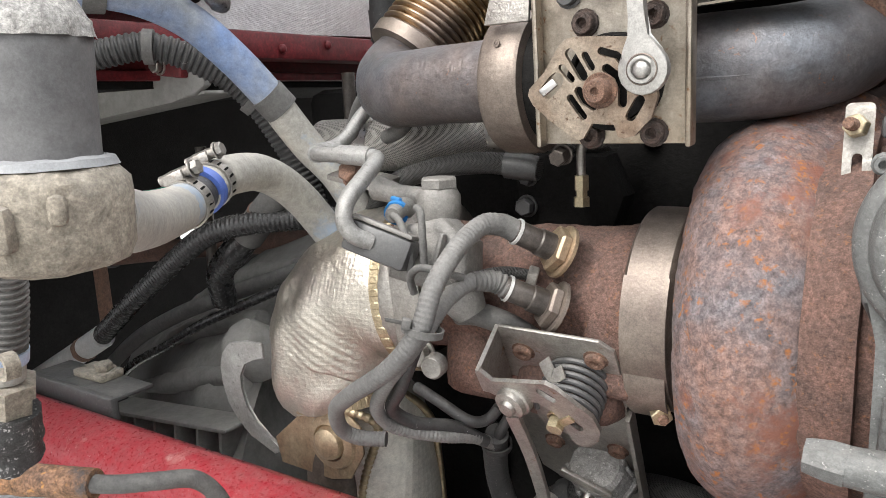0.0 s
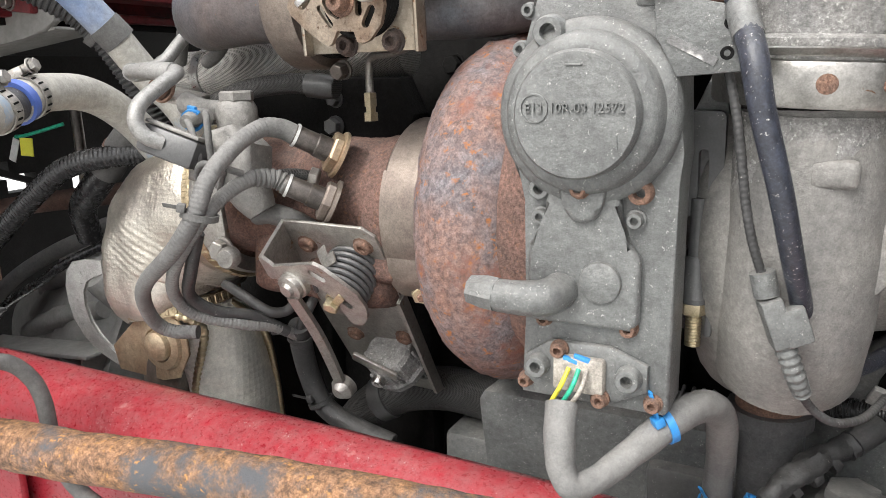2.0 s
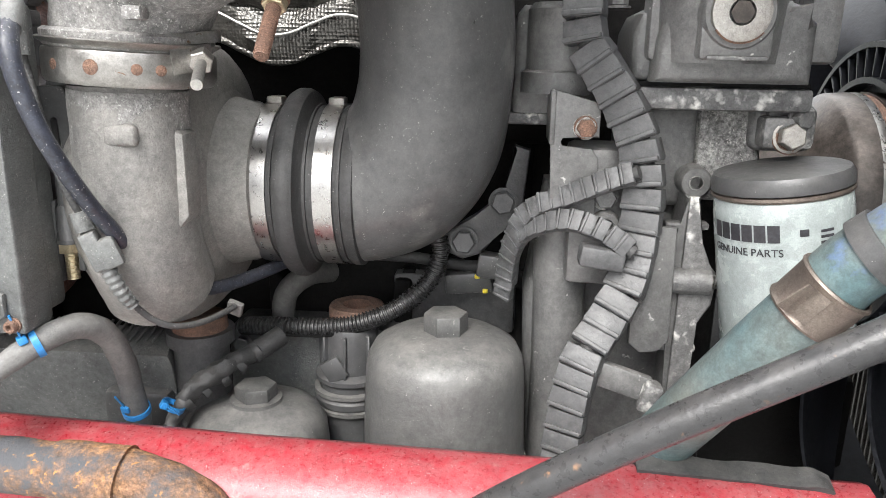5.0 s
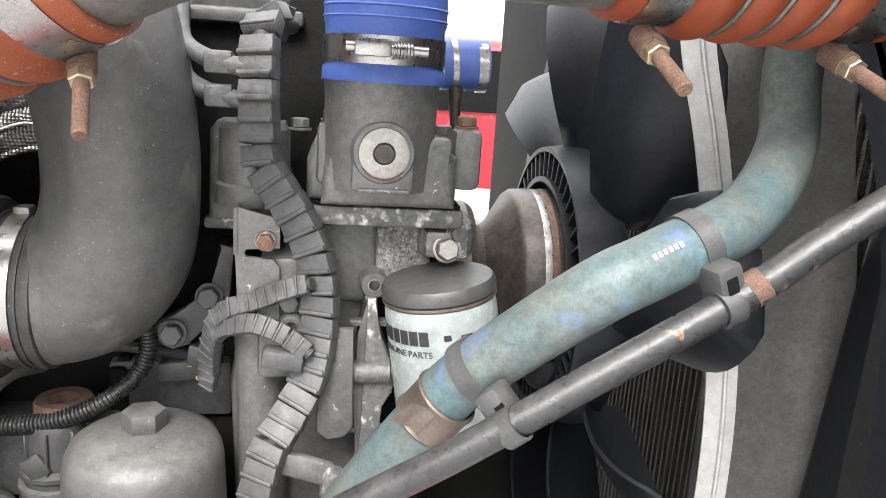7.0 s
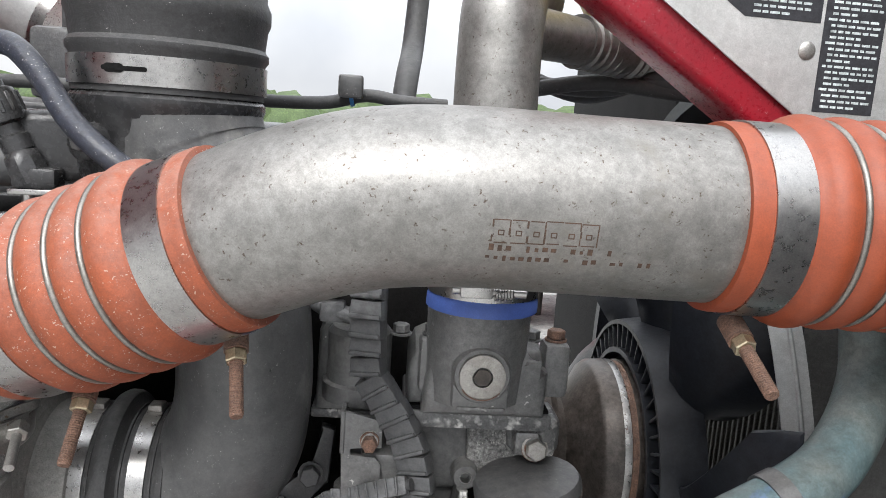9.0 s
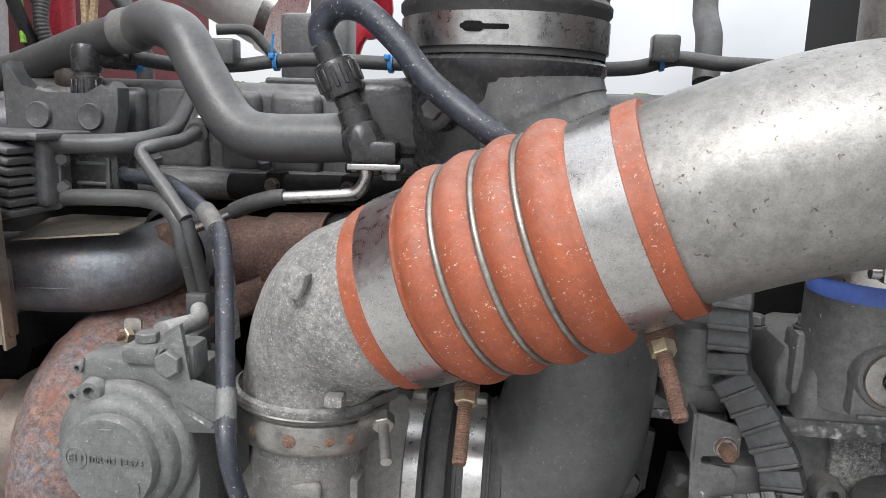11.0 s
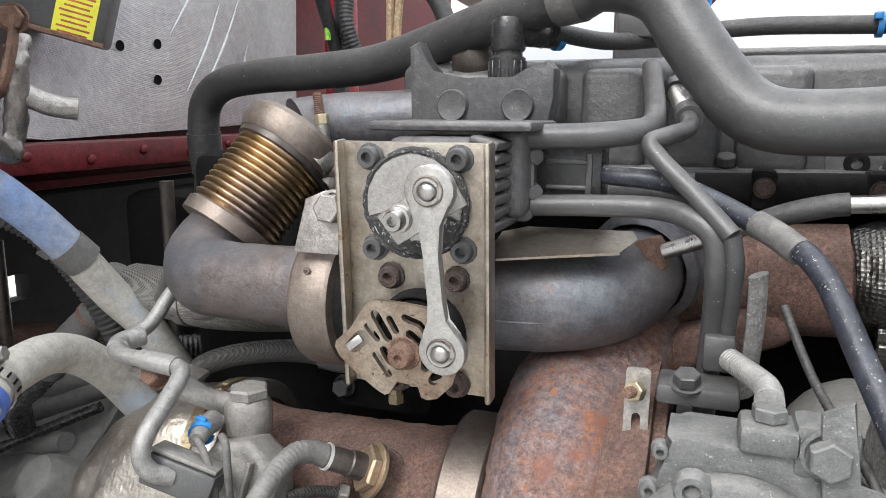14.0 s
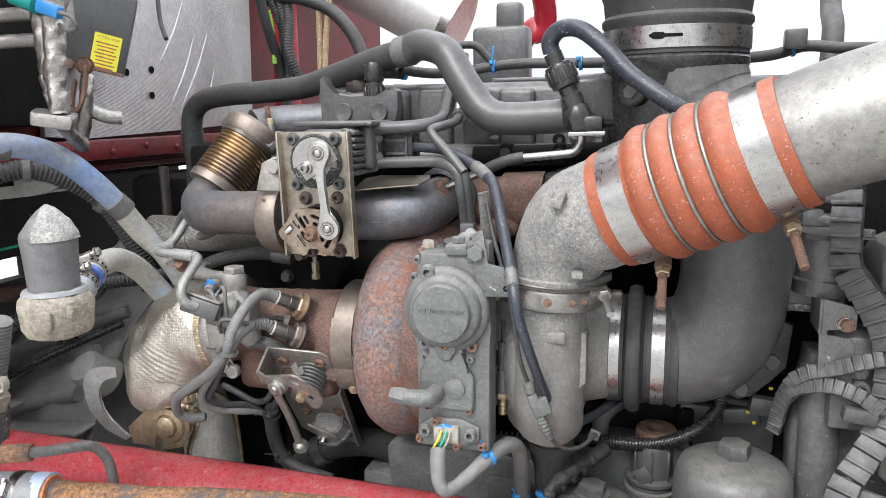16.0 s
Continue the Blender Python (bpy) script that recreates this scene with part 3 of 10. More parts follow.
def bolt_mesh(kind, r, h, mat):
    key = (kind, r, h, mat.name)
    if key not in MESHES:
        bm = bmesh.new()
        if kind == "hex":
            add_lathe(bm, [(0, 0), (0, r * 1.25), (h * 0.18, r * 1.25), (h * 0.2, r * 1.05)], Matrix(), 16)
            add_plate(bm, disc_pts(r, 6), h * 0.8, pose(0, 0, h * 0.2), r * 0.1, 1)
        elif kind == "nut":
            add_plate(bm, disc_pts(r, 6), h, Matrix(), r * 0.1, 1)
        elif kind == "torx":
            add_lathe(bm, [(0, r * 1.25), (h * 0.25, r * 1.25), (h * 0.3, r), (h * 0.85, r), (h, r * 0.88), (h, r * 0.5), (h * 0.45, r * 0.42), (h * 0.45, 0)], Matrix(), 12)
        elif kind == "bore":
            add_lathe(bm, [(0, r * 1.3), (h * 0.9, r * 1.15), (h, r * 1.05), (h, r * 0.6), (h * 0.1, r * 0.55), (h * 0.1, 0)], Matrix(), 18)
        elif kind == "stud":
            prof = [(0, 0), (0, r)]
            for k in range(int(h / 0.0016)):
                prof += [(k * 0.0016 + 0.0004, r), (k * 0.0016 + 0.0012, r * 0.84)]
            add_lathe(bm, prof + [(h, r * 0.85), (h, 0)], Matrix(), 10)
        elif kind == "dome":
            add_lathe(bm, [(0, r), (h * 0.4, r), (h * 0.8, r * 0.8), (h, r * 0.4), (h, 0)], Matrix(), 16)
        elif kind == "washer":
            add_lathe(bm, [(0, r), (h * 0.8, r), (h, r * 0.95), (h, r * 0.5), (0, r * 0.5), (0, r)], Matrix(), 18)
        MESHES[key] = finish(bm, kind, mat)
    return MESHES[key]


def bolt(parent, at, d=(0, -1, 0), r=0.005, h=0.005, mat=None, kind="hex", name="bolt", label=""):
    ob = new(name, bolt_mesh(kind, r, h, mat or BOXPAINT))
    ob.parent = parent
    ob.matrix_local = AIM(Vector(at) - ORG[parent], d) @ Matrix.Rotation((at[0] * 97 + at[2] * 53) % 1.0, 4, "Z")
    ORG[ob] = ORG[parent]
    return tagged(ob, label)


def text_mesh(body, size, depth):
    cu = bpy.data.curves.new("lettering", "FONT")
    cu.body, cu.size, cu.extrude, cu.align_x, cu.align_y = body, size, depth, "CENTER", "CENTER"
    ob = new("lettering", cu)
    me = bpy.data.meshes.new_from_object(ob.evaluated_get(bpy.context.evaluated_depsgraph_get()))
    bpy.data.objects.remove(ob), bpy.data.curves.remove(cu)
    return me


def lettering(body, size, depth, m, mat, parent, name="lettering", bend=0.0):
    """Raised writing in the frame m; bend: the radius of a cylinder round the frame's Y on whose outside it lies."""
    bm = bmesh.new()
    bm.from_mesh(text_mesh(body, size, depth))
    if bend:
        for v in bm.verts:
            a, rr = v.co.x / bend, bend + v.co.z
            v.co = V(rr * math.sin(a), v.co.y, rr * math.cos(a) - bend)
    bmesh.ops.transform(bm, matrix=m, verts=bm.verts)
    return part(name, bm, mat, parent)


def bars(rows, m, mat, parent, name="text_bar", thick=0.0004, bend=0.0):
    """Unreadable writing as plain bars: rows of (x, y, width, height), each its own piece."""
    for x, y, w, h in rows:
        bm = bmesh.new()
        if bend:
            k = max(2, int(w / 0.003))
            vs = [[bm.verts.new(m @ V((bend + thick) * math.sin((x - w / 2 + w * i / k) / bend), y + s * h / 2, (bend + thick) * math.cos((x - w / 2 + w * i / k) / bend) - bend)) for i in range(k + 1)] for s in (-1, 1)]
            for i in range(k):
                bm.faces.new((vs[0][i], vs[0][i + 1], vs[1][i + 1], vs[1][i]))
        else:
            add_box(bm, (w, h, thick), m @ pose(x, y, thick / 2))
        part(name, bm, mat, parent)


def B():
    return bmesh.new()

# ---- the setting ----
single("ground", add_box(B(), (900, 900, 0.1), pose(0, 0, -0.05)), GRAVEL, "pale gravel truck yard reaching the horizon", "ground", kind="structure")
bm = B()
rng = random.Random(5)
for k in range(420):
    a = rng.uniform(0.4, 2.3)
    d = rng.uniform(70, 120)
    s = rng.uniform(1.5, 3.2)
    add_lathe(bm, [(-s, 0), (-s * 0.7, s * 0.7), (0, s), (s * 0.6, s * 0.75), (s, 0)], pose(d * math.cos(a), d * math.sin(a), rng.uniform(0.4, 2.6), rng.uniform(0, 40), 0, rng.uniform(0, 360)), 7)
single("far_trees", lumpy(bm, 0.9, 1.3), LEAF, "low green tree line far behind the yard", "trees", kind="stuff")

# The cab's front wall with its foil insulation.
FWX = -0.74
cab = thing("wall_cab", (FWX, 1.0, 1.0), "dull red cab front wall with red members", "cab wall", kind="structure")
part("wall_sheet", add_box(B(), (0.04, 2.6, 1.3), pose(FWX - 0.05, 0.9, 2.245)), REDDARK, cab)
part("lower_flange", add_box(B(), (0.05, 1.5, 0.034), pose(FWX + 0.012, 0.75, 1.636), 0.004), REDDARK, cab)
part("floor_channel", add_box(B(), (0.06, 1.5, 0.012), pose(FWX - 0.05, 0.7, 1.60), 0.003), REDDARK, cab)
for k in range(9):
    bolt(cab, (FWX + 0.038, 0.36 + 0.09 * k, 1.632 + 0.008 * (k % 2)), (1, 0, 0), 0.006, 0.005, REDDARK, "dome", "rivet")
part("post", add_box(B(), (0.05, 0.05, 0.6), pose(FWX + 0.06, 1.33, 1.95), 0.006), RED, cab, "bright red cab post")
part("side_post", add_box(B(), (0.03, 0.02, 0.8), pose(-0.60, 0.345, 2.22, 0, -6, 0), 0.004), RED, cab, "bright red door post")

ins = thing("insulation_panel", (FWX, 0.95, 1.64), "silver woven foil insulation with round holes", "insulation")
bm = B()
add_plate(bm, [(0.620, 1.66), (0.70, 1.655), (0.95, 1.662), (1.27, 1.672), (1.30, 2.2), (0.630, 2.2)], 0.012, Matrix.Translation((FWX - 0.02, 0, 0)) @ Matrix(((0, 0, 1, 0), (1, 0, 0, 0), (0, 1, 0, 0), (0, 0, 0, 1))), 0.003)
part("panel", bm, FWFOIL, ins)
for y, z in ((0.828, 1.776), (0.900, 1.784), (0.896, 1.734)):
    part("hole", add_lathe(B(), [(0, 0), (0, 0.0068), (0.0015, 0.0072)], AIM((FWX - 0.0072, y, z), (1, 0, 0)), 16), HOLE, ins, "dark fixing hole")
for k, (y0, z0, y1, z1) in enumerate(((0.96, 1.72, 1.05, 1.86), (0.99, 1.71, 1.10, 1.87), (0.93, 1.80, 1.02, 1.93), (1.06, 1.70, 1.12, 1.80))):
    part("crease", add_tube(B(), [(FWX - 0.0085, y0, z0), (FWX - 0.0075, (y0 + y1) / 2 + 0.006, (z0 + z1) / 2), (FWX - 0.0085, y1, z1)], [0.0012, 0.0030, 0.0010], 8, 5), FWFOIL, ins)

# The engine's body behind everything, its deep shade put into the near-black colour.
block = thing("engine_block", (0.1, 0.9, 0.55), "grimy iron engine block and cylinder head darkened for deep shade", "engine block", kind="structure")
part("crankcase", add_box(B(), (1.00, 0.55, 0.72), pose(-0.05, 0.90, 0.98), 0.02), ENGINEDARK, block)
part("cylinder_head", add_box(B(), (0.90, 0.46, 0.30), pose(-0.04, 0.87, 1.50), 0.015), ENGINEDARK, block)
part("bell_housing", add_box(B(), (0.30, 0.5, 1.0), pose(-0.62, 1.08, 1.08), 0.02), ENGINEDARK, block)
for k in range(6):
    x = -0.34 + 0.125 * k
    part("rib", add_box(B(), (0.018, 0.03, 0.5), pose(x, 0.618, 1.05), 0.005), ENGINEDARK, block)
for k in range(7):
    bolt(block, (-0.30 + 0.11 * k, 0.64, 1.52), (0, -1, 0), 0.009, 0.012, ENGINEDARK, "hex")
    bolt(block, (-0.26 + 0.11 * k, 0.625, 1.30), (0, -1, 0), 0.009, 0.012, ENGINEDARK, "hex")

rail = thing("frame_rail", (0, 0.52, 0.75), "dark steel truck frame rail below the engine", "frame rail", kind="structure")
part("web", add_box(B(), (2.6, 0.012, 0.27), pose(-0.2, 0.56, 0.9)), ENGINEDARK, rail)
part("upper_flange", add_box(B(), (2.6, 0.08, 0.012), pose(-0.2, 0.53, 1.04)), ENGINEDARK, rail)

# Added near-black sheets stand for the shaded void; gaps show the yard.
back = thing("wall_shade_backing", (-1.6, 1.0, 0.4), "near-black sheets added for the deep shade behind the gearbox", "underbody", kind="structure")
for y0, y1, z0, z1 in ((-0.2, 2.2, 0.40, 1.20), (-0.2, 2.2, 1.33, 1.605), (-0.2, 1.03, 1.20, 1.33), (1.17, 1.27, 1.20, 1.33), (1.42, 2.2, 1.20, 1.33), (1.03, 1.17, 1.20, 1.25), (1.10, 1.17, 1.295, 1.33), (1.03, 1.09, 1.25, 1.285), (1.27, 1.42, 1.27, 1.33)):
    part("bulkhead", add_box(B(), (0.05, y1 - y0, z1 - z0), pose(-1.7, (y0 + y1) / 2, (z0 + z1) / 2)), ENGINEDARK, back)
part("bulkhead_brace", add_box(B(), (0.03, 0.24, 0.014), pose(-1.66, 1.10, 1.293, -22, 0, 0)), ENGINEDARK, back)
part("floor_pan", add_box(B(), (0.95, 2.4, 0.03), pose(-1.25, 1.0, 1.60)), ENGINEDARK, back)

# The gearbox housing behind the exhaust elbow.
gear = thing("gearbox_housing", (-0.95, 0.85, 0.7), "dusty dark ribbed gearbox housing", "gearbox")
bm = B()
prof = dense([(-1.36, 0.13), (-1.20, 0.215), (-1.03, 0.305), (-0.90, 0.365), (-0.81, 0.395), (-0.73, 0.405), (-0.72, 0.425), (-0.69, 0.43), (-0.685, 0.0)], 0.02)
add_lathe(bm, prof, Matrix.Translation((0, 0.98, 0.97)) @ Matrix(((0, 0, 1, 0), (1, 0, 0, 0), (0, 1, 0, 0), (0, 0, 0, 1))), 90)
part("housing", lumpy(lumpy(bm, 0.022, 0.11), 0.006, 0.035), GEARCASE, gear)
for a0, a1 in ((205, 214), (222, 226), (236, 240)):
    pts = []
    for k, (x, r) in enumerate(((-1.12, 0.262), (-1.0, 0.325), (-0.88, 0.378), (-0.76, 0.408))):
        a = radians(a0 + (a1 - a0) * k / 3)
        pts.append((x, 0.98 + r * math.cos(a), 0.97 - r * math.sin(a)))
    part("rib", lumpy(add_tube(B(), pts, [0.010, 0.016, 0.018, 0.014], 12, 8), 0.004, 0.03), GEARCASE, gear)
for x, y, z, r in ((-0.70, 0.60, 1.27, 0.030),):
    part("boss", lumpy(add_lathe(B(), [(-0.05, r * 1.25), (0.0, r), (0.006, r * 0.9), (0.007, 0)], AIM((x, y, z), (-0.2, -0.7, 0.65)), 24), 0.003, 0.02), GEARCASE, gear)
part("flange_ledge", add_box(B(), (0.26, 0.05, 0.006), pose(-0.815, 0.575, 1.156, 0, -5, 0), 0.002), GEARCASE, gear)
for k in range(6):
    part("ledge_rib", add_box(B(), (0.006, 0.045, 0.05), pose(-0.925 + 0.044 * k, 0.578, 1.122 + 0.004 * k, 0, 6, 0), 0.002), GEARCASE, gear)
for x in (-0.715, -0.690):
    bolt(gear, (x, 0.53, 1.115), (-0.2, -0.8, 0.5), 0.010, 0.016, GREYRUB, "hex")
jp = thing("junction_plate", (-0.768, 0.415, 1.230), "black bracket plate with a pale dusty fitting", "bracket")
part("plate", add_box(B(), (0.159, 0.010, 0.034), pose(-0.7676, 0.415, 1.2481, 0, 1, 0), 0.003), BLACKPL, jp)
part("plate_edge", add_box(B(), (0.159, 0.050, 0.005), pose(-0.7676, 0.438, 1.2621, 0, 1, 0), 0.002), BLACKPL, jp)
part("fitting_base", lumpy(add_box(B(), (0.055, 0.030, 0.010), pose(-0.7636, 0.446, 1.2691), 0.003), 0.0012, 0.01), DIRTBASE, jp, "pale dusty fitting block")
bolt(jp, (-0.7496, 0.446, 1.2731), (0, -0.15, 1), 0.0100, 0.010, DIRTBASE, "hex", "fitting", "pale dusty hex fitting")

# ---- red beam and rusty pipe in front ----
beam = thing("red_beam", (-0.1, 0.375, 0.95), "dusty red painted beam in front of the engine", "beam")
bm = B()
sec = [(0.404, 1.232), (0.400, 1.2415), (0.388, 1.2465), (0.374, 1.2445), (0.358, 1.237), (0.346, 1.224), (0.338, 1.205), (0.336, 1.18), (0.338, 0.98), (0.404, 0.98)]
ends = []
for x, dz in ((-1.3, 0.012), (-0.7, 0.009), (-0.2, 0.008), (0.03, 0.005), (0.2, 0.0), (0.45, -0.005), (0.632, -0.009)):
    ends.append([bm.verts.new((x, y, z + dz)) for y, z in sec])
for a, b in zip(ends, ends[1:]):
    for k in range(len(sec)):
        bm.faces.new((a[k], a[(k + 1) % len(sec)], b[(k + 1) % len(sec)], b[k]))
bm.faces.new(ends[0][::-1]), bm.faces.new(ends[-1])
part("beam_shell", bm, RED, beam, angle=50)
part("rubber_strip", lumpy(add_ribbon(B(), [(0.478, 0.392, 1.2415), (0.520, 0.391, 1.2400), (0.560, 0.390, 1.2385), (0.585, 0.388, 1.2385), (0.598, 0.387, 1.2395), (0.606, 0.386, 1.2360)], (0, 1, 0.15), 0.020, 0.005, 10), 0.0014, 0.012), RUBBER, beam, "wavy black rubber strip on the end")
part("lower_panel", add_box(B(), (0.30, 0.008, 0.25), pose(-0.62, 0.325, 1.08), 0.003), RED, beam)

pipe = thing("rusty_pipe", (-0.1, 0.33, 1.05), "rusty steel coolant pipe with flaking black paint", "pipe")
part("tube", lumpy(add_tube(B(), [(-0.47, 0.262, 1.250), (-0.33, 0.286, 1.247), (-0.2, 0.312, 1.247), (-0.05, 0.335, 1.244), (0.08, 0.343, 1.2395), (0.145, 0.342, 1.2355), (0.184, 0.339, 1.220), (0.208, 0.336, 1.186), (0.214, 0.333, 1.10)], 0.0185, 36, 16), 0.0012, 0.02), PIPERUST, pipe)
part("joint_collar", lumpy(add_tube(B(), [(0.088, 0.3425, 1.2393), (0.100, 0.3425, 1.2388), (0.130, 0.342, 1.2372), (0.1365, 0.342, 1.2366)], [0.0190, 0.0204, 0.0206, 0.0216], 28, 4), 0.0008, 0.012), PIPERUST, pipe, "flared rusty joint sleeve")
hose = thing("grey_hose", (-0.6, 0.22, 1.2), "grey silicone hose clamped on the rusty pipe", "hose")
part("hose_wall", add_tube(B(), [(-0.90, 0.19, 1.24), (-0.62, 0.225, 1.252), (-0.447, 0.265, 1.250)], 0.0255, 24, 6), GREYHOSE, hose)
part("hose_lip", add_tube(B(), [(-0.462, 0.2625, 1.250), (-0.4435, 0.266, 1.250)], 0.0262, 24, 2), HOSEEND, hose, "pale blue hose end")
part("lining", add_tube(B(), [(-0.445, 0.2655, 1.250), (-0.4405, 0.2665, 1.250)], 0.0235, 24, 2), COPPER, hose, "orange fabric lining")


def worm_clamp(name, parent_label, centre, axis, r, width=0.012, screw=(0, -1, 0), mat=None):
    """A worm-drive hose clamp: slotted band, housing and screw."""
    c = thing(name, Vector(centre) - V(0, 0, r), parent_label, "hose clamp", "worm hose clamps")
    m = AIM(centre, axis)
    w = width / 2
    part("band", add_lathe(B(), [(-w, r), (-w, r + 0.0012), (w, r + 0.0012), (w, r), (-w, r)], m, 36), mat or STAINLESS, c)
    s = Vector(screw).normalized()
    side = Vector(axis).cross(s).normalized()
    q = Vector(centre) + s * (r + 0.0045)
    hm = Matrix.Translation(q) @ Matrix((s, side, Vector(axis).normalized())).transposed().to_4x4()
    part("housing", add_box(B(), (0.008, 0.017, width * 1.15), hm, 0.0015), mat or STAINLESS, c)
    part("screw", add_tube(B(), [q - side * 0.012, q + side * 0.013], 0.0040, 10, 2), mat or STAINLESS, c)
    bolt(c, q + side * 0.014, side, 0.0054, 0.006, mat or RUSTBOLT, "hex", "screw_head")
    return c


worm_clamp("hose_clamp", "stainless worm clamp with a rusty screw", (-0.480, 0.2585, 1.2502), (1, 0.16, 0), 0.0258, 0.013, (-0.1, -0.8, 0.6))

thin = thing("thin_steel_line", (-0.45, 0.25, 1.1), "thin grey steel line with a rusty sleeve", "pipe")
part("line", add_tube(B(), [(-0.60, 0.190, 1.317), (-0.50, 0.215, 1.3178), (-0.4307, 0.242, 1.318), (-0.405, 0.262, 1.3170), (-0.3955, 0.285, 1.3100), (-0.390, 0.298, 1.294), (-0.3865, 0.3035, 1.272), (-0.384, 0.3045, 1.235), (-0.372, 0.306, 1.205), (-0.33, 0.306, 1.188), (-0.25, 0.308, 1.172)], 0.0062, 14, 8), GREYRUB, thin)
part("sleeve", lumpy(add_tube(B(), [(-0.55, 0.2025, 1.3175), (-0.50, 0.215, 1.3178), (-0.436, 0.240, 1.318)], [0.0105, 0.0110, 0.0100], 18, 8), 0.0012, 0.008), PIPERUST, thin, "rusty crimped sleeve")

# ---- breather canister at the rear ----
can = moved(thing("breather_canister", (-0.341, 0.186, 1.483), "mud-caked round breather with a dark rubber cone", "breather"), 0.0501, -0.0286, 0.012)
bm = add_lathe(B(), [(1.482, 0), (1.483, 0.0213), (1.486, 0.0279), (1.492, 0.0307), (1.504, 0.0316), (1.512, 0.0324), (1.519, 0.0316), (1.524, 0.0279), (1.526, 0.0213), (1.528, 0.0180)], pose(-0.341, 0.186, 0), 56)
part("base", lumpy(bm, 0.0014, 0.010), DIRTBASE, can)
bm = add_lathe(B(), [(1.524, 0.0235), (1.530, 0.0220), (1.556, 0.0232), (1.576, 0.0246), (1.580, 0.0235), (1.590, 0.0165), (1.600, 0.0075), (1.604, 0.003), (1.6045, 0)], pose(-0.341, 0.186, 0), 40)
part("cone", lumpy(bm, 0.0006, 0.012), CONE, can)
part("base_top", lumpy(add_lathe(B(), [(1.5245, 0.0285), (1.5275, 0.0270), (1.5285, 0.0235), (1.5275, 0.0215)], pose(-0.341, 0.186, 0), 40), 0.0008, 0.008), GREYHOSE, can, "grey sealing ring on the base")
part("broken_tip", lumpy(lumpy(add_lathe(B(), dense([(1.574, 0.0256), (1.581, 0.0244), (1.591, 0.0176), (1.601, 0.0088), (1.6065, 0.0)], 0.003), pose(-0.341, 0.186, 0), 30, (-80, 60)), 0.0016, 0.007), 0.0008, 0.003), PALECRUST, can, "pale flaked patch on the tip")
part("lug", add_box(B(), (0.009, 0.012, 0.018), pose(-0.3255, 0.159, 1.504, 0, 0, 30), 0.003), DIRTBASE, can)
part("lug", add_box(B(), (0.007, 0.010, 0.012), pose(-0.3135, 0.173, 1.510, 0, 0, 60), 0.003), DIRTBASE, can)
part("neck", add_tube(B(), [(-0.350, 0.21, 1.500), (-0.4151, 0.2792, 1.484), (-0.4721, 0.3506, 1.479)], [0.018, 0.0168, 0.0160], 18, 5), BEIGEHOSE, can, "beige hose stub with faded blue patches")

bh = moved(thing("breather_hose", (-0.43, 0.42, 1.40), "grey rubber breather hose with a blue band", "hose"), -0.022, 0.015, 0.003)
part("hose_wall", add_tube(B(), [(-0.413, 0.334, 1.495), (-0.421, 0.355, 1.500), (-0.430, 0.377, 1.5025), (-0.442, 0.415, 1.501), (-0.447, 0.445, 1.491), (-0.445, 0.470, 1.472), (-0.438, 0.490, 1.445), (-0.41, 0.505, 1.40)], 0.0160, 22, 8), BEIGEHOSE, bh)
part("hose_stub", add_tube(B(), [(-0.376, 0.272, 1.488), (-0.392, 0.298, 1.489), (-0.404, 0.318, 1.491)], 0.0160, 22, 4), BEIGEHOSE, bh)
part("blue_band", add_tube(B(), [(-0.4125, 0.3335, 1.4945), (-0.4140, 0.3370, 1.4957), (-0.4155, 0.3405, 1.497)], 0.0180, 28, 3), BLUESIL, bh, "bright blue hose end")
part("joint_gap", add_tube(B(), [(-0.402, 0.315, 1.490), (-0.4130, 0.3345, 1.4948)], 0.0140, 24, 2), RUBBER, bh, "dark joint between the hose ends")
hd = (-0.42, 0.86, 0.20)
worm_clamp("hose_clamp", "dusty steel worm clamp on the breather hose", (-0.4220, 0.3265, 1.4930), hd, 0.0163, 0.011, (-0.35, -0.1, 1), BRACKET)
wc = worm_clamp("hose_clamp", "dusty steel worm clamp with a free slotted tail", (-0.4415, 0.3655, 1.502), hd, 0.0166, 0.010, (-0.35, -0.1, 1), BRACKET)
tail = [(-0.431, 0.324, 1.5125), (-0.420, 0.3265, 1.5115), (-0.4105, 0.3295, 1.505), (-0.405, 0.332, 1.493)]
part("free_tail", add_ribbon(B(), tail, hd, 0.009, 0.0008), BRACKET, wc)
for c0, r0 in ((V(-0.4220, 0.3265, 1.4930), 0.0178), (V(-0.4415, 0.3655, 1.502), 0.0181)):
    ax = Vector(hd).normalized()
    u = ax.cross(V(0, 0, 1)).normalized()
    w = u.cross(ax)
    for k in range(7):
        a = radians(-40 + 20 * k)
        o = (u * math.cos(a) + w * math.sin(a))
        part("slot", add_box(B(), (0.0016, 0.0016, 0.0062), Matrix.Translation(c0 + o * (r0 - 0.0006)) @ Matrix((o, ax.cross(o), ax)).transposed().to_4x4(), 0.0001, 1), HOLE, wc)

co = thing("coiled_line", (-0.43, 0.19, 1.35), "spring-guarded grey line with a dusty hex fitting", "hose")
part("spring_guard", add_tube(B(), [(-0.396, 0.187, 1.492), (-0.403, 0.189, 1.474), (-0.410, 0.190, 1.452), (-0.4165, 0.190, 1.432)], 0.0118, 18, 16, ribs=(0.0042, 0.0016)), GREYRUB, co)
part("blue_collar", add_tube(B(), [(-0.4170, 0.190, 1.431), (-0.4195, 0.190, 1.4235)], 0.0122, 22, 2), HOSEEND, co, "pale blue collar")
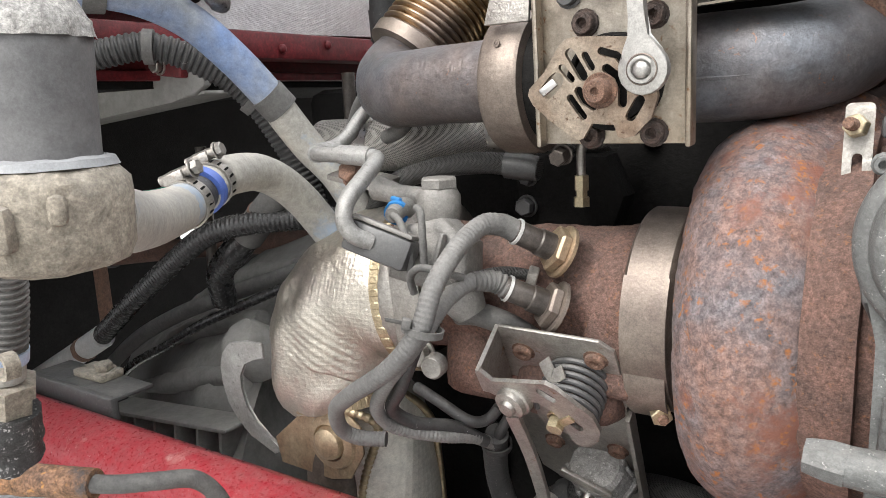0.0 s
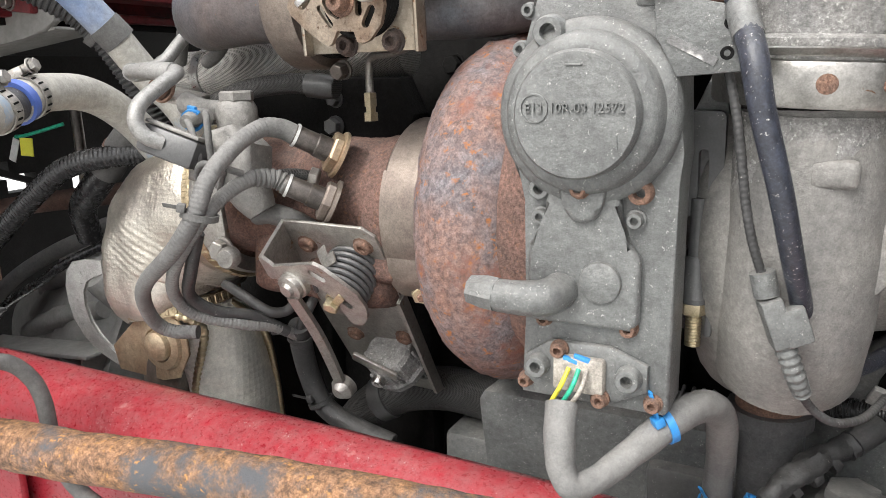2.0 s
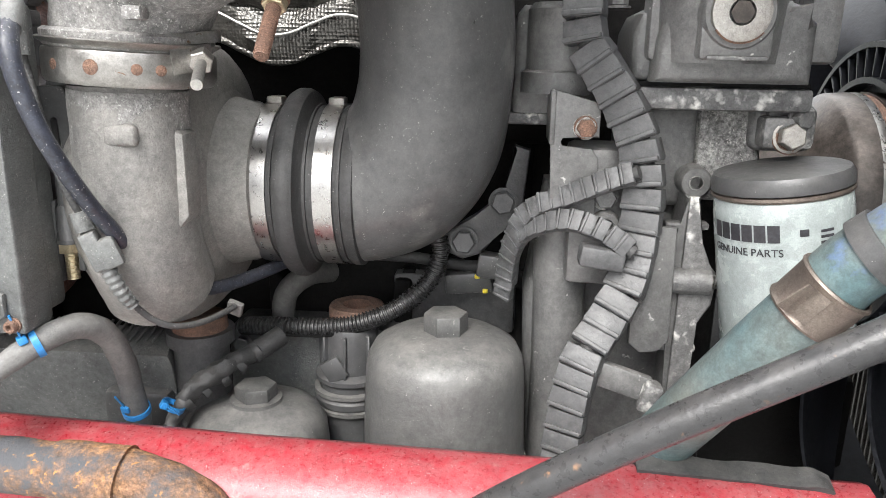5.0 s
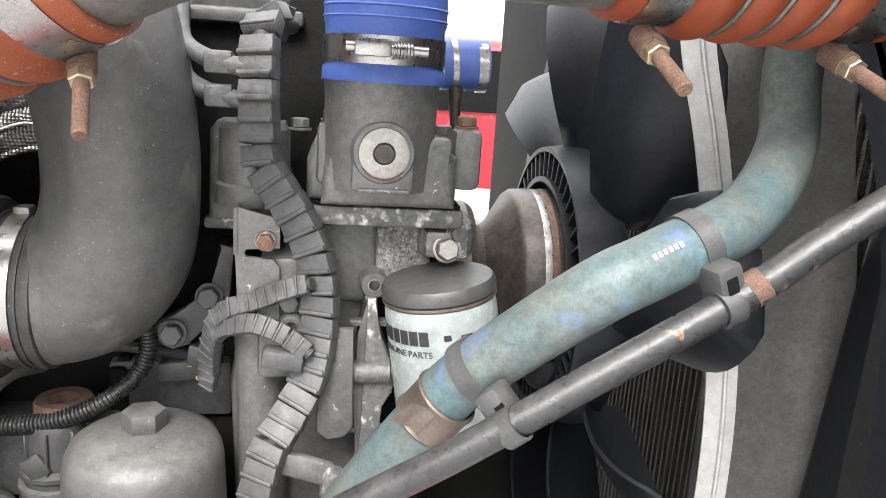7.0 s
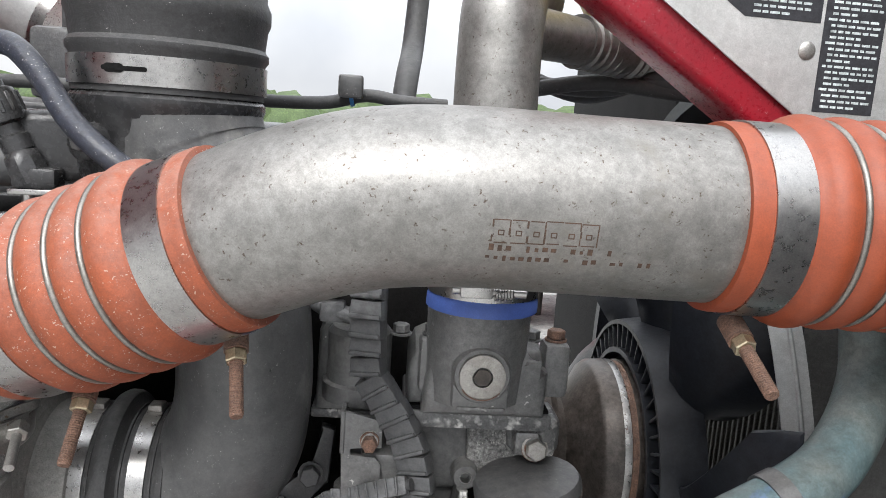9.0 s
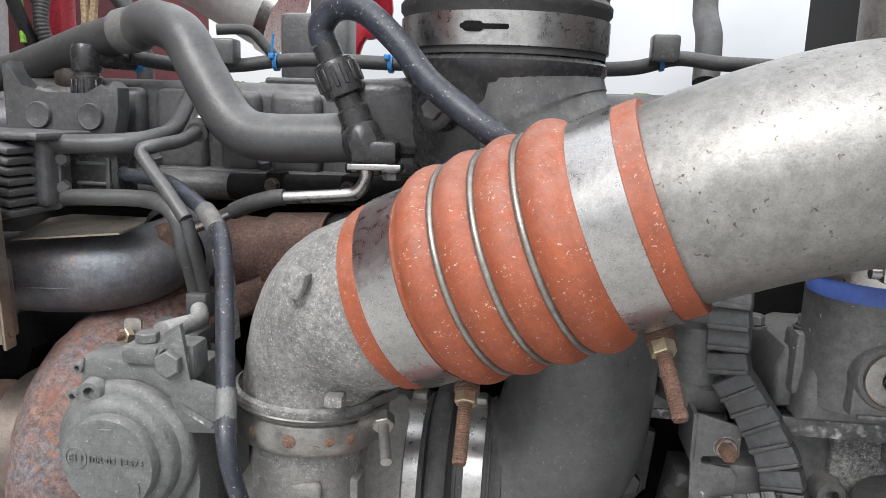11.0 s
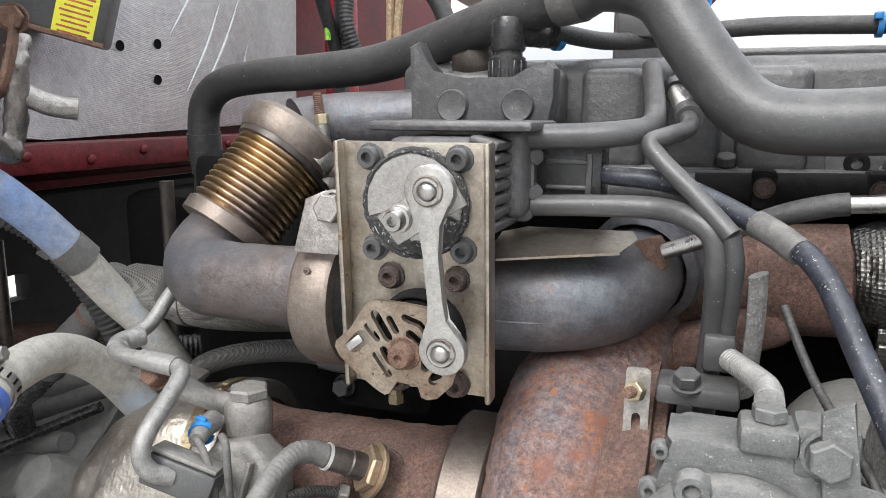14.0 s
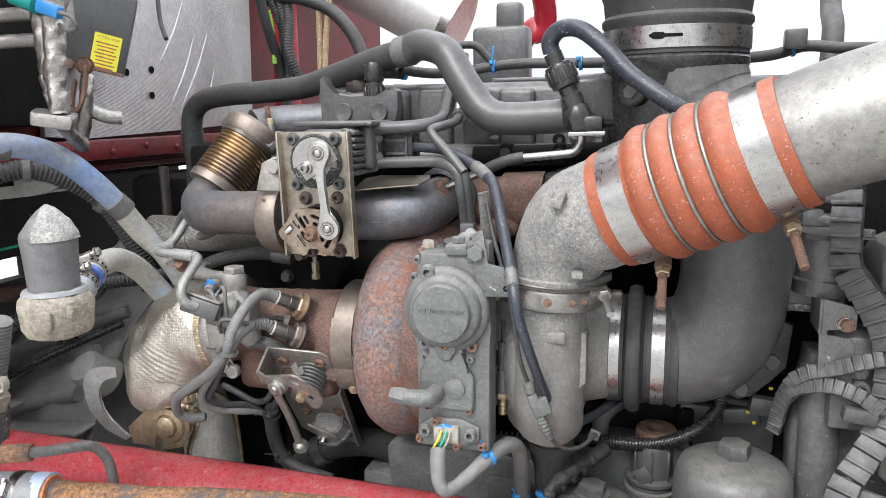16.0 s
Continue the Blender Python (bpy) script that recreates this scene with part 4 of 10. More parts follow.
part("collar", add_tube(B(), [(-0.4195, 0.190, 1.4235), (-0.4225, 0.190, 1.412)], 0.0105, 22, 2), BEIGEHOSE, co)
part("fitting", add_lathe(B(), [(0, 0), (0, 0.0150), (0.011, 0.0150), (0.0115, 0.0172), (0.020, 0.0172), (0.021, 0)], AIM((-0.4275, 0.190, 1.391), (0.25, 0, 1)), 6), DIRTBASE, co, "dusty hex fitting")
part("lower_tube", lumpy(add_tube(B(), [(-0.4275, 0.190, 1.392), (-0.431, 0.19, 1.378), (-0.436, 0.192, 1.36)], 0.0185, 24, 8), 0.003, 0.010), CRUST, co, "crumbled black seal")
part("retaining_clip", add_ribbon(B(), [(-0.4070, 0.180, 1.4300), (-0.3965, 0.180, 1.4330), (-0.3915, 0.180, 1.4290), (-0.3925, 0.180, 1.4215), (-0.3985, 0.180, 1.4205), (-0.4100, 0.180, 1.4215)], (0, 1, 0), 0.008, 0.0022), DIRTBASE, co, "pale plastic clip")

# ---- hoses along the cab wall ----
def simple_hose(name, pts, r, mat, label, category="hose", ribs=None, n=8, seg=16, group=""):
    return single(name, add_tube(B(), pts, r, seg, n, ribs), mat, label, category, group)


bl = thing("blue_hose", (-0.53, 0.5, 1.43), "weathered blue and grey rubber hose arching from the cab", "hose")
part("hose_wall", add_tube(B(), [(-0.66, 0.28, 1.640), (-0.592, 0.355, 1.6575), (-0.572, 0.405, 1.6570), (-0.559, 0.455, 1.638), (-0.544, 0.493, 1.603), (-0.530, 0.522, 1.566)], 0.0165, 20, 8), BLUEHOSE, bl)
part("lower_hose", add_tube(B(), [(-0.530, 0.522, 1.566), (-0.5135, 0.550, 1.519), (-0.488, 0.567, 1.483), (-0.46, 0.585, 1.42)], 0.0165, 20, 8), BEIGEHOSE, bl, "dusty beige lower stretch of the hose")
part("collar", add_tube(B(), [(-0.532, 0.518, 1.571), (-0.525, 0.531, 1.554)], 0.0182, 20, 2), GREYRUB, bl, "grey clamp collar")
part("collar", add_tube(B(), [(-0.586, 0.370, 1.6580), (-0.579, 0.387, 1.6578)], 0.0182, 20, 2), GREYRUB, bl, "grey clamp collar")
ch2 = simple_hose("corrugated_hose", [(-0.80, 0.36, 1.60), (-0.68, 0.43, 1.613), (-0.6367, 0.47, 1.6205), (-0.6035, 0.51, 1.6010), (-0.578, 0.545, 1.566), (-0.555, 0.575, 1.50), (-0.54, 0.59, 1.44)], 0.0145, RUBBER, "dusty black corrugated hose beneath the blue one", ribs=(0.006, 0.0016))
for p, q in (((-0.6400, 0.466, 1.6207), (-0.6330, 0.473, 1.6200)), ((-0.5800, 0.542, 1.5690), (-0.5755, 0.548, 1.5625))):
    part("clip_band", add_tube(B(), [p, q], 0.0172, 20, 2), GREYRUB, ch2, "dusty grey clip band")
bk = thing("black_hose", (-0.9, 0.57, 1.15), "black ribbed rubber hose with a silver crimped end", "hose")
part("hose_wall", add_tube(B(), [(-0.960, 0.57, 1.243), (-0.888, 0.57, 1.295), (-0.819, 0.57, 1.341), (-0.743, 0.575, 1.392), (-0.705, 0.582, 1.412), (-0.66, 0.60, 1.422), (-0.60, 0.64, 1.425), (-0.54, 0.70, 1.42)], 0.0142, 22, 34, ribs=(0.0055, 0.0010)), GLOSSBLK, bk)
part("crimped_end", add_tube(B(), [(-1.25, 0.575, 1.09), (-1.166, 0.57, 1.139), (-1.084, 0.57, 1.180), (-1.02, 0.57, 1.212), (-0.949, 0.57, 1.249)], [0.015, 0.016, 0.0172, 0.0172, 0.0172], 24, 6), PLATEALU, bk, "silver crimped hose end")
part("band", lumpy(add_tube(B(), [(-1.005, 0.57, 1.2195), (-0.995, 0.57, 1.2250)], 0.0185, 24, 3), 0.0012, 0.01), RUSTBOLT, bk, "rusty retaining band")
ge = thing("grey_elbow_hose", (-0.68, 0.62, 1.35), "grey rubber elbow hose with rusty wire clamps", "hose")
part("hose_wall", add_tube(B(), [(-0.58, 0.63, 1.52), (-0.612, 0.625, 1.475), (-0.640, 0.62, 1.446), (-0.690, 0.62, 1.402)], [0.016, 0.017, 0.019, 0.021], 22, 6), GREYRUB, ge)
part("dark_elbow", add_tube(B(), [(-0.685, 0.62, 1.406), (-0.715, 0.62, 1.380), (-0.76, 0.63, 1.345), (-0.78, 0.65, 1.30)], [0.018, 0.019, 0.018, 0.017], 22, 6), GLOSSBLK, ge, "black rubber elbow")
for p, q, r in (((-0.618, 0.6245, 1.469), (-0.621, 0.624, 1.466), 0.0187), ((-0.657, 0.62, 1.431), (-0.660, 0.62, 1.428), 0.0210)):
    part("wire_clamp", add_tube(B(), [p, q], r, 22, 2), RUSTBOLT, ge, "rusty wire clamp")
simple_hose("dusty_tube", [(-1.16, 0.70, 1.11), (-1.123, 0.68, 1.137), (-1.033, 0.68, 1.201), (-0.926, 0.68, 1.253), (-0.831, 0.69, 1.290), (-0.72, 0.74, 1.33)], 0.012, GREYRUB, "dusty grey tube lying beside the gearbox", "hose", n=8, seg=16)
simple_hose("wiring_loom", [(-1.10, 0.66, 1.10), (-1.00, 0.64, 1.172), (-0.90, 0.64, 1.222), (-0.823, 0.65, 1.264), (-0.70, 0.70, 1.32)], 0.007, GLOSSBLK, "black taped wiring loom above the gearbox", "cable")
rp = thing("red_cross_pipe", (-1.3, 0.95, 1.15), "dull reddish brown cross pipe below the cab", "pipe")
part("pipe", add_tube(B(), [(-1.67, 0.95, 1.216), (-1.42, 0.95, 1.257), (-1.10, 0.95, 1.300), (-0.80, 0.95, 1.33)], 0.021, 18, 6), RUST, rp)
part("tape_wrap", lumpy(add_tube(B(), [(-1.535, 0.95, 1.238), (-1.495, 0.95, 1.245)], 0.025, 18, 3), 0.002, 0.01), RUBBER, rp, "black tape wrap")
part("hanger", add_box(B(), (0.03, 0.02, 0.16), pose(-1.52, 0.93, 1.15), 0.003), RUSTBOLT, rp, "rusty hanger strap")
tg = thing("cable_tag", (-1.038, 0.744, 1.39), "yellow cable tag hanging beside a pale one", "tag")
part("yellow_tag", add_box(B(), (0.026, 0.002, 0.030), pose(-1.038, 0.744, 1.413, 0, 4, 10), 0.0004, 1), YELLOW, tg)
part("pale_tag", add_box(B(), (0.014, 0.002, 0.040), pose(-1.066, 0.740, 1.408, 0, 24, 10), 0.0004, 1), PLATEALU, tg)
part("tag_wire", add_tube(B(), [(-1.060, 0.742, 1.430), (-1.038, 0.744, 1.432), (-1.0, 0.75, 1.440), (-0.96, 0.76, 1.45)], 0.003, 8, 5), WIREG, tg)

# Brackets and rods in the dark behind the hoses.
brk = thing("cab_bracket", (-0.74, 0.55, 1.5), "dull red bracket with a grey guide plate below the cab", "bracket")
part("red_plate", add_box(B(), (0.19, 0.012, 0.045), pose(-0.800, 0.566, 1.628, 0, 7, 0), 0.003), REDDARK, brk)
part("guide_plate", add_plate(B(), [(-0.690, 1.6080), (-0.681, 1.598), (-0.685, 1.585), (-0.705, 1.5745), (-0.745, 1.568), (-0.96, 1.545), (-1.10, 1.535), (-1.10, 1.600), (-0.90, 1.600)], 0.012, Matrix.Translation((0, 0.584, 0)) @ FACE(0, 0, 0), 0.003), GEARCASE, brk, "dusty channel plate with a rounded end")
part("guide_flange", add_box(B(), (0.40, 0.07, 0.004), pose(-0.89, 0.612, 1.557, 0, -6, 0), 0.001), GEARCASE, brk)
bolt(brk, (-0.743, 0.560, 1.6105), (0, -1, 0), 0.009, 0.01, BRACKET)
for x, z0 in ((-0.66, 1.30), (-0.98, 1.20)):
    simple_hose("rusty_rod", [(x, 0.80, z0), (x, 0.80, z0 + 0.30)], 0.009, PULLEY, "rusty upright steel rod", "rod")

# ---- turbocharger line: exhaust elbow, brake housing, clamps, turbine ----
elbow = thing("exhaust_elbow", (-0.40, 0.47, 1.15), "exhaust elbow wrapped in embossed gold foil", "exhaust pipe")
bm = add_tube(B(), [(-0.338, 0.492, 1.404), (-0.372, 0.491, 1.398), (-0.405, 0.487, 1.375), (-0.424, 0.480, 1.340), (-0.422, 0.477, 1.316), (-0.416, 0.478, 1.300)], [0.068, 0.070, 0.071, 0.068, 0.062, 0.053], 110, 26)
ripple(lumpy(bm, 0.006, 0.035), 0.0004, 0.0075)
part("foil_shell", bm, FOIL, elbow, angle=70)
bm = add_tube(B(), [(-0.410, 0.476, 1.306), (-0.412, 0.488, 1.285), (-0.416, 0.502, 1.26), (-0.420, 0.516, 1.21), (-0.422, 0.526, 1.14)], [0.040, 0.050, 0.056, 0.060, 0.060], 64, 16)
part("lower_foil", lumpy(bm, 0.002, 0.03), FOILLOW, elbow, angle=70)


def crimp_ring(centre, axis, r, parent, wire=0.0042, arc=(0, 360)):
    bm = B()
    m = AIM(centre, axis)
    for k in range(44):
        a = radians(arc[0] + (arc[1] - arc[0]) * k / 44)
        add_box(bm, (0.0055, 2 * math.pi * r / 44 * 0.80, 0.010), m @ Matrix.Rotation(a, 4, "Z") @ pose(r, 0, 0), 0.0018, 1)
    add_lathe(bm, [(-0.006, r - 0.002), (-0.005, r + wire * 0.5), (0.005, r + wire * 0.5), (0.006, r - 0.002)], m, 44)
    part("crimped_seam", bm, CRIMP, parent)


crimp_ring((-0.337, 0.492, 1.404), (1, 0.02, 0.12), 0.0695, elbow)
crimp_ring((-0.417, 0.479, 1.302), (0.16, 0.02, -1), 0.0535, elbow)
part("pipe_stub", add_tube(B(), [(-0.412, 0.464, 1.275), (-0.424, 0.462, 1.240), (-0.432, 0.464, 1.16)], [0.026, 0.027, 0.028], 28, 4), PULLEY, elbow, "heat-browned bare pipe behind the end plate")
part("seam", add_tube(B(), [(-0.386, 0.436, 1.302), (-0.374, 0.444, 1.296), (-0.369, 0.456, 1.283), (-0.375, 0.457, 1.262), (-0.388, 0.460, 1.235), (-0.397, 0.462, 1.205), (-0.402, 0.466, 1.15)], 0.0042, 10, 8, ribs=(0.006, 0.0008)), CRIMP, elbow)
part("seam", add_tube(B(), [(-0.370, 0.494, 1.300), (-0.364, 0.516, 1.280), (-0.364, 0.533, 1.255), (-0.367, 0.545, 1.215), (-0.369, 0.554, 1.15)], 0.0040, 10, 8), CRIMP, elbow)
part("end_plate", add_plate(B(), [(-0.068, -0.012), (-0.018, 0.032), (0.018, 0.031), (0.034, 0.018), (0.036, -0.006), (0.020, -0.032), (-0.002, -0.038), (-0.062, -0.036)], 0.003, FACE(-0.4065, 0.439, 1.2705), 0.001), BRASSPL, elbow, "heat-browned brass end plate")
part("boss", add_lathe(B(), [(0, 0.026), (0.004, 0.024), (0.006, 0.017), (0.004, 0.0155), (0.0095, 0.014), (0.012, 0.010), (0.0125, 0)], FACE(-0.404, 0.4365, 1.2705), 32), BRASSPL, elbow)
part("strap", add_plate(B(), [(-0.506, 1.337), (-0.530, 1.336), (-0.5523, 1.3314), (-0.564, 1.319), (-0.5685, 1.3035), (-0.5670, 1.285), (-0.5620, 1.2675), (-0.550, 1.251), (-0.5335, 1.237), (-0.5011, 1.2247), (-0.490, 1.2320), (-0.5073, 1.2410), (-0.5250, 1.2535), (-0.5360, 1.268), (-0.5415, 1.285), (-0.5410, 1.300), (-0.5337, 1.3128), (-0.522, 1.319), (-0.506, 1.3215)], 0.004, Matrix.Translation((0, 0.462, 0)) @ FACE(0, 0, 0, 0, 0), 0.0012), DULLPIPE, elbow, "bent grey steel strap")

TA = (0.486, 1.411)
brake = thing("exhaust_brake_housing", (-0.21, 0.475, 1.33), "rust-covered cast iron exhaust brake housing", "exhaust housing")
part("end_flange", add_lathe(B(), [(-0.334, 0.056), (-0.334, 0.0685), (-0.331, 0.0705), (-0.319, 0.0705), (-0.316, 0.0685), (-0.316, 0.056)], Matrix.Translation((0, 0.490, 1.408)) @ Matrix(((0, 0, 1, 0), (1, 0, 0, 0), (0, 1, 0, 0), (0, 0, 0, 1))), 64), BRACKET, brake, "pale grey steel flange ring")
bm = B()
add_lathe(bm, dense([(-0.345, 0), (-0.345, 0.060), (-0.335, 0.063), (-0.322, 0.063), (-0.318, 0.052), (-0.29, 0.0495), (-0.25, 0.050), (-0.21, 0.052), (-0.17, 0.0535), (-0.145, 0.056), (-0.136, 0.064), (-0.122, 0.066), (-0.12, 0.0)], 0.004), Matrix.Translation((0, TA[0], TA[1])) @ Matrix(((0, 0, 1, 0), (1, 0, 0, 0), (0, 1, 0, 0), (0, 0, 0, 1))), 120)
part("casting", lumpy(lumpy(bm, 0.0022, 0.02), 0.0009, 0.005), RUST, brake)
bm = B()
add_lathe(bm, [(-0.02, 0.026), (0.010, 0.023), (0.022, 0.019), (0.025, 0.015), (0.0255, 0)], AIM((-0.187, 0.466, 1.431), (-0.1, -0.75, 0.6)), 28)
part("sensor_boss", lumpy(bm, 0.002, 0.015), RUST, brake)
bm = add_box(B(), (0.042, 0.05, 0.075), pose(-0.155, 0.452, 1.392, -12, 0, 0), 0.012, 3)
part("rib", lumpy(bm, 0.003, 0.02), RUST, brake)
part("mount_pad", lumpy(add_box(B(), (0.075, 0.05, 0.07), pose(-0.185, 0.452, 1.368, -16, 0, 0), 0.014, 3), 0.002, 0.02), RUST, brake)
part("lower_pad", lumpy(add_box(B(), (0.10, 0.06, 0.06), pose(-0.24, 0.468, 1.36, -10, 0, 0), 0.016, 3), 0.003, 0.02), RUST, brake)

ring_x = Matrix(((0, 0, 1, 0), (1, 0, 0, 0), (0, 1, 0, 0), (0, 0, 0, 1)))


def v_band(name, label, x0, x1, yc, zc, r, mat, stud=None):
    c = thing(name, ((x0 + x1) / 2, yc, zc - r), label, "band clamp", "band clamps")
    w = x1 - x0
    part("band", add_lathe(B(), [(0, r - 0.010), (0.002, r), (w * 0.12, r + 0.0018), (w * 0.88, r + 0.0018), (w - 0.002, r), (w, r - 0.010)], Matrix.Translation((x0, yc, zc)) @ ring_x, 56), mat, c)
    part("band_lap", add_lathe(B(), [(w * 0.06, r + 0.0012), (w * 0.08, r + 0.0032), (w * 0.92, r + 0.0032), (w * 0.94, r + 0.0012)], Matrix.Translation((x0, yc, zc)) @ ring_x, 20, (150, 255)), mat, c)
    return c


clampA = v_band("exhaust_band_clamp", "heat-browned steel band clamp beside the turbine", -0.145, -0.111, 0.488, 1.410, 0.0675, BANDSTEEL)
part("trunnion", add_ribbon(B(), [(-0.128, 0.424, 1.390), (-0.128, 0.425, 1.374), (-0.128, 0.430, 1.360), (-0.128, 0.444, 1.348)], (1, 0, 0), 0.026, 0.002), BANDSTEEL, clampA)
bolt(clampA, (-0.123, 0.441, 1.3545), (0.45, -0.85, -0.25), 0.0072, 0.010, BRASS, "nut", "clamp_nut", "dull brass clamp nut")
bolt(clampA, (-0.123, 0.442, 1.3545), (0.45, -0.85, -0.25), 0.0036, 0.014, RUSTBOLT, "stud", "clamp_stud")

turb = thing("turbine_housing", (-0.05, 0.50, 1.28), "heat-tinted rusty turbine housing of the turbocharger", "turbocharger")
bm = B()
seg, tube_seg = 150, 60
grid = []
for k in range(seg):
    a = 2 * math.pi * k / seg
    grow = 0.0405 + 0.0025 * math.cos(a - 0.4)
    rowv = []
    for j in range(tube_seg):
        b = 2 * math.pi * j / tube_seg
        ridge = 0.0016 * math.exp(-((math.degrees(b) % 360 - 2) / 5.0) ** 2) + 0.0014 * math.exp(-((math.degrees(b) % 360 - 342) / 4.0) ** 2)
        rr = 0.0895 + (grow + ridge) * math.cos(b)
        x = -0.066 + (grow * 1.10 + ridge) * math.sin(b)
        rowv.append(bm.verts.new((x, 0.506 + rr * math.cos(a), 1.406 + rr * math.sin(a))))
    grid.append(rowv)
for k in range(seg):
    for j in range(tube_seg):
        bm.faces.new((grid[k][j], grid[(k + 1) % seg][j], grid[(k + 1) % seg][(j + 1) % tube_seg], grid[k][(j + 1) % tube_seg]))
part("volute", lumpy(lumpy(bm, 0.0012, 0.012), 0.0011, 0.004), TURBINE, turb, angle=60)
part("rear_flange", lumpy(add_lathe(B(), [(-0.096, 0.0), (-0.096, 0.072), (-0.07, 0.078), (-0.06, 0.09)], Matrix.Translation((0, 0.48, 1.412)) @ ring_x, 40), 0.0015, 0.015), RUST, turb)
part("front_flange", lumpy(add_lathe(B(), [(-0.03, 0.112), (-0.012, 0.117), (-0.004, 0.117), (-0.003, 0.108), (0.004, 0.108), (0.006, 0.0)], Matrix.Translation((-0.008, 0.500, 1.411)) @ ring_x, 56), 0.001, 0.01), RUST, turb, "dark rusty flange")
bm = add_tube(B(), [(-0.062, 0.460, 1.450), (-0.059, 0.490, 1.487), (-0.049, 0.535, 1.511), (-0.036, 0.60, 1.535)], [0.034, 0.0395, 0.042, 0.042], 40, 10)
part("inlet_neck", lumpy(bm, 0.0015, 0.02), TURBINE, turb)
part("centre_housing", add_lathe(B(), [(0.0, 0.095), (0.012, 0.09), (0.03, 0.06), (0.06, 0.055), (0.075, 0.07)], Matrix.Translation((0, 0.500, 1.411)) @ ring_x, 40), ENGINE, turb)
part("heat_tab", add_holed(B(), rounded(0.014, 0.054, 0.003), [slot_loop([(0, -0.020), (0, -0.002)], 0.005)], 0.002, FACE(-0.0205, 0.442, 1.519, 0, -8)), BRACKET, turb, "shiny slotted heat shield tab")
bolt(turb, (-0.0205, 0.439, 1.5335), (-0.3, -0.9, 0.2), 0.0062, 0.007, BRASS, "nut", "shield_nut")
bolt(turb, (-0.0205, 0.439, 1.5335), (-0.3, -0.9, 0.2), 0.0035, 0.014, RUSTBOLT, "stud", "shield_stud")

# Exhaust manifold behind, rusty, with its slip joints.
man = thing("exhaust_manifold", (0.05, 0.57, 1.50), "rusty cast exhaust manifold with slip joints", "exhaust manifold")
part("log", lumpy(add_tube(B(), [(-0.05, 0.60, 1.562), (0.0, 0.585, 1.572), (0.06, 0.578, 1.578), (0.18, 0.578, 1.582), (0.30, 0.585, 1.585)], [0.042, 0.036, 0.031, 0.031, 0.031], 28, 8), 0.0018, 0.02), RUST, man)
part("slip_collar", lumpy(add_tube(B(), [(0.045, 0.575, 1.576), (0.10, 0.573, 1.579)], 0.0385, 30, 3), 0.001, 0.02), RUST, man)
part("foil_joint", lumpy(lumpy(add_tube(B(), [(0.102, 0.572, 1.580), (0.125, 0.572, 1.582), (0.150, 0.572, 1.584), (0.20, 0.574, 1.585), (0.27, 0.578, 1.586)], [0.032, 0.041, 0.043, 0.042, 0.040], 60, 16), 0.004, 0.02), 0.001, 0.005), EMBOSS, man, "torn embossed foil over a joint")
part("outlet_web", lumpy(add_box(B(), (0.10, 0.05, 0.03), pose(0.02, 0.565, 1.535, 0, -24, 0), 0.01, 3), 0.002, 0.02), RUST, man)
for x in (0.07, 0.20):
    part("port", add_tube(B(), [(x, 0.58, 1.575), (x, 0.66, 1.55)], 0.026, 20, 3), RUST, man)
    for s in (-1, 1):
        bolt(man, (x + s * 0.036, 0.63, 1.55 + s * 0.012), (0, -1, 0), 0.008, 0.012, RUSTBOLT)

shield = thing("embossed_heat_shield", (0.20, 0.55, 1.50), "dark embossed foil heat shield along the manifold", "heat shield")
bm = B()
rows = []
for i in range(25):
    x = 0.118 + 0.162 * i / 24
    zl = 1.513 + 0.010 * math.sin(x * 52 + 1.3) - 0.06 * max(0, x - 0.20)
    rows.append([bm.verts.new((x, y, z)) for y, z in ((0.552, zl), (0.545, zl + 0.014), (0.545, zl + 0.030), (0.555, zl + 0.046), (0.575, zl + 0.058), (0.578, zl + 0.057), (0.559, zl + 0.044), (0.549, zl + 0.029), (0.549, zl + 0.014), (0.556, zl + 0.001))])
for p, q in zip(rows, rows[1:]):
    for j in range(10):
        bm.faces.new((p[j], p[(j + 1) % 10], q[(j + 1) % 10], q[j]))
bm.faces.new(rows[0][::-1]), bm.faces.new(rows[-1])
part("sheet", lumpy(lumpy(bm, 0.004, 0.02), 0.0012, 0.006), EMBOSS, shield)
part("seam_wire", add_tube(B(), [(0.118 + 0.162 * k / 8, 0.5425, 1.535 + 0.010 * math.sin((0.118 + 0.162 * k / 8) * 52 + 1.3) - 0.06 * max(0, 0.162 * k / 8 - 0.082)) for k in range(9)], 0.0012, 8, 6), LINKSTEEL, shield, "bright seam wire")
part("edge_fold", add_tube(B(), [(0.118 + 0.162 * k / 8, 0.553, 1.513 + 0.010 * math.sin((0.118 + 0.162 * k / 8) * 52 + 1.3) - 0.06 * max(0, 0.162 * k / 8 - 0.082)) for k in range(9)], 0.0030, 10, 6), EMBOSS, shield)

# ---- turbocharger actuator box ----
box = thing("turbo_actuator", (0.035, 0.375, 1.33), "dusty grey turbo actuator housing with round cap", "actuator")
bm = B()
add_plate(bm, [(-0.006, 1.3325), (0.074, 1.3325), (0.0765, 1.336), (0.0765, 1.455), (0.078, 1.47), (0.076, 1.51), (0.066, 1.534), (0.066, 1.549), (0.001, 1.549), (-0.002, 1.52), (-0.012, 1.505), (-0.015, 1.49), (-0.010, 1.462), (-0.001, 1.445), (-0.003, 1.38)], 0.030, Matrix.Translation((0, 0.378, 0)) @ FACE(0, 0, 0), 0.0025, 2)
part("base_body", bm, BOXPAINT, box)
part("rear_body", add_box(B(), (0.066, 0.03, 0.205), pose(0.037, 0.391, 1.438), 0.005), BOXPAINT, box)
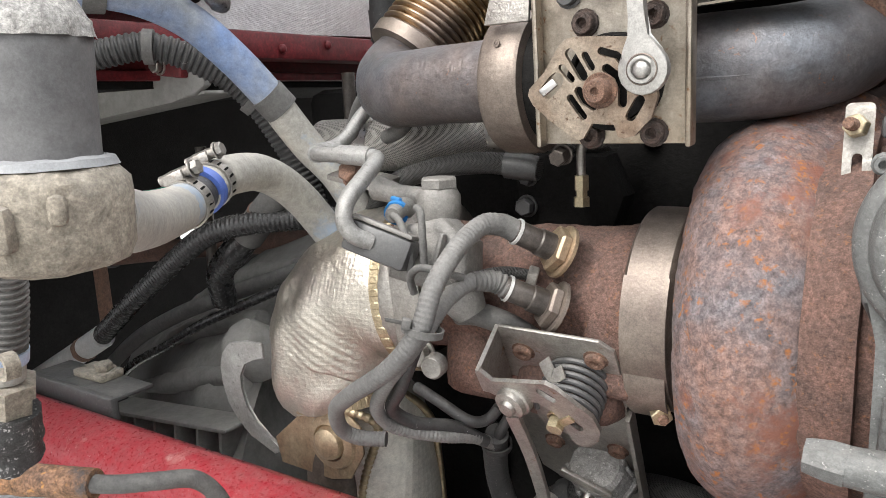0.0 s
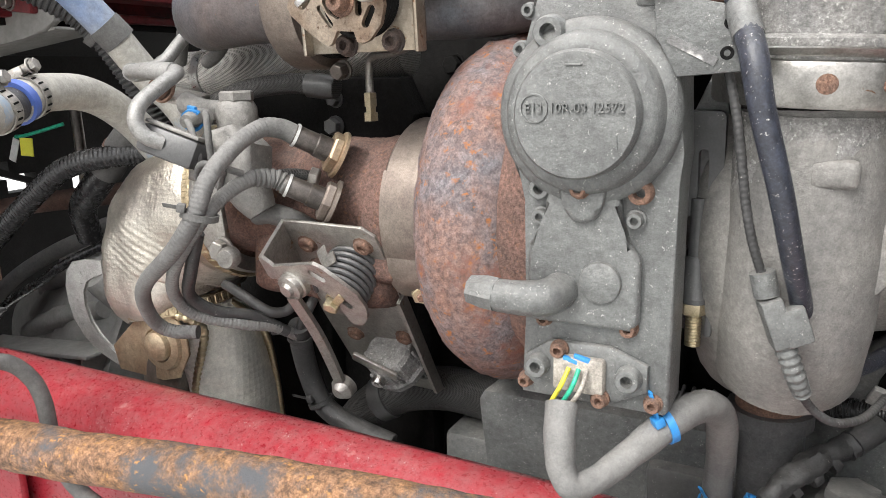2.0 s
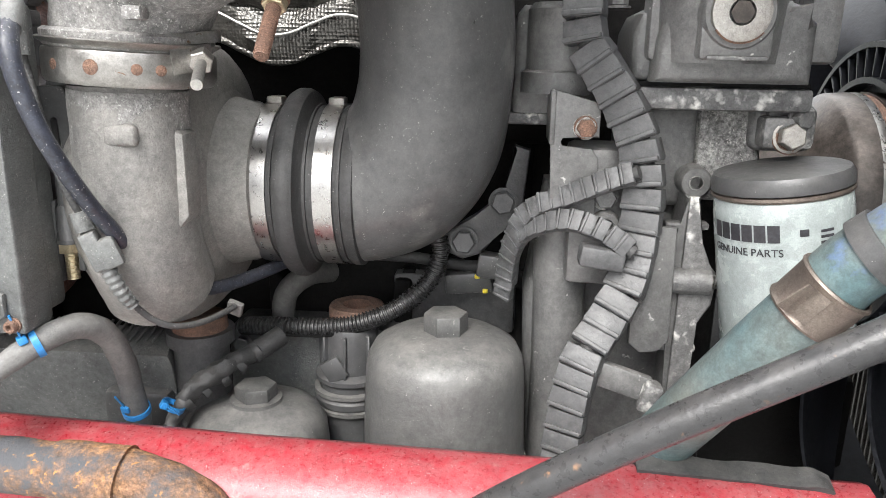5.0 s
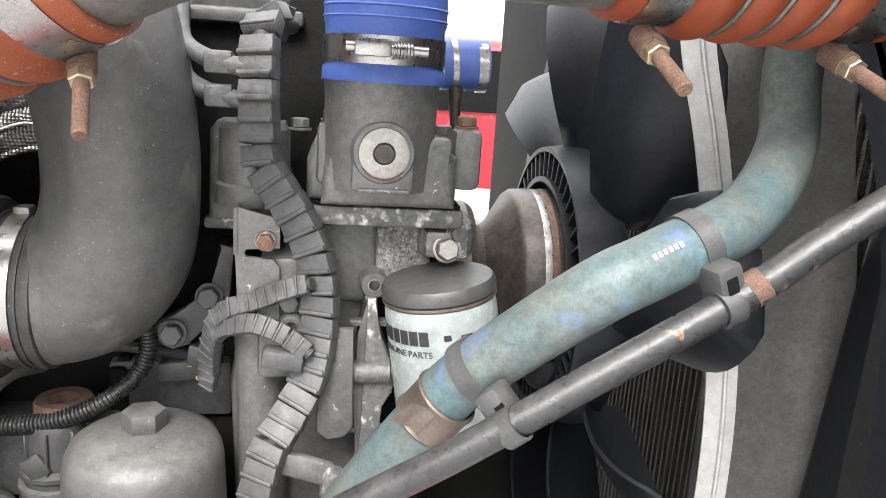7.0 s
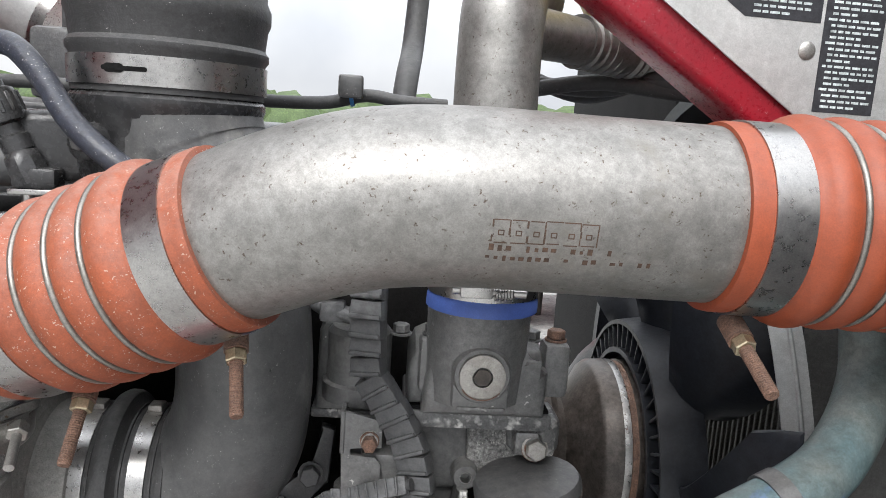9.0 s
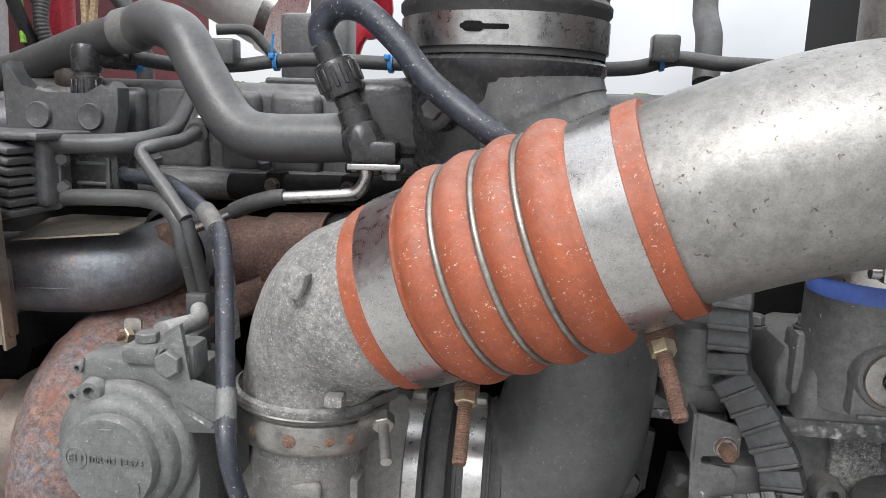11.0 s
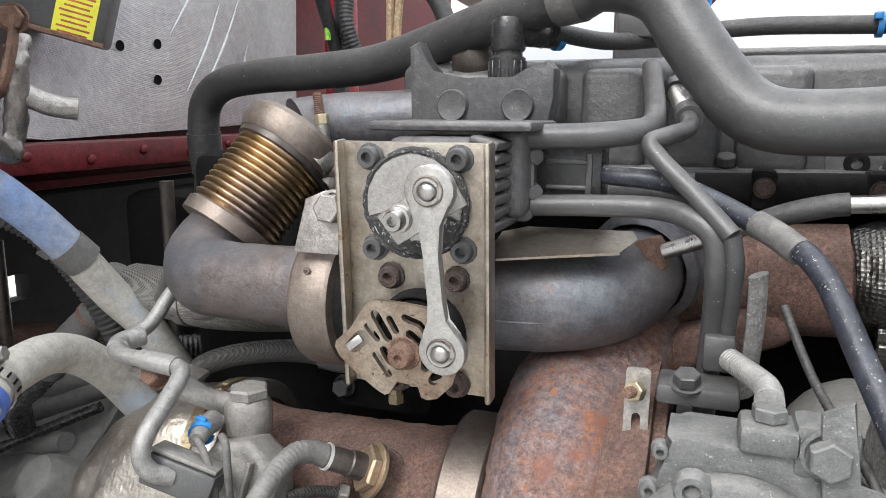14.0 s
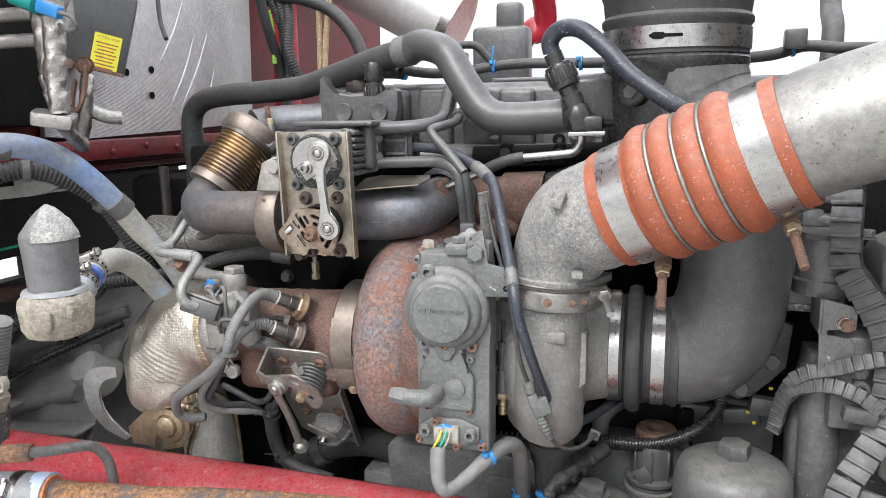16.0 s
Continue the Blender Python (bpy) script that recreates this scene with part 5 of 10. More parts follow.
part("lower_cover", add_plate(B(), [(0.004, 1.379), (0.056, 1.379), (0.0605, 1.384), (0.0605, 1.418), (0.056, 1.424), (0.050, 1.428), (0.050, 1.445), (0.046, 1.462), (0.014, 1.462), (0.010, 1.445), (0.010, 1.430), (0.001, 1.422), (-0.001, 1.384)], 0.007, Matrix.Translation((0, 0.348, 0)) @ FACE(0, 0, 0), 0.003, 3), BOXPAINT, box)
capM = FACE(0.0312, 0.3465, 1.4905)
part("cap_ring", add_lathe(B(), [(0, 0.0465), (0.004, 0.0462), (0.007, 0.044), (0.0085, 0.040), (0.014, 0.0385), (0.0165, 0.0365), (0.018, 0.0325), (0.018, 0.030)], capM, 64), BOXPAINT, box)
cap = part("round_cap", add_lathe(B(), [(0.014, 0.0312), (0.0235, 0.0308), (0.0255, 0.0295), (0.0258, 0.027), (0.0258, 0)], capM, 56), BOXPAINT, box)
part("index_mark", add_box(B(), (0.008, 0.0012, 0.001), capM @ pose(0.0, 0.0235, 0.0262), 0.0003, 1), BOXPAINT, cap)
lettering("10R-03 12572", 0.0064, 0.0010, capM @ pose(0.0065, 0.0035, 0.0262), BOXPAINT, cap)
lettering("E13", 0.0064, 0.0010, capM @ pose(-0.0195, 0.0035, 0.0262), BOXPAINT, cap)
part("circle_mark", add_lathe(B(), [(0.0256, 0.0072), (0.0266, 0.0071), (0.0266, 0.0064), (0.0256, 0.0063)], capM @ pose(-0.0195, 0.0035, 0), 28), BOXPAINT, cap)
part("arrow_mark", add_plate(B(), [(0.017, -0.010), (0.021, -0.009), (0.0215, -0.016)], 0.0012, capM @ pose(0, 0, 0.0255)), BOXPAINT, cap)
part("cap_lug", add_plate(B(), [(-0.013, 0.006), (0.013, 0.006), (0.0105, -0.002), (0.0085, -0.007), (0.0055, -0.0105), (0.0, -0.012), (-0.0055, -0.0105), (-0.0085, -0.007), (-0.0105, -0.002)], 0.010, FACE(0.0312, 0.346, 1.4475), 0.003, 3), BOXPAINT, box)
part("round_button", add_lathe(B(), [(0, 0.0112), (0.0022, 0.0108), (0.0028, 0.0098), (0.0028, 0)], FACE(0.0405, 0.341, 1.4045), 32), BOXPAINT, box)
part("connector_elbow", add_tube(B(), [(0.020, 0.350, 1.3985), (0.0165, 0.331, 1.397), (0.006, 0.325, 1.3965), (-0.010, 0.325, 1.3965), (-0.0165, 0.3255, 1.397)], [0.0100, 0.0100, 0.0094, 0.0088, 0.0084], 20, 6), BOXPAINT, box)
part("connector_head", add_tube(B(), [(-0.010, 0.325, 1.3965), (-0.017, 0.3255, 1.397), (-0.0265, 0.326, 1.3975)], [0.0096, 0.0096, 0.0078], 8, 4), BOXPAINT, box)
part("socket_pad", add_plate(B(), [(-0.003, 1.345), (0.010, 1.336), (0.050, 1.338), (0.066, 1.346), (0.066, 1.361), (0.045, 1.369), (0.012, 1.368), (-0.002, 1.358)], 0.005, Matrix.Translation((0, 0.3485, 0)) @ FACE(0, 0, 0), 0.002), BOXPAINT, box)
part("socket", lumpy(add_box(B(), (0.028, 0.010, 0.020), pose(0.030, 0.343, 1.352), 0.002), 0.0004, 0.004), WIREW, box, "broken grey cable socket")
for x, z, d in ((0.026, 1.360, 0.0), (0.032, 1.362, 0.004)):
    part("blue_seal", lumpy(add_box(B(), (0.009, 0.003, 0.0028), pose(x, 0.3395, z, 0, 12, 0), 0.0008), 0.0006, 0.004), BLUEPL, box, "torn blue seal")
for mat, off in ((WIREY, 0.0), (WIREG, 0.006), (WIREW, 0.011)):
    part("wire", add_tube(B(), [(0.026 + off * 0.9, 0.336, 1.357), (0.024 + off, 0.331, 1.350), (0.020 + off, 0.331, 1.342), (0.016 + off * 0.9, 0.334, 1.335)], 0.0013, 10, 6), mat, box)
for x, y, z, r, kind, mat in (
        (0.0305, 0.337, 1.4535, 0.0042, "torx", RUSTBOLT), (0.0585, 0.349, 1.4515, 0.0052, "bore", RUSTBOLT), (0.0565, 0.348, 1.4375, 0.0042, "torx", BOXPAINT),
        (0.0065, 0.348, 1.4515, 0.0048, "bore", BOXPAINT), (0.0065, 0.348, 1.4365, 0.0042, "torx", BOXPAINT), (0.0085, 0.3485, 1.3795, 0.0038, "torx", RUSTBOLT),
        (0.0545, 0.3485, 1.3795, 0.0042, "torx", RUSTBOLT), (0.0185, 0.3435, 1.3645, 0.0042, "torx", RUSTBOLT), (0.0685, 0.3485, 1.3395, 0.0042, "torx", RUSTBOLT),
        (-0.0025, 0.3485, 1.3415, 0.0038, "torx", RUSTBOLT), (0.0415, 0.3435, 1.3395, 0.0042, "torx", RUSTBOLT), (0.0565, 0.3435, 1.3535, 0.0055, "bore", BOXPAINT),
        (0.0065, 0.3435, 1.3535, 0.0052, "bore", BOXPAINT), (0.0130, 0.342, 1.5300, 0.0068, "bore", BOXPAINT), (-0.0055, 0.351, 1.5225, 0.0040, "torx", BOXPAINT),
        (0.0275, 0.348, 1.5285, 0.0042, "torx", BOXPAINT), (0.0685, 0.352, 1.523, 0.0042, "torx", BOXPAINT), (-0.0015, 0.352, 1.5415, 0.0036, "torx", BOXPAINT)):
    bolt(box, (x, y, z), (0, -1, 0), r, 0.007 if kind == "bore" else 0.0065, mat, kind, "bore" if kind == "bore" else "bolt", "rusty bolt" if mat is RUSTBOLT else "")
bolt(box, (0.042, 0.355, 1.549), (0, 0, 1), 0.0105, 0.010, BOXPAINT, "nut", "pipe_union")
bolt(box, (0.042, 0.355, 1.5585), (0, 0, 1), 0.0075, 0.008, BOXPAINT, "hex", "union_bolt")
part("union_block", add_box(B(), (0.024, 0.024, 0.012), pose(0.042, 0.355, 1.554), 0.003), BOXPAINT, box)
bolt(box, (0.0645, 0.345, 1.5525), (0, -1, 0), 0.0088, 0.010, BOXPAINT, "hex", "banjo_bolt")
part("banjo_block", add_box(B(), (0.026, 0.022, 0.024), pose(0.0645, 0.357, 1.551), 0.004), BOXPAINT, box)

brkt = thing("cable_bracket", (0.085, 0.35, 1.51), "bent grey plate holding the harness", "bracket")
part("plate", add_plate(B(), [(-0.022, 0.038), (-0.010, 0.045), (-0.006, 0.008), (0.020, 0.004), (0.024, 0.0), (0.024, -0.024), (-0.008, -0.026), (-0.018, -0.008)], 0.003, FACE(0.082, 0.344, 1.533), 0.001), BOXPAINT, brkt)
bolt(brkt, (0.0955, 0.3415, 1.517), (0, -1, 0), 0.003, 0.001, HOLE, "washer", "slot")
bolt(brkt, (0.0965, 0.3415, 1.530), (0, -1, 0), 0.003, 0.001, HOLE, "washer", "slot")
bars([(0.006, -0.006, 0.024, 0.004)], FACE(0.078, 0.3408, 1.527, -28), CHIPPED, brkt, "embossed_number", 0.0006)

rod = moved(thing("adjuster_rod", (0.079, 0.40, 1.34), "threaded adjuster rod in a dark slotted clevis", "rod"), -0.0065, 0.031, -0.005)
part("clevis", add_holed(B(), rounded(0.021, 0.058, 0.004), [slot_loop([(0, -0.020), (0, 0.006)], 0.0056)], 0.007, FACE(0.0865, 0.3745, 1.465, 0, 4)), LINEPAINT, rod)
part("clevis_back", add_box(B(), (0.019, 0.003, 0.054), pose(0.0865, 0.3775, 1.465, 0, -4, 0), 0.001), ENGINE, rod)
part("clevis_tip", add_plate(B(), [(-0.0095, 0), (0.0095, 0), (0.006, 0.018), (-0.002, 0.018)], 0.004, FACE(0.0885, 0.3755, 1.491), 0.001), BOXPAINT, rod)
part("shaft", add_tube(B(), [(0.0850, 0.371, 1.446), (0.0848, 0.371, 1.425), (0.0848, 0.371, 1.405)], 0.0046, 18, 3), LINEPAINT, rod)
part("barrel", add_lathe(B(), [(1.386, 0.0), (1.386, 0.0078), (1.389, 0.0078), (1.390, 0.0070), (1.411, 0.0066), (1.413, 0.0052), (1.413, 0)], pose(0.0850, 0.371, 0), 22), LINEPAINT, rod)
for x in (0.0755, 0.0942):
    part("cheek", add_box(B(), (0.0045, 0.012, 0.050), pose(x, 0.3745, 1.391, 0, 3, 0), 0.0015), LINEPAINT, rod)
part("cheek_bridge", add_box(B(), (0.021, 0.004, 0.050), pose(0.0850, 0.381, 1.391), 0.001), ENGINE, rod)
part("lock_nut", add_plate(B(), disc_pts(0.0082, 6), 0.0068, pose(0.0850, 0.371, 1.3792), 0.0008), BRASS, rod, "brass lock nut")
part("thread", add_tube(B(), [(0.0850, 0.371, 1.360), (0.0850, 0.371, 1.380)], 0.0046, 16, 24, ribs=(0.0018, 0.0005)), BRASS, rod, "threaded brass-coloured stud")

# Sheathed cable from the box.
cab1 = thing("sheathed_cable", (0.06, 0.37, 1.2), "grey woven sheathed cable tied with blue zip ties", "cable")
part("sheath", lumpy(add_tube(B(), [(0.024, 0.331, 1.338), (0.026, 0.322, 1.326), (0.029, 0.316, 1.309), (0.036, 0.315, 1.300), (0.048, 0.328, 1.303), (0.062, 0.345, 1.314), (0.078, 0.366, 1.325), (0.090, 0.388, 1.325), (0.096, 0.405, 1.312), (0.0965, 0.422, 1.285), (0.094, 0.436, 1.250), (0.092, 0.447, 1.215), (0.09, 0.455, 1.17)], [0.0085, 0.0085, 0.0080, 0.0070, 0.0072, 0.0080, 0.0088, 0.0092, 0.0092, 0.0092, 0.009, 0.009, 0.009], 18, 7), 0.0007, 0.01), SLEEVE, cab1)


def zip_tie(centre, axis, r, mat, label, tail=None):
    z = thing("zip_tie", Vector(centre) - V(0, 0, r), label, "zip tie", "zip ties")
    part("strap", add_lathe(B(), [(-0.0022, r), (-0.0022, r + 0.0014), (0.0022, r + 0.0014), (0.0022, r)], AIM(centre, axis), 24), mat, z)
    q = Vector(centre) + V(-0.2, -0.75, 0.45).normalized() * (r + 0.003)
    part("head", add_box(B(), (0.007, 0.0055, 0.006), AIM(q, axis), 0.001), mat, z)
    if tail:
        part("tail", add_tube(B(), [q, q + Vector(tail) * 0.5, q + Vector(tail)], 0.0024, 8, 3, squash=(0.35, 1)), mat, z)
    return z


zip_tie((0.0735, 0.360, 1.3225), (0.7, 0.6, 0.3), 0.0090, BLUEPL, "bright blue nylon zip tie", (-0.004, -0.004, 0.018))
zip_tie((0.0925, 0.442, 1.232), (0, 0.3, -1), 0.0096, BLUEPL, "bright blue nylon zip tie", (-0.005, -0.005, 0.012))
zip_tie((0.118, 0.452, 1.232), (0.5, 0.3, 1), 0.0085, BLUEPL, "bright blue nylon zip tie", (0.014, -0.004, -0.006))

# ---- compressor ----
comp = thing("compressor_housing", (0.12, 0.48, 1.29), "dusty cast aluminium compressor housing", "turbocharger")
bm = B()
seg, tube_seg = 64, 24
grid = []
for k in range(seg):
    a = 2 * math.pi * k / seg
    grow = 0.040 + 0.004 * math.cos(a - 1.2)
    grid.append([bm.verts.new((0.113 + grow * 1.12 * math.sin(2 * math.pi * j / tube_seg), 0.500 + (0.078 + grow * math.cos(2 * math.pi * j / tube_seg)) * math.cos(a), 1.408 + (0.078 + grow * math.cos(2 * math.pi * j / tube_seg)) * math.sin(a))) for j in range(tube_seg)])
for k in range(seg):
    for j in range(tube_seg):
        bm.faces.new((grid[k][j], grid[(k + 1) % seg][j], grid[(k + 1) % seg][(j + 1) % tube_seg], grid[k][(j + 1) % tube_seg]))
part("volute", lumpy(bm, 0.0008, 0.02), COMPCAST, comp, angle=60)
part("front_face", add_lathe(B(), [(0.125, 0.10), (0.148, 0.098), (0.158, 0.085), (0.163, 0.068), (0.172, 0.0655), (0.19, 0.061), (0.20, 0.0)], Matrix.Translation((0, 0.510, 1.409)) @ ring_x, 48), COMPCAST, comp)
bm = add_tube(B(), [(0.1265, 0.432, 1.345), (0.1285, 0.413, 1.375), (0.1305, 0.404, 1.410), (0.1320, 0.401, 1.455), (0.1325, 0.401, 1.490)], [0.040, 0.0400, 0.0388, 0.0372, 0.0368], 40, 6)
part("outlet", lumpy(bm, 0.0008, 0.02), COMPCAST, comp)
part("outlet_collar", lumpy(add_tube(B(), [(0.1306, 0.4035, 1.447), (0.1314, 0.4018, 1.460), (0.1325, 0.401, 1.488)], [0.0376, 0.0374, 0.0376], 40, 5), 0.0007, 0.01), ALUCAST, comp, "pale bare cast collar")
part("flange_rib", add_plate(B(), [(-0.050, -0.034), (-0.002, -0.036), (0.0045, -0.028), (0.0040, 0.026), (-0.004, 0.030), (-0.050, 0.030)], 0.022, FACE(0.1685, 0.410, 1.434), 0.003), COMPCAST, comp)
part("cast_pad", add_box(B(), (0.022, 0.008, 0.014), pose(0.1425, 0.3665, 1.4610), 0.0038, 3), COMPCAST, comp)

vb = thing("charge_band_clamp", (0.1345, 0.404, 1.475), "dusty steel band clamp with rust spots and a stud", "band clamp", "band clamps")
mz = Matrix.Translation((0.1345, 0.404, 1.5035)) @ Matrix.Rotation(radians(3), 4, "Y")
part("band", add_lathe(B(), [(-0.0125, 0.0470), (-0.0120, 0.0510), (-0.0095, 0.0526), (-0.004, 0.0530), (0.006, 0.0530), (0.0085, 0.0522), (0.010, 0.0490)], mz, 60), CLAMPSTEEL, vb)
part("rim", add_lathe(B(), [(0.0095, 0.0500), (0.0125, 0.0545), (0.0142, 0.0560), (0.0150, 0.0550), (0.0125, 0.0490)], mz, 60), CLAMPSTEEL, vb)
part("loop", add_ribbon(B(), [(0.1765, 0.3715, 1.5055), (0.1815, 0.3775, 1.5065), (0.1860, 0.3840, 1.5080), (0.1905, 0.3960, 1.5095), (0.1860, 0.4020, 1.5100), (0.1800, 0.3960, 1.5090)], (0, 0, 1), 0.015, 0.0018), CLAMPSTEEL, vb)
part("loop", add_ribbon(B(), [(0.1740, 0.3720, 1.5185), (0.1850, 0.3860, 1.5200), (0.1950, 0.3990, 1.5215), (0.1920, 0.4080, 1.5215), (0.1840, 0.4030, 1.5205)], (0, 0, 1), 0.007, 0.0016), CLAMPSTEEL, vb)
for a, mat in ((-118, RUSTBOLT), (-88, RUSTBOLT), (-60, RUSTBOLT), (-45, RUSTBOLT)):
    p = mz @ V(0.0528 * math.cos(radians(a)), 0.0528 * math.sin(radians(a)), -0.001)
    bolt(vb, p, (math.cos(radians(a)), math.sin(radians(a)), 0), 0.0034 if a != -88 else 0.0046, 0.0006, mat, "dome", "spot_weld", "rusty spot weld")
bolt(vb, (0.1885, 0.3890, 1.5085), (0.246, -0.895, -0.375), 0.0078, 0.010, BRACKET, "nut", "clamp_nut")
part("clamp_stud", add_tube(B(), [(0.1872, 0.394, 1.5107), (0.1985, 0.354, 1.4933)], 0.0036, 14, 2), LINKSTEEL, vb)

ce = thing("charge_air_elbow", (0.15, 0.39, 1.51), "dusty cast aluminium charge air elbow", "charge pipe")
bm = add_tube(B(), [(0.1355, 0.404, 1.506), (0.138, 0.403, 1.532), (0.147, 0.398, 1.558), (0.162, 0.389, 1.579), (0.183, 0.379, 1.590), (0.215, 0.366, 1.6045)], [0.0475, 0.0480, 0.0515, 0.0545, 0.0560, 0.0550], 44, 8)
part("casting", lumpy(bm, 0.0009, 0.015), ALUCAST, ce)
part("collar", add_lathe(B(), [(0, 0.0500), (0.003, 0.0525), (0.010, 0.0528), (0.012, 0.050)], Matrix.Translation((0.1345, 0.404, 1.512)) @ Matrix.Rotation(radians(3), 4, "Y"), 48), ALUCAST, ce)
part("lug", add_box(B(), (0.013, 0.014, 0.017), pose(0.148, 0.331, 1.611, 0, 20, 0), 0.003), ALUCAST, ce)
part("lug", add_box(B(), (0.012, 0.012, 0.008), pose(0.166, 0.352, 1.533), 0.002), ALUCAST, ce)

# ---- orange hoses and the charge pipe ----
def orange_hose(A, D, L, r, studs, label, mat=None):
    """A ribbed silicone hose from A along D: four bulges, three wire rings, a band clamp at each end."""
    h = thing("orange_silicone_hose", Vector(A) + V(0, 0, -r), label, "hose", "orange silicone hoses")
    m = AIM(A, D)
    pad = 0.0395
    bulge0, bulge1 = pad, L - pad
    prof = [(0.0, r - 0.005), (0.0, r), (0.004, r + 0.0008), (pad - 0.004, r + 0.0008), (pad - 0.001, r + 0.002)]
    step = (bulge1 - bulge0) / 4
    for k in range(4):
        for j in range(9):
            f = j / 8
            prof.append((bulge0 + step * (k + f), r + 0.0022 + 0.0062 * math.sin(math.pi * f) ** 0.7))
    prof += [(L - pad + 0.001, r + 0.002), (L - pad + 0.004, r + 0.0008), (L - 0.004, r + 0.0008), (L, r), (L, r - 0.005)]
    part("hose_wall", add_lathe(B(), prof, m, 64), mat or ORANGE, h, angle=60)
    for k in range(1, 4):
        part("wire_ring", add_lathe(B(), [(bulge0 + step * k + 0.0022 * math.cos(a), r + 0.0040 + 0.0022 * math.sin(a)) for a in [2 * math.pi * q / 14 for q in range(15)]], m, 56), WIRESTEEL, h, "steel wire ring", angle=60)
    for c0 in (0.0125, L - 0.0365):
        c = thing("hose_band_clamp", m @ V(0, 0, c0) - V(0, 0, r), "wide stainless band clamp on an orange hose", "band clamp", "band clamps")
        part("band", add_lathe(B(), [(c0, r + 0.0006), (c0, r + 0.0020), (c0 + 0.024, r + 0.0020), (c0 + 0.024, r + 0.0006)], m, 64), STAINLESS, c)
        for at, aim in studs:
            if abs((m.inverted() @ Vector(at)).z - c0 - 0.012) < 0.03:
                aim = Vector(aim).normalized()
                part("spring_barrel", add_tube(B(), [Vector(at) - aim * 0.022, Vector(at) - aim * 0.003], 0.0080, 20, 14, ribs=(0.0030, 0.0003)), RUSTBOLT, c, "rusty spring barrel")
                bolt(c, Vector(at) - aim * 0.003, aim, 0.0072, 0.008, BRASS, "nut", "clamp_nut", "pale brass nut")
                bolt(c, at, aim, 0.0046, 0.042, RUSTBOLT, "stud", "clamp_stud", "rusty threaded stud")
    return h


HA, HB = V(0.198, 0.370, 1.5968), V(0.3545, 0.3285, 1.667)
orange_hose(HA, HB - HA, (HB - HA).length, 0.0585, [((0.2468, 0.3565, 1.5400), (0.0, -0.705, -0.709)), ((0.3546, 0.3285, 1.5890), (0.17, -0.70, -0.69))], "orange silicone hose with wire rings and pale specks")
cp = thing("charge_air_pipe", (0.50, 0.31, 1.64), "pitted brushed aluminium charge air pipe", "charge pipe")
part("tube", add_tube(B(), [(0.315, 0.339, 1.6495), (0.345, 0.331, 1.663), (0.372, 0.3235, 1.675), (0.402, 0.3175, 1.6865), (0.440, 0.314, 1.6965), (0.490, 0.3125, 1.7005), (0.56, 0.3125, 1.700), (0.69, 0.3130, 1.6985)], 0.0545, 56, 8), ALUPIPE, cp)
# The worn stencil: a row of six plain outlined blocks, then two rows of small bars, laid on the round of the pipe.
stencil_rng = random.Random(31)


def stencil_bar(x, deg, dy, w, h):
    m = Matrix.Translation((x, 0.3125, 1.7003)) @ Matrix.Rotation(radians(90 + deg + math.degrees(-dy / 0.0547)), 4, "X") @ pose(0, 0, 0.05445)
    bars([(0, 0, w, h)], m, PRINTBROWN, cp, "stencil_bar", 0.0003)


def stencil_blocks(x0, deg, count, pitch, tall, line):
    for k in range(count):
        x = x0 + pitch * (k + 0.5)
        for dy in (-tall / 2, tall / 2):
            stencil_bar(x, deg, dy + stencil_rng.uniform(-0.0004, 0.0004), pitch * stencil_rng.uniform(0.7, 1.0), line)
        for j in range(3):
            if stencil_rng.random() < 0.75:
                stencil_bar(x - pitch / 2 + stencil_rng.uniform(-0.0003, 0.0003), deg, tall * (j - 1) / 3, line * stencil_rng.uniform(0.8, 2.0), tall / 3.2)
        stencil_bar(x, deg, 0.0004, pitch * 0.34, line)
        stencil_bar(x, deg, -0.0022, pitch * 0.34, line)
        for side in (-0.15, 0.15):
            stencil_bar(x + pitch * side, deg, -0.0009, line, 0.0026)
    stencil_bar(x0 + pitch * count, deg, 0, line, tall)


def stencil_row(x0, deg, words, pitch, tall):
    x = x0
    for count in words:
        for k in range(count):
            stencil_bar(x, deg, stencil_rng.uniform(-0.0004, 0.0004), pitch * stencil_rng.uniform(0.35, 0.70), tall * stencil_rng.uniform(0.35, 0.85))
            x += pitch
        x += pitch * 1.3


stencil_blocks(0.5031, 12.4, 6, 0.0096, 0.0130, 0.0006)
stencil_row(0.5035, 23.0, (3, 4, 3, 1), 0.0047, 0.0046)
stencil_row(0.5020, 30.0, (8, 1, 2, 2, 2), 0.0047, 0.0046)
orange_hose((0.6415, 0.3125, 1.698), (1, 0.03, -0.008), 0.175, 0.0580, [((0.6677, 0.2950, 1.6225), (0.06, -0.887, -0.456)), ((0.7902, 0.2985, 1.6218), (0.11, -0.91, -0.40))], "orange silicone hose with wire rings on the straight pipe", ORANGECLEAN)
single("charge_air_pipe", add_tube(B(), [(0.790, 0.3165, 1.6970), (0.86, 0.3185, 1.6968), (0.945, 0.320, 1.6965)], 0.0545, 40, 6), ALUPIPE, "brushed aluminium charge pipe towards the cooler", "charge pipe")

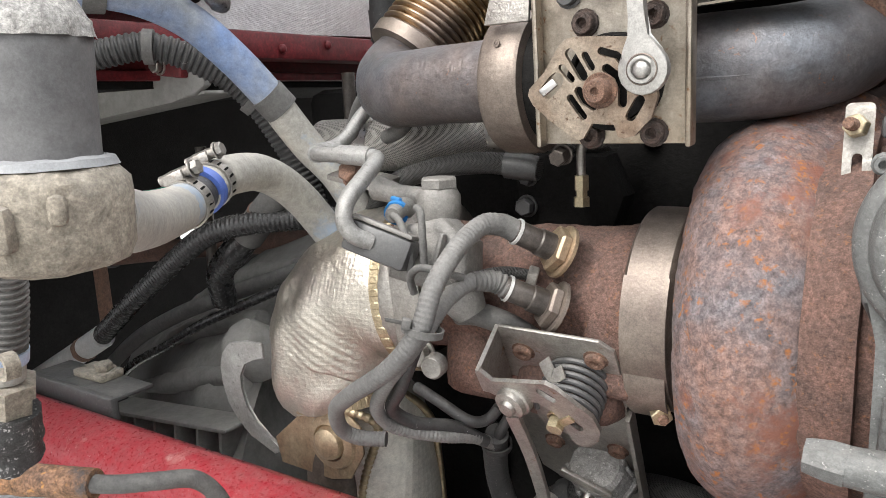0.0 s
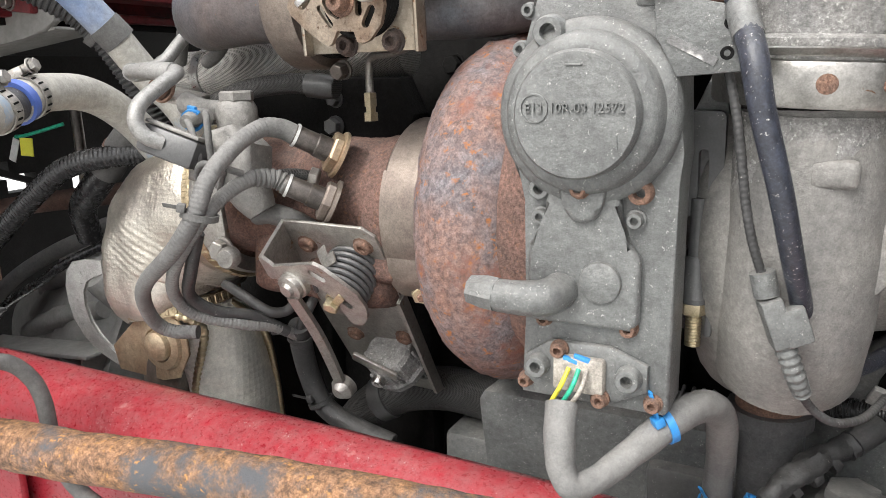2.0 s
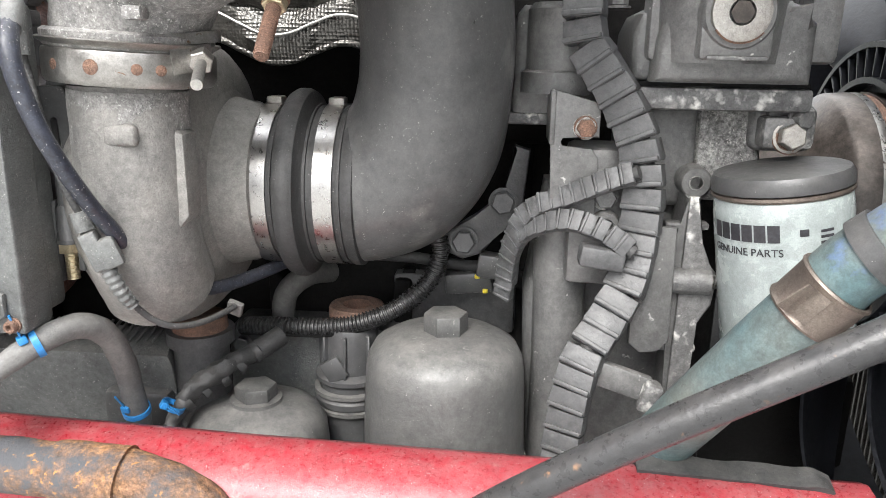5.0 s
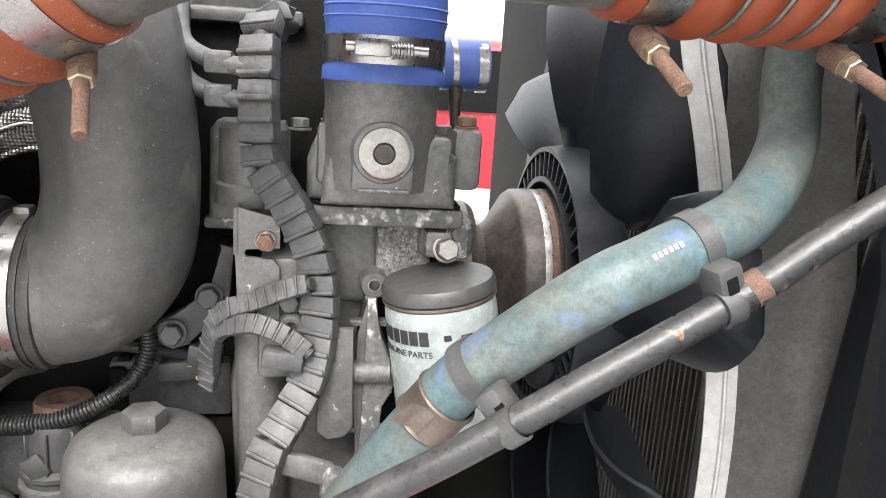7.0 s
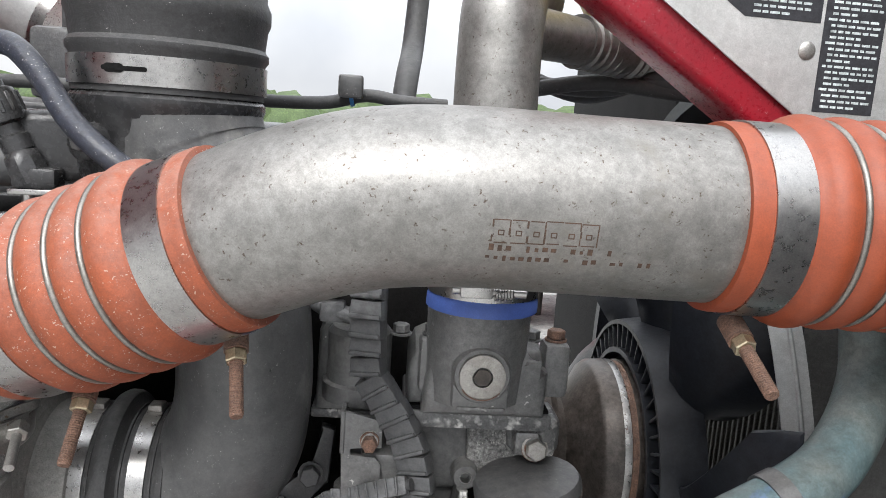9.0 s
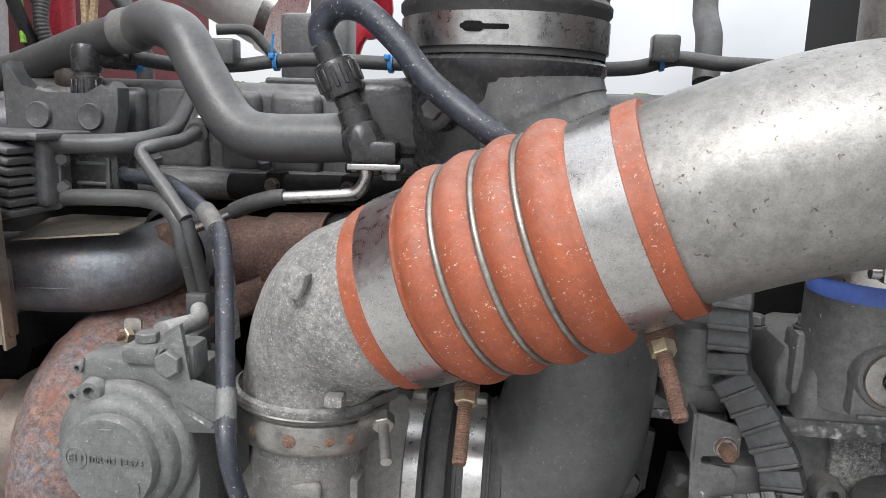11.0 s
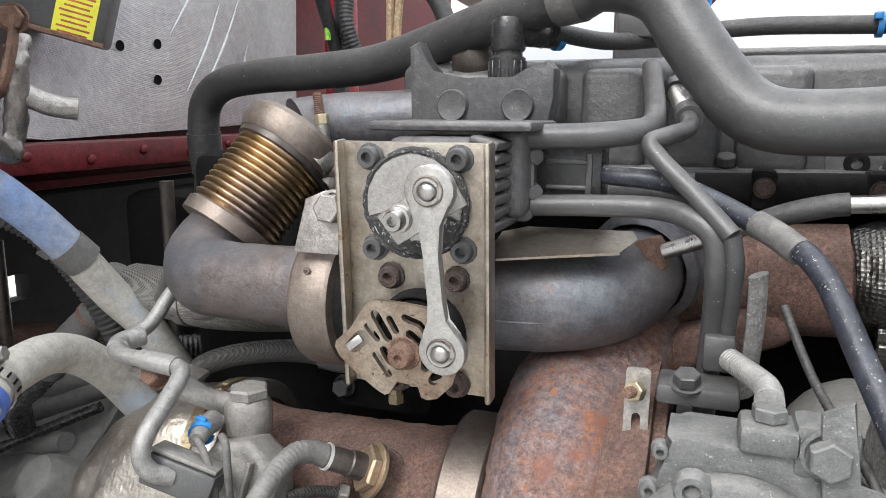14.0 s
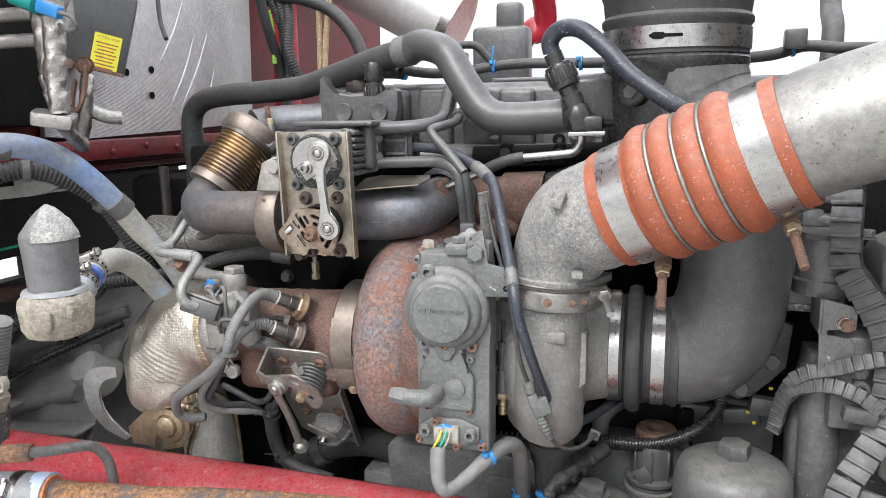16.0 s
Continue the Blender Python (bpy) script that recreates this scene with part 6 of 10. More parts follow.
# ---- air inlet ----
inlet = thing("inlet_coupling", (0.21, 0.519, 1.335), "black rubber inlet coupling between two bright clamps", "hose")
xr = Matrix.Translation((0.0035, 0.519, 1.4075)) @ ring_x
part("rubber", add_lathe(B(), [(0.158, 0.061), (0.160, 0.0655), (0.172, 0.0660), (0.177, 0.0640), (0.203, 0.0640), (0.205, 0.067), (0.2065, 0.0745), (0.211, 0.0770), (0.217, 0.0770), (0.2215, 0.0745), (0.223, 0.067), (0.226, 0.0640), (0.255, 0.0640), (0.258, 0.0662), (0.264, 0.0662), (0.266, 0.061)], xr, 64), RUBBER, inlet)
for x in (0.1665, 0.2005, 0.2265, 0.2525):
    part("rib", add_lathe(B(), [(x, 0.0630), (x + 0.0006, 0.0655), (x + 0.0022, 0.0655), (x + 0.0028, 0.0630)], xr, 56), RUBBER, inlet)
for x in (0.184, 0.2345):
    c = thing("inlet_clamp", (x, 0.512, 1.34), "bright stainless ear clamp round the inlet coupling", "hose clamp", "inlet clamps")
    part("band", add_lathe(B(), [(x, 0.0642), (x, 0.0657), (x + 0.0145, 0.0657), (x + 0.0145, 0.0642)], xr, 64), STAINLESS, c)
    part("ear", add_box(B(), (0.013, 0.016, 0.007), pose(x + 0.0105, 0.518, 1.4745), 0.002), BRACKET, c)

duct = thing("intake_duct", (0.31, 0.52, 1.34), "large dusty black plastic intake elbow", "air duct")
bm = add_tube(B(), [(0.252, 0.519, 1.4075), (0.270, 0.518, 1.4085), (0.294, 0.516, 1.420), (0.315, 0.512, 1.448), (0.324, 0.509, 1.490), (0.324, 0.508, 1.540), (0.313, 0.512, 1.60), (0.288, 0.522, 1.66), (0.264, 0.530, 1.70), (0.252, 0.532, 1.74)], [0.0625, 0.0630, 0.0640, 0.0625, 0.0595, 0.0590, 0.0615, 0.069, 0.074, 0.0745], 48, 8)
part("elbow", bm, BLACKPL, duct)
part("top_body", add_lathe(B(), [(1.640, 0.060), (1.66, 0.068), (1.69, 0.0735), (1.735, 0.0765), (1.742, 0.0805), (1.748, 0.0805), (1.752, 0.077), (1.80, 0.077)], pose(0.250, 0.534, 0), 56), GLOSSBLK, duct)
part("side_arm", add_box(B(), (0.085, 0.055, 0.062), pose(0.166, 0.525, 1.704, 0, -4, 8), 0.010, 3), GLOSSBLK, duct)
part("sensor_port", add_lathe(B(), [(0, 0.016), (0.014, 0.015), (0.016, 0.012), (0.016, 0)], AIM((0.212, 0.47, 1.712), (-0.35, -0.9, 0)), 24), GLOSSBLK, duct)
bolt(duct, (0.207, 0.457, 1.712), (-0.35, -0.9, 0), 0.008, 0.006, BLACKPL, "nut", "sensor_nut")
for x, z in ((0.222, 1.690), (0.231, 1.692), (0.224, 1.682), (0.235, 1.683)):
    part("date_ring", add_lathe(B(), [(0, 0.0042), (0.0016, 0.0040), (0.0016, 0.0026), (0.0004, 0.0024)], AIM((x + 0.008, 0.467, z), (-0.25, -0.95, 0)), 16), BLACKPL, duct)
ih = thing("intake_hose", (0.25, 0.534, 1.755), "ribbed black rubber intake hose", "hose")
part("hose_wall", add_lathe(B(), [(1.752, 0.0790), (1.782, 0.0792), (1.786, 0.0822), (1.791, 0.0822), (1.795, 0.079), (1.812, 0.081), (1.818, 0.0835), (1.828, 0.0835), (1.836, 0.080), (1.862, 0.080), (1.874, 0.085), (1.90, 0.085), (1.912, 0.08), (2.05, 0.08)], pose(0.25, 0.534, 0), 56), RUBBER, ih)
ic = thing("intake_clamp", (0.25, 0.534, 1.755), "wide stainless clamp with a keyhole slot", "hose clamp")
part("band", add_lathe(B(), [(1.757, 0.0793), (1.757, 0.0810), (1.780, 0.0812), (1.780, 0.0793)], pose(0.25, 0.534, 0), 56), STAINLESS, ic)
part("slot", add_plate(B(), rounded(0.034, 0.0036, 0.0017), 0.0006, FACE(0.240, 0.4530, 1.769, 0)), HOLE, ic)
part("slot_eye", add_plate(B(), rounded(0.015, 0.007, 0.0034), 0.0006, FACE(0.232, 0.4534, 1.769, 0)), HOLE, ic)

# ---- exhaust gas valve ----
valve = thing("exhaust_gas_valve", (-0.148, 0.43, 1.52), "exhaust gas valve with stained plate and link arm", "valve")
plateM = FACE(-0.148, 0.4095, 1.602)
moved(valve, 0.0035, 0.0085, -0.002, 3.4)
part("plate", add_plate(B(), [(-0.0435, -0.0715), (0.0435, -0.0715), (0.0435, 0.0755), (-0.0435, 0.0755)], 0.004, plateM, 0.0012), PLATESTEEL, valve)
for s in (-1, 1):
    part("plate_flange", add_box(B(), (0.0035, 0.012, 0.149), pose(-0.148 + s * 0.0445, 0.4035, 1.604), 0.0015), PLATESTEEL, valve)
actc = FACE(-0.1460, 0.4055, 1.6435)
part("actuator_face", lumpy(add_lathe(B(), [(0, 0.0296), (0.005, 0.0292), (0.0068, 0.0280), (0.0072, 0.0)], actc, 40), 0.0006, 0.006), LINKSTEEL, valve)
part("seal_ring", lumpy(lumpy(add_lathe(B(), dense([(0.003, 0.0318), (0.0065, 0.0312), (0.0072, 0.0295), (0.0060, 0.0285)], 0.0015), actc, 90), 0.0010, 0.003), 0.0008, 0.008), CRUST, valve, "crumbling black seal")
part("seal_crust", lumpy(lumpy(add_lathe(B(), dense([(0.0055, 0.0300), (0.0078, 0.0270), (0.0080, 0.0215), (0.0060, 0.0190)], 0.0015), actc, 60, (195, 345)), 0.0012, 0.003), 0.0008, 0.008), CRUST, valve, "crumbling black seal")
part("crank", add_plate(B(), [(-0.0165, 0.0005), (-0.0045, -0.0150), (0.034, 0.0085), (0.024, 0.026)], 0.005, FACE(-0.1435, 0.3850, 1.6395), 0.001), LINKSTEEL, valve)
armo = []
for cx, cz, r, a0, a1 in ((-0.1225, 1.6580, 0.0135, -48, 228), (-0.1172, 1.5735, 0.0130, 132, 408)):
    armo += [(cx + r * math.cos(radians(a0 + (a1 - a0) * k / 14)), cz + r * math.sin(radians(a0 + (a1 - a0) * k / 14))) for k in range(15)]
    armo += [(-0.1270, 1.640), (-0.1262, 1.625), (-0.1242, 1.600), (-0.1245, 1.590)] if cz > 1.6 else [(-0.1155, 1.590), (-0.1160, 1.600), (-0.1180, 1.625), (-0.1180, 1.641)]
arm = part("link_arm", add_plate(B(), armo, 0.0065, FACE(0, 0.3685, 0), 0.0012), LINKSTEEL, valve)
for x, z in ((-0.1225, 1.6580), (-0.1172, 1.5735)):
    part("bushing", add_lathe(B(), [(0, 0.0080), (0.0008, 0.0080), (0.0010, 0.0074), (-0.0006, 0.0070), (-0.0006, 0)], FACE(x, 0.3618, z), 28), BANDSTEEL, arm)
    bolt(arm, (x, 0.3625, z), (0, -1, 0), 0.0048, 0.0045, LINKSTEEL, "dome", "pin")
    part("clip_ring", add_lathe(B(), [(0.0006, 0.0054), (0.0010, 0.0068), (0.0020, 0.0068), (0.0022, 0.0054)], FACE(x, 0.3615, z), 24, (30, 330)), LINKSTEEL, arm)
bolt(valve, (-0.1465, 0.3805, 1.6395), (0, -1, 0), 0.0078, 0.002, LINKSTEEL, "washer", "washer")
bolt(valve, (-0.1465, 0.3790, 1.6395), (0, -1, 0), 0.0058, 0.009, STAINLESS, "torx", "shaft_nut", "bright shaft nut")
gearM = FACE(-0.1462, 0.3835, 1.5630) @ Matrix.Diagonal((1.13, 1.10, 1, 1))
slots = [slot_loop([(-0.0275, 0.0010), (-0.0225, 0.0062)], 0.0079), slot_loop([(-0.0195, 0.0122), (-0.0145, 0.0062)], 0.0036), slot_loop([(-0.0150, 0.0190), (-0.0085, 0.0075)], 0.0051),
         slot_loop([(-0.0072, 0.0175), (-0.0040, 0.0115)], 0.0036), slot_loop([(-0.0155, -0.0030), (-0.0088, -0.0125)], 0.0038), slot_loop([(-0.0110, 0.0003), (-0.0085, -0.0045), (-0.0035, -0.0075)], 0.0044),
         slot_loop([(0.0035, 0.0105), (0.0085, 0.0065), (0.0112, 0.0000), (0.0110, -0.0065)], 0.0046), slot_loop([(0.0010, 0.0190), (0.0085, 0.0165), (0.0145, 0.0095)], 0.0038), slot_loop([(0.0150, -0.0130), (0.0195, -0.0055)], 0.0051)]
lev = part("slotted_lever", add_holed(B(), [(-0.0385, -0.0010), (-0.0375, 0.0025), (-0.029, 0.0105), (-0.0205, 0.0235), (-0.0165, 0.0262), (-0.012, 0.0268), (0.0, 0.0262), (0.013, 0.0250), (0.021, 0.0222), (0.0265, 0.012), (0.0280, -0.004), (0.025, -0.014), (0.017, -0.0225), (0.0115, -0.0240), (0.0085, -0.0230), (0.0068, -0.0172), (-0.0045, -0.0162), (-0.0090, -0.0235), (-0.0115, -0.0245), (-0.0150, -0.0228), (-0.026, -0.015), (-0.036, -0.006)], slots, 0.0035, gearM), LEVERBRASS, valve)
part("hub", add_lathe(B(), [(0, 0.0090), (0.0010, 0.0085), (0.0010, 0.0066), (0.008, 0.0058), (0.009, 0.005), (0.009, 0.0022), (0.0065, 0.0018), (0.0065, 0)], gearM @ pose(0, 0, 0.0034), 24), RUSTBOLT, lev, "copper-brown hub")
part("tab", add_box(B(), (0.0095, 0.0045, 0.0030), gearM @ pose(-0.0270, 0.0025, 0.0038, 0, 20, 40), 0.001), STAINLESS, lev)
for k in range(4):
    part("return_spring", add_lathe(B(), [(0.0016 * math.cos(a), 0.0255 + 0.0016 * math.sin(a)) for a in [2 * math.pi * q / 8 for q in range(9)]], FACE(-0.1450, 0.4055 - 0.0034 * k, 1.5665), 44), ENGINEDARK, valve, "dark spring coil")
part("spring_drum", add_lathe(B(), [(0, 0.0225), (0.012, 0.0225), (0.012, 0)], FACE(-0.1450, 0.4065, 1.5665), 32), ENGINEDARK, valve)
for x, z, r, mat in ((-0.1740, 1.6690, 0.0064, LINEPAINT), (-0.1205, 1.6690, 0.0064, LINEPAINT), (-0.1730, 1.6165, 0.0064, LINEPAINT), (-0.1190, 1.6180, 0.0064, LINEPAINT), (-0.1635, 1.6000, 0.0066, DARKRUST), (-0.1230, 1.6010, 0.0062, DARKRUST), (-0.1240, 1.5370, 0.0066, DARKRUST), (-0.1610, 1.5360, 0.0066, DARKRUST)):
    bolt(valve, (x, 0.4060, z), (0, -1, 0), r, 0.0075, mat, "torx")
    bolt(valve, (x, 0.4058, z), (0, -1, 0), r * 1.12, 0.0020, mat, "washer", "bolt_flange")
part("rear_plate", add_box(B(), (0.082, 0.006, 0.06), pose(-0.147, 0.416, 1.565), 0.002), BANDSTEEL, valve)
bm = add_tube(B(), [(-0.22, 0.462, 1.5685), (-0.17, 0.468, 1.5685), (-0.118, 0.476, 1.5685), (-0.082, 0.481, 1.569), (-0.055, 0.492, 1.572), (-0.038, 0.515, 1.577), (-0.034, 0.55, 1.58)], [0.030, 0.032, 0.0335, 0.0335, 0.0325, 0.031, 0.030], 36, 8)
part("valve_body", lumpy(bm, 0.0006, 0.02), EGRIRON, valve)
part("weld_seam", add_tube(B(), [(-0.118, 0.4428, 1.5640), (-0.090, 0.4465, 1.5640), (-0.064, 0.455, 1.5660), (-0.045, 0.472, 1.570)], 0.0011, 6, 6), EGRIRON, valve)
part("outlet_flange", add_lathe(B(), [(0, 0.034), (0.004, 0.040), (0.009, 0.040), (0.010, 0.034), (0.016, 0.034), (0.018, 0.041), (0.024, 0.041), (0.025, 0)], AIM((-0.036, 0.53, 1.579), (0.25, 0.95, 0.1)), 36), EGRIRON, valve)
part("port_boss", lumpy(add_box(B(), (0.020, 0.024, 0.022), pose(-0.033, 0.503, 1.592, 20, 20, 0), 0.004), 0.001, 0.01), RUST, valve)
bolt(valve, (-0.036, 0.506, 1.594), (0.85, -0.25, 0.35), 0.0125, 0.020, RUSTBOLT, "nut", "union_nut", "copper-brown union nut")
fins = moved(thing("valve_motor", (-0.125, 0.45, 1.62), "grey finned valve motor with black connector", "motor"), -0.014, 0.010, -0.001)
part("motor_body", add_box(B(), (0.062, 0.06, 0.058), pose(-0.128, 0.446, 1.648), 0.008, 3), ENGINE, fins)
part("motor_lid", add_box(B(), (0.102, 0.070, 0.006), pose(-0.122, 0.460, 1.6830, 0, 0, 0), 0.0025), ENGINE, fins)
for k in range(7):
    part("fin", add_box(B(), (0.018, 0.054, 0.0056), pose(-0.0965, 0.442, 1.627 + 0.0078 * k, 0, 14, 0), 0.0020, 2), ENGINE, fins)
part("side_cover", add_box(B(), (0.022, 0.045, 0.056), pose(-0.090, 0.468, 1.655), 0.007, 3), ENGINE, fins)
for z in (1.675, 1.659, 1.647, 1.633):
    part("pipe_boss", add_tube(B(), [(-0.105, 0.462, z), (-0.090, 0.466, z), (-0.082, 0.468, z)], [0.0075, 0.0085, 0.0080], 16, 3), ENGINE, fins)
for z in (1.6645, 1.642):
    bolt(fins, (-0.079, 0.463, z), (0.6, -0.8, 0), 0.0052, 0.006, ENGINE, "hex")
part("flange", add_plate(B(), rounded(0.016, 0.060, 0.006), 0.004, FACE(-0.085, 0.463, 1.654), 0.001), ENGINE, fins)
part("connector", add_box(B(), (0.044, 0.030, 0.036), pose(-0.060, 0.490, 1.653, 0, 0, 0), 0.003), GLOSSBLK, fins, "black plug connector")
for z in (1.645, 1.661):
    part("connector_ridge", add_box(B(), (0.026, 0.004, 0.003), pose(-0.060, 0.4745, z), 0.001), BLACKPL, fins)
part("connector_tab", add_box(B(), (0.004, 0.005, 0.026), pose(-0.046, 0.475, 1.653), 0.001), BLACKPL, fins)
hs = thing("heat_shield", (-0.07, 0.46, 1.60), "thin bent steel heat shield over the valve body", "heat shield")
part("sheet", lumpy(add_plate(B(), [(-0.045, -0.028), (0.034, -0.010), (0.042, 0.012), (0.038, 0.026), (-0.03, 0.030), (-0.045, 0.02)], 0.0014, pose(-0.070, 0.466, 1.6095, 12, -2, 0)), 0.001, 0.02), PLATESTEEL, hs)

vc = moved(thing("valve_band_clamp", (-0.232, 0.46, 1.50), "heat-browned band clamp with a bolted bracket tab", "band clamp", "band clamps"), 0.006, 0.004, -0.003)
part("band", add_lathe(B(), [(0, 0.036), (0.002, 0.0465), (0.005, 0.048), (0.027, 0.048), (0.030, 0.0465), (0.032, 0.036)], Matrix.Translation((-0.247, 0.462, 1.5685)) @ ring_x, 52), BANDSTEEL, vc)
part("inner_ring", add_lathe(B(), [(0, 0.030), (0.0, 0.040), (0.012, 0.040), (0.012, 0.030)], Matrix.Translation((-0.216, 0.462, 1.5685)) @ ring_x, 44), ENGINEDARK, vc)
part("tab", add_plate(B(), [(-0.015, -0.014), (0.017, -0.014), (0.017, 0.022), (0.006, 0.026), (-0.008, 0.020)], 0.003, FACE(-0.226, 0.424, 1.619, 0, -8), 0.001), BRACKET, vc)
bolt(vc, (-0.213, 0.424, 1.634), (0, -1, 0.1), 0.0095, 0.012, BRACKET, "hex", "tab_bolt")
for x in (-0.234, -0.222):
    bolt(vc, (x, 0.4215, 1.611), (0, -1, 0), 0.0026, 0.0012, RUSTBOLT, "dome", "spot_weld")
bolt(vc, (-0.205, 0.462, 1.520), (0, -1, -0.2), 0.0062, 0.012, PULLEY, "hex", "clamp_bolt")
for z in (1.594, 1.579, 1.558):
    bolt(vc, (-0.232, 0.4165 + abs(z - 1.5685) * 0.12, z), (0, -1, 0), 0.0026, 0.0008, BANDSTEEL, "washer", "punch_mark")

ep = thing("exhaust_gas_pipe", (-0.33, 0.49, 1.54), "burnt steel elbow pipe below the bellows", "exhaust pipe")
part("elbow", lumpy(add_tube(B(), [(-0.238, 0.462, 1.5685), (-0.285, 0.466, 1.568), (-0.325, 0.472, 1.5665), (-0.350, 0.482, 1.567), (-0.363, 0.497, 1.575), (-0.365, 0.511, 1.584), (-0.360, 0.524, 1.595)], [0.0285, 0.0285, 0.0288, 0.0298, 0.030, 0.0295, 0.029], 32, 8), 0.0008, 0.015), EGRIRON, ep)
belA, belB = V(-0.361, 0.522, 1.592), V(-0.330, 0.571, 1.656)
bel = thing("exhaust_bellows", (-0.34, 0.55, 1.60), "gold-tinted corrugated steel exhaust bellows", "bellows")
bd = belB - belA
prof = [(0, 0.029), (0.0, 0.0385), (0.010, 0.0392), (0.012, 0.037)]
nb = 11
for k in range(nb):
    z0 = 0.013 + (bd.length - 0.022) * k / nb
    w = (bd.length - 0.022) / nb
    for j in range(6):
        f = j / 6
        prof.append((z0 + w * f, 0.0366 + 0.0036 * math.sin(math.pi * f) ** 0.9))
prof += [(bd.length - 0.008, 0.036), (bd.length, 0.038), (bd.length + 0.01, 0.038), (bd.length + 0.01, 0)]
part("corrugation", add_lathe(B(), prof, AIM(belA, bd), 52), BELLOWS, bel, angle=60)
part("base_collar", add_lathe(B(), [(-0.003, 0.029), (-0.002, 0.0400), (0.009, 0.0408), (0.011, 0.0385)], AIM(belA, bd), 48), BANDSTEEL, bel, "plain rolled end collar")
bc = thing("bellows_clamp", belB - V(0, 0, 0.03), "steel clamp with stud on top of the bellows", "band clamp", "band clamps")
mB = AIM(belB, bd)
part("band", add_lathe(B(), [(-0.006, 0.039), (-0.005, 0.0435), (0.001, 0.0470), (0.015, 0.0470), (0.020, 0.0430), (0.020, 0.030)], mB, 48), BANDSTEEL, bc)
part("band_lap", add_lathe(B(), [(-0.002, 0.0465), (0.0, 0.0490), (0.016, 0.0490), (0.018, 0.0460)], mB, 16, (-70, 40)), BRACKET, bc)
part("inner_collar", add_lathe(B(), [(-0.012, 0.036), (-0.010, 0.0425), (-0.005, 0.0430)], mB, 44), PULLEY, bc, "heat-darkened inner collar")
for dz, dy in ((0.0, 0.0), (-0.020, 0.016)):
    part("lug_loop", add_ribbon(B(), [(-0.310, 0.556 + dy, 1.672 + dz), (-0.298, 0.553 + dy, 1.665 + dz), (-0.287, 0.555 + dy, 1.655 + dz), (-0.284, 0.562 + dy, 1.646 + dz), (-0.291, 0.569 + dy, 1.646 + dz), (-0.302, 0.568 + dy, 1.654 + dz)], (0.35, 0.7, 0.55), 0.016, 0.0022), BRACKET, bc)
part("stud_sleeve", add_tube(B(), [(-0.2955, 0.573, 1.655), (-0.2972, 0.573, 1.680)], 0.0062, 14, 2), BRACKET, bc)
bolt(bc, (-0.2973, 0.573, 1.6795), (-0.10, 0, 1), 0.0066, 0.0085, BRASS, "nut", "clamp_nut", "brass clamp nut")
bolt(bc, (-0.2980, 0.573, 1.684), (-0.15, 0, 1), 0.0042, 0.022, RUSTBOLT, "stud", "clamp_stud")
bolt(bc, (-0.289, 0.570, 1.641), (0.9, -0.3, 0.3), 0.0048, 0.014, BRACKET, "dome", "trunnion_pin")
single("crossover_pipe", add_tube(B(), [(-0.325, 0.582, 1.672), (-0.30, 0.605, 1.680), (-0.25, 0.622, 1.684), (-0.19, 0.635, 1.690), (-0.14, 0.640, 1.700)], [0.030, 0.026, 0.0245, 0.0245, 0.026], 28, 6), EGRIRON, "dark steel crossover pipe on top of the engine", "exhaust pipe")
hsl = simple_hose("braided_heat_sleeve", [(-0.52, 0.585, 1.52), (-0.43, 0.572, 1.517), (-0.36, 0.566, 1.523), (-0.29, 0.564, 1.53), (-0.20, 0.57, 1.535)], [0.022, 0.026, 0.027, 0.026, 0.024], MESH, "pipe in a woven steel heat sleeve", "pipe", n=6, seg=28)
part("end_band", add_tube(B(), [(-0.446, 0.5735, 1.5172), (-0.434, 0.5722, 1.5170)], 0.0272, 28, 2), STAINLESS, hsl, "plain steel end band")
part("end_band", add_tube(B(), [(-0.300, 0.5642, 1.5290), (-0.288, 0.5640, 1.5302)], 0.0274, 28, 2), STAINLESS, hsl, "plain steel end band")
bh1 = simple_hose("braided_hose", [(-0.40, 0.50, 1.45), (-0.37, 0.49, 1.484), (-0.33, 0.492, 1.501), (-0.28, 0.50, 1.507), (-0.235, 0.505, 1.502)], 0.0088, BRAID, "black braided hose with a grey fitting", n=8)
part("end_fitting", add_tube(B(), [(-0.262, 0.5015, 1.5055), (-0.248, 0.5035, 1.504), (-0.236, 0.505, 1.5022)], [0.0104, 0.0108, 0.0092], 18, 3), LINEPAINT, bh1, "grey crimped end fitting")
fl = thing("engine_bracket", (-0.21, 0.51, 1.45), "dark cast bracket bolted under the exhaust valve", "bracket")
part("casting", add_plate(B(), [(-0.045, -0.030), (0.035, -0.030), (0.045, 0.0), (0.03, 0.032), (-0.03, 0.034), (-0.05, 0.010)], 0.03, FACE(-0.225, 0.570, 1.478), 0.006), ENGINEDARK, fl)
bolt(fl, (-0.262, 0.538, 1.468), (0, -1, 0), 0.0075, 0.010, LINEPAINT, "hex")
bolt(fl, (-0.260, 0.538, 1.492), (0, -1, 0), 0.0062, 0.009, LINEPAINT, "hex")
bf = moved(thing("brass_fitting", (-0.197, 0.497, 1.465), "small brass fitting with a thin bent line", "fitting"), -0.004, 0.007, 0.003)
part("nut", add_lathe(B(), [(1.472, 0.0), (1.472, 0.0062), (1.479, 0.0062), (1.479, 0.0045), (1.484, 0.0045), (1.484, 0.0056), (1.495, 0.0056), (1.496, 0)], pose(-0.197, 0.497, 0), 6), BRASS, bf)
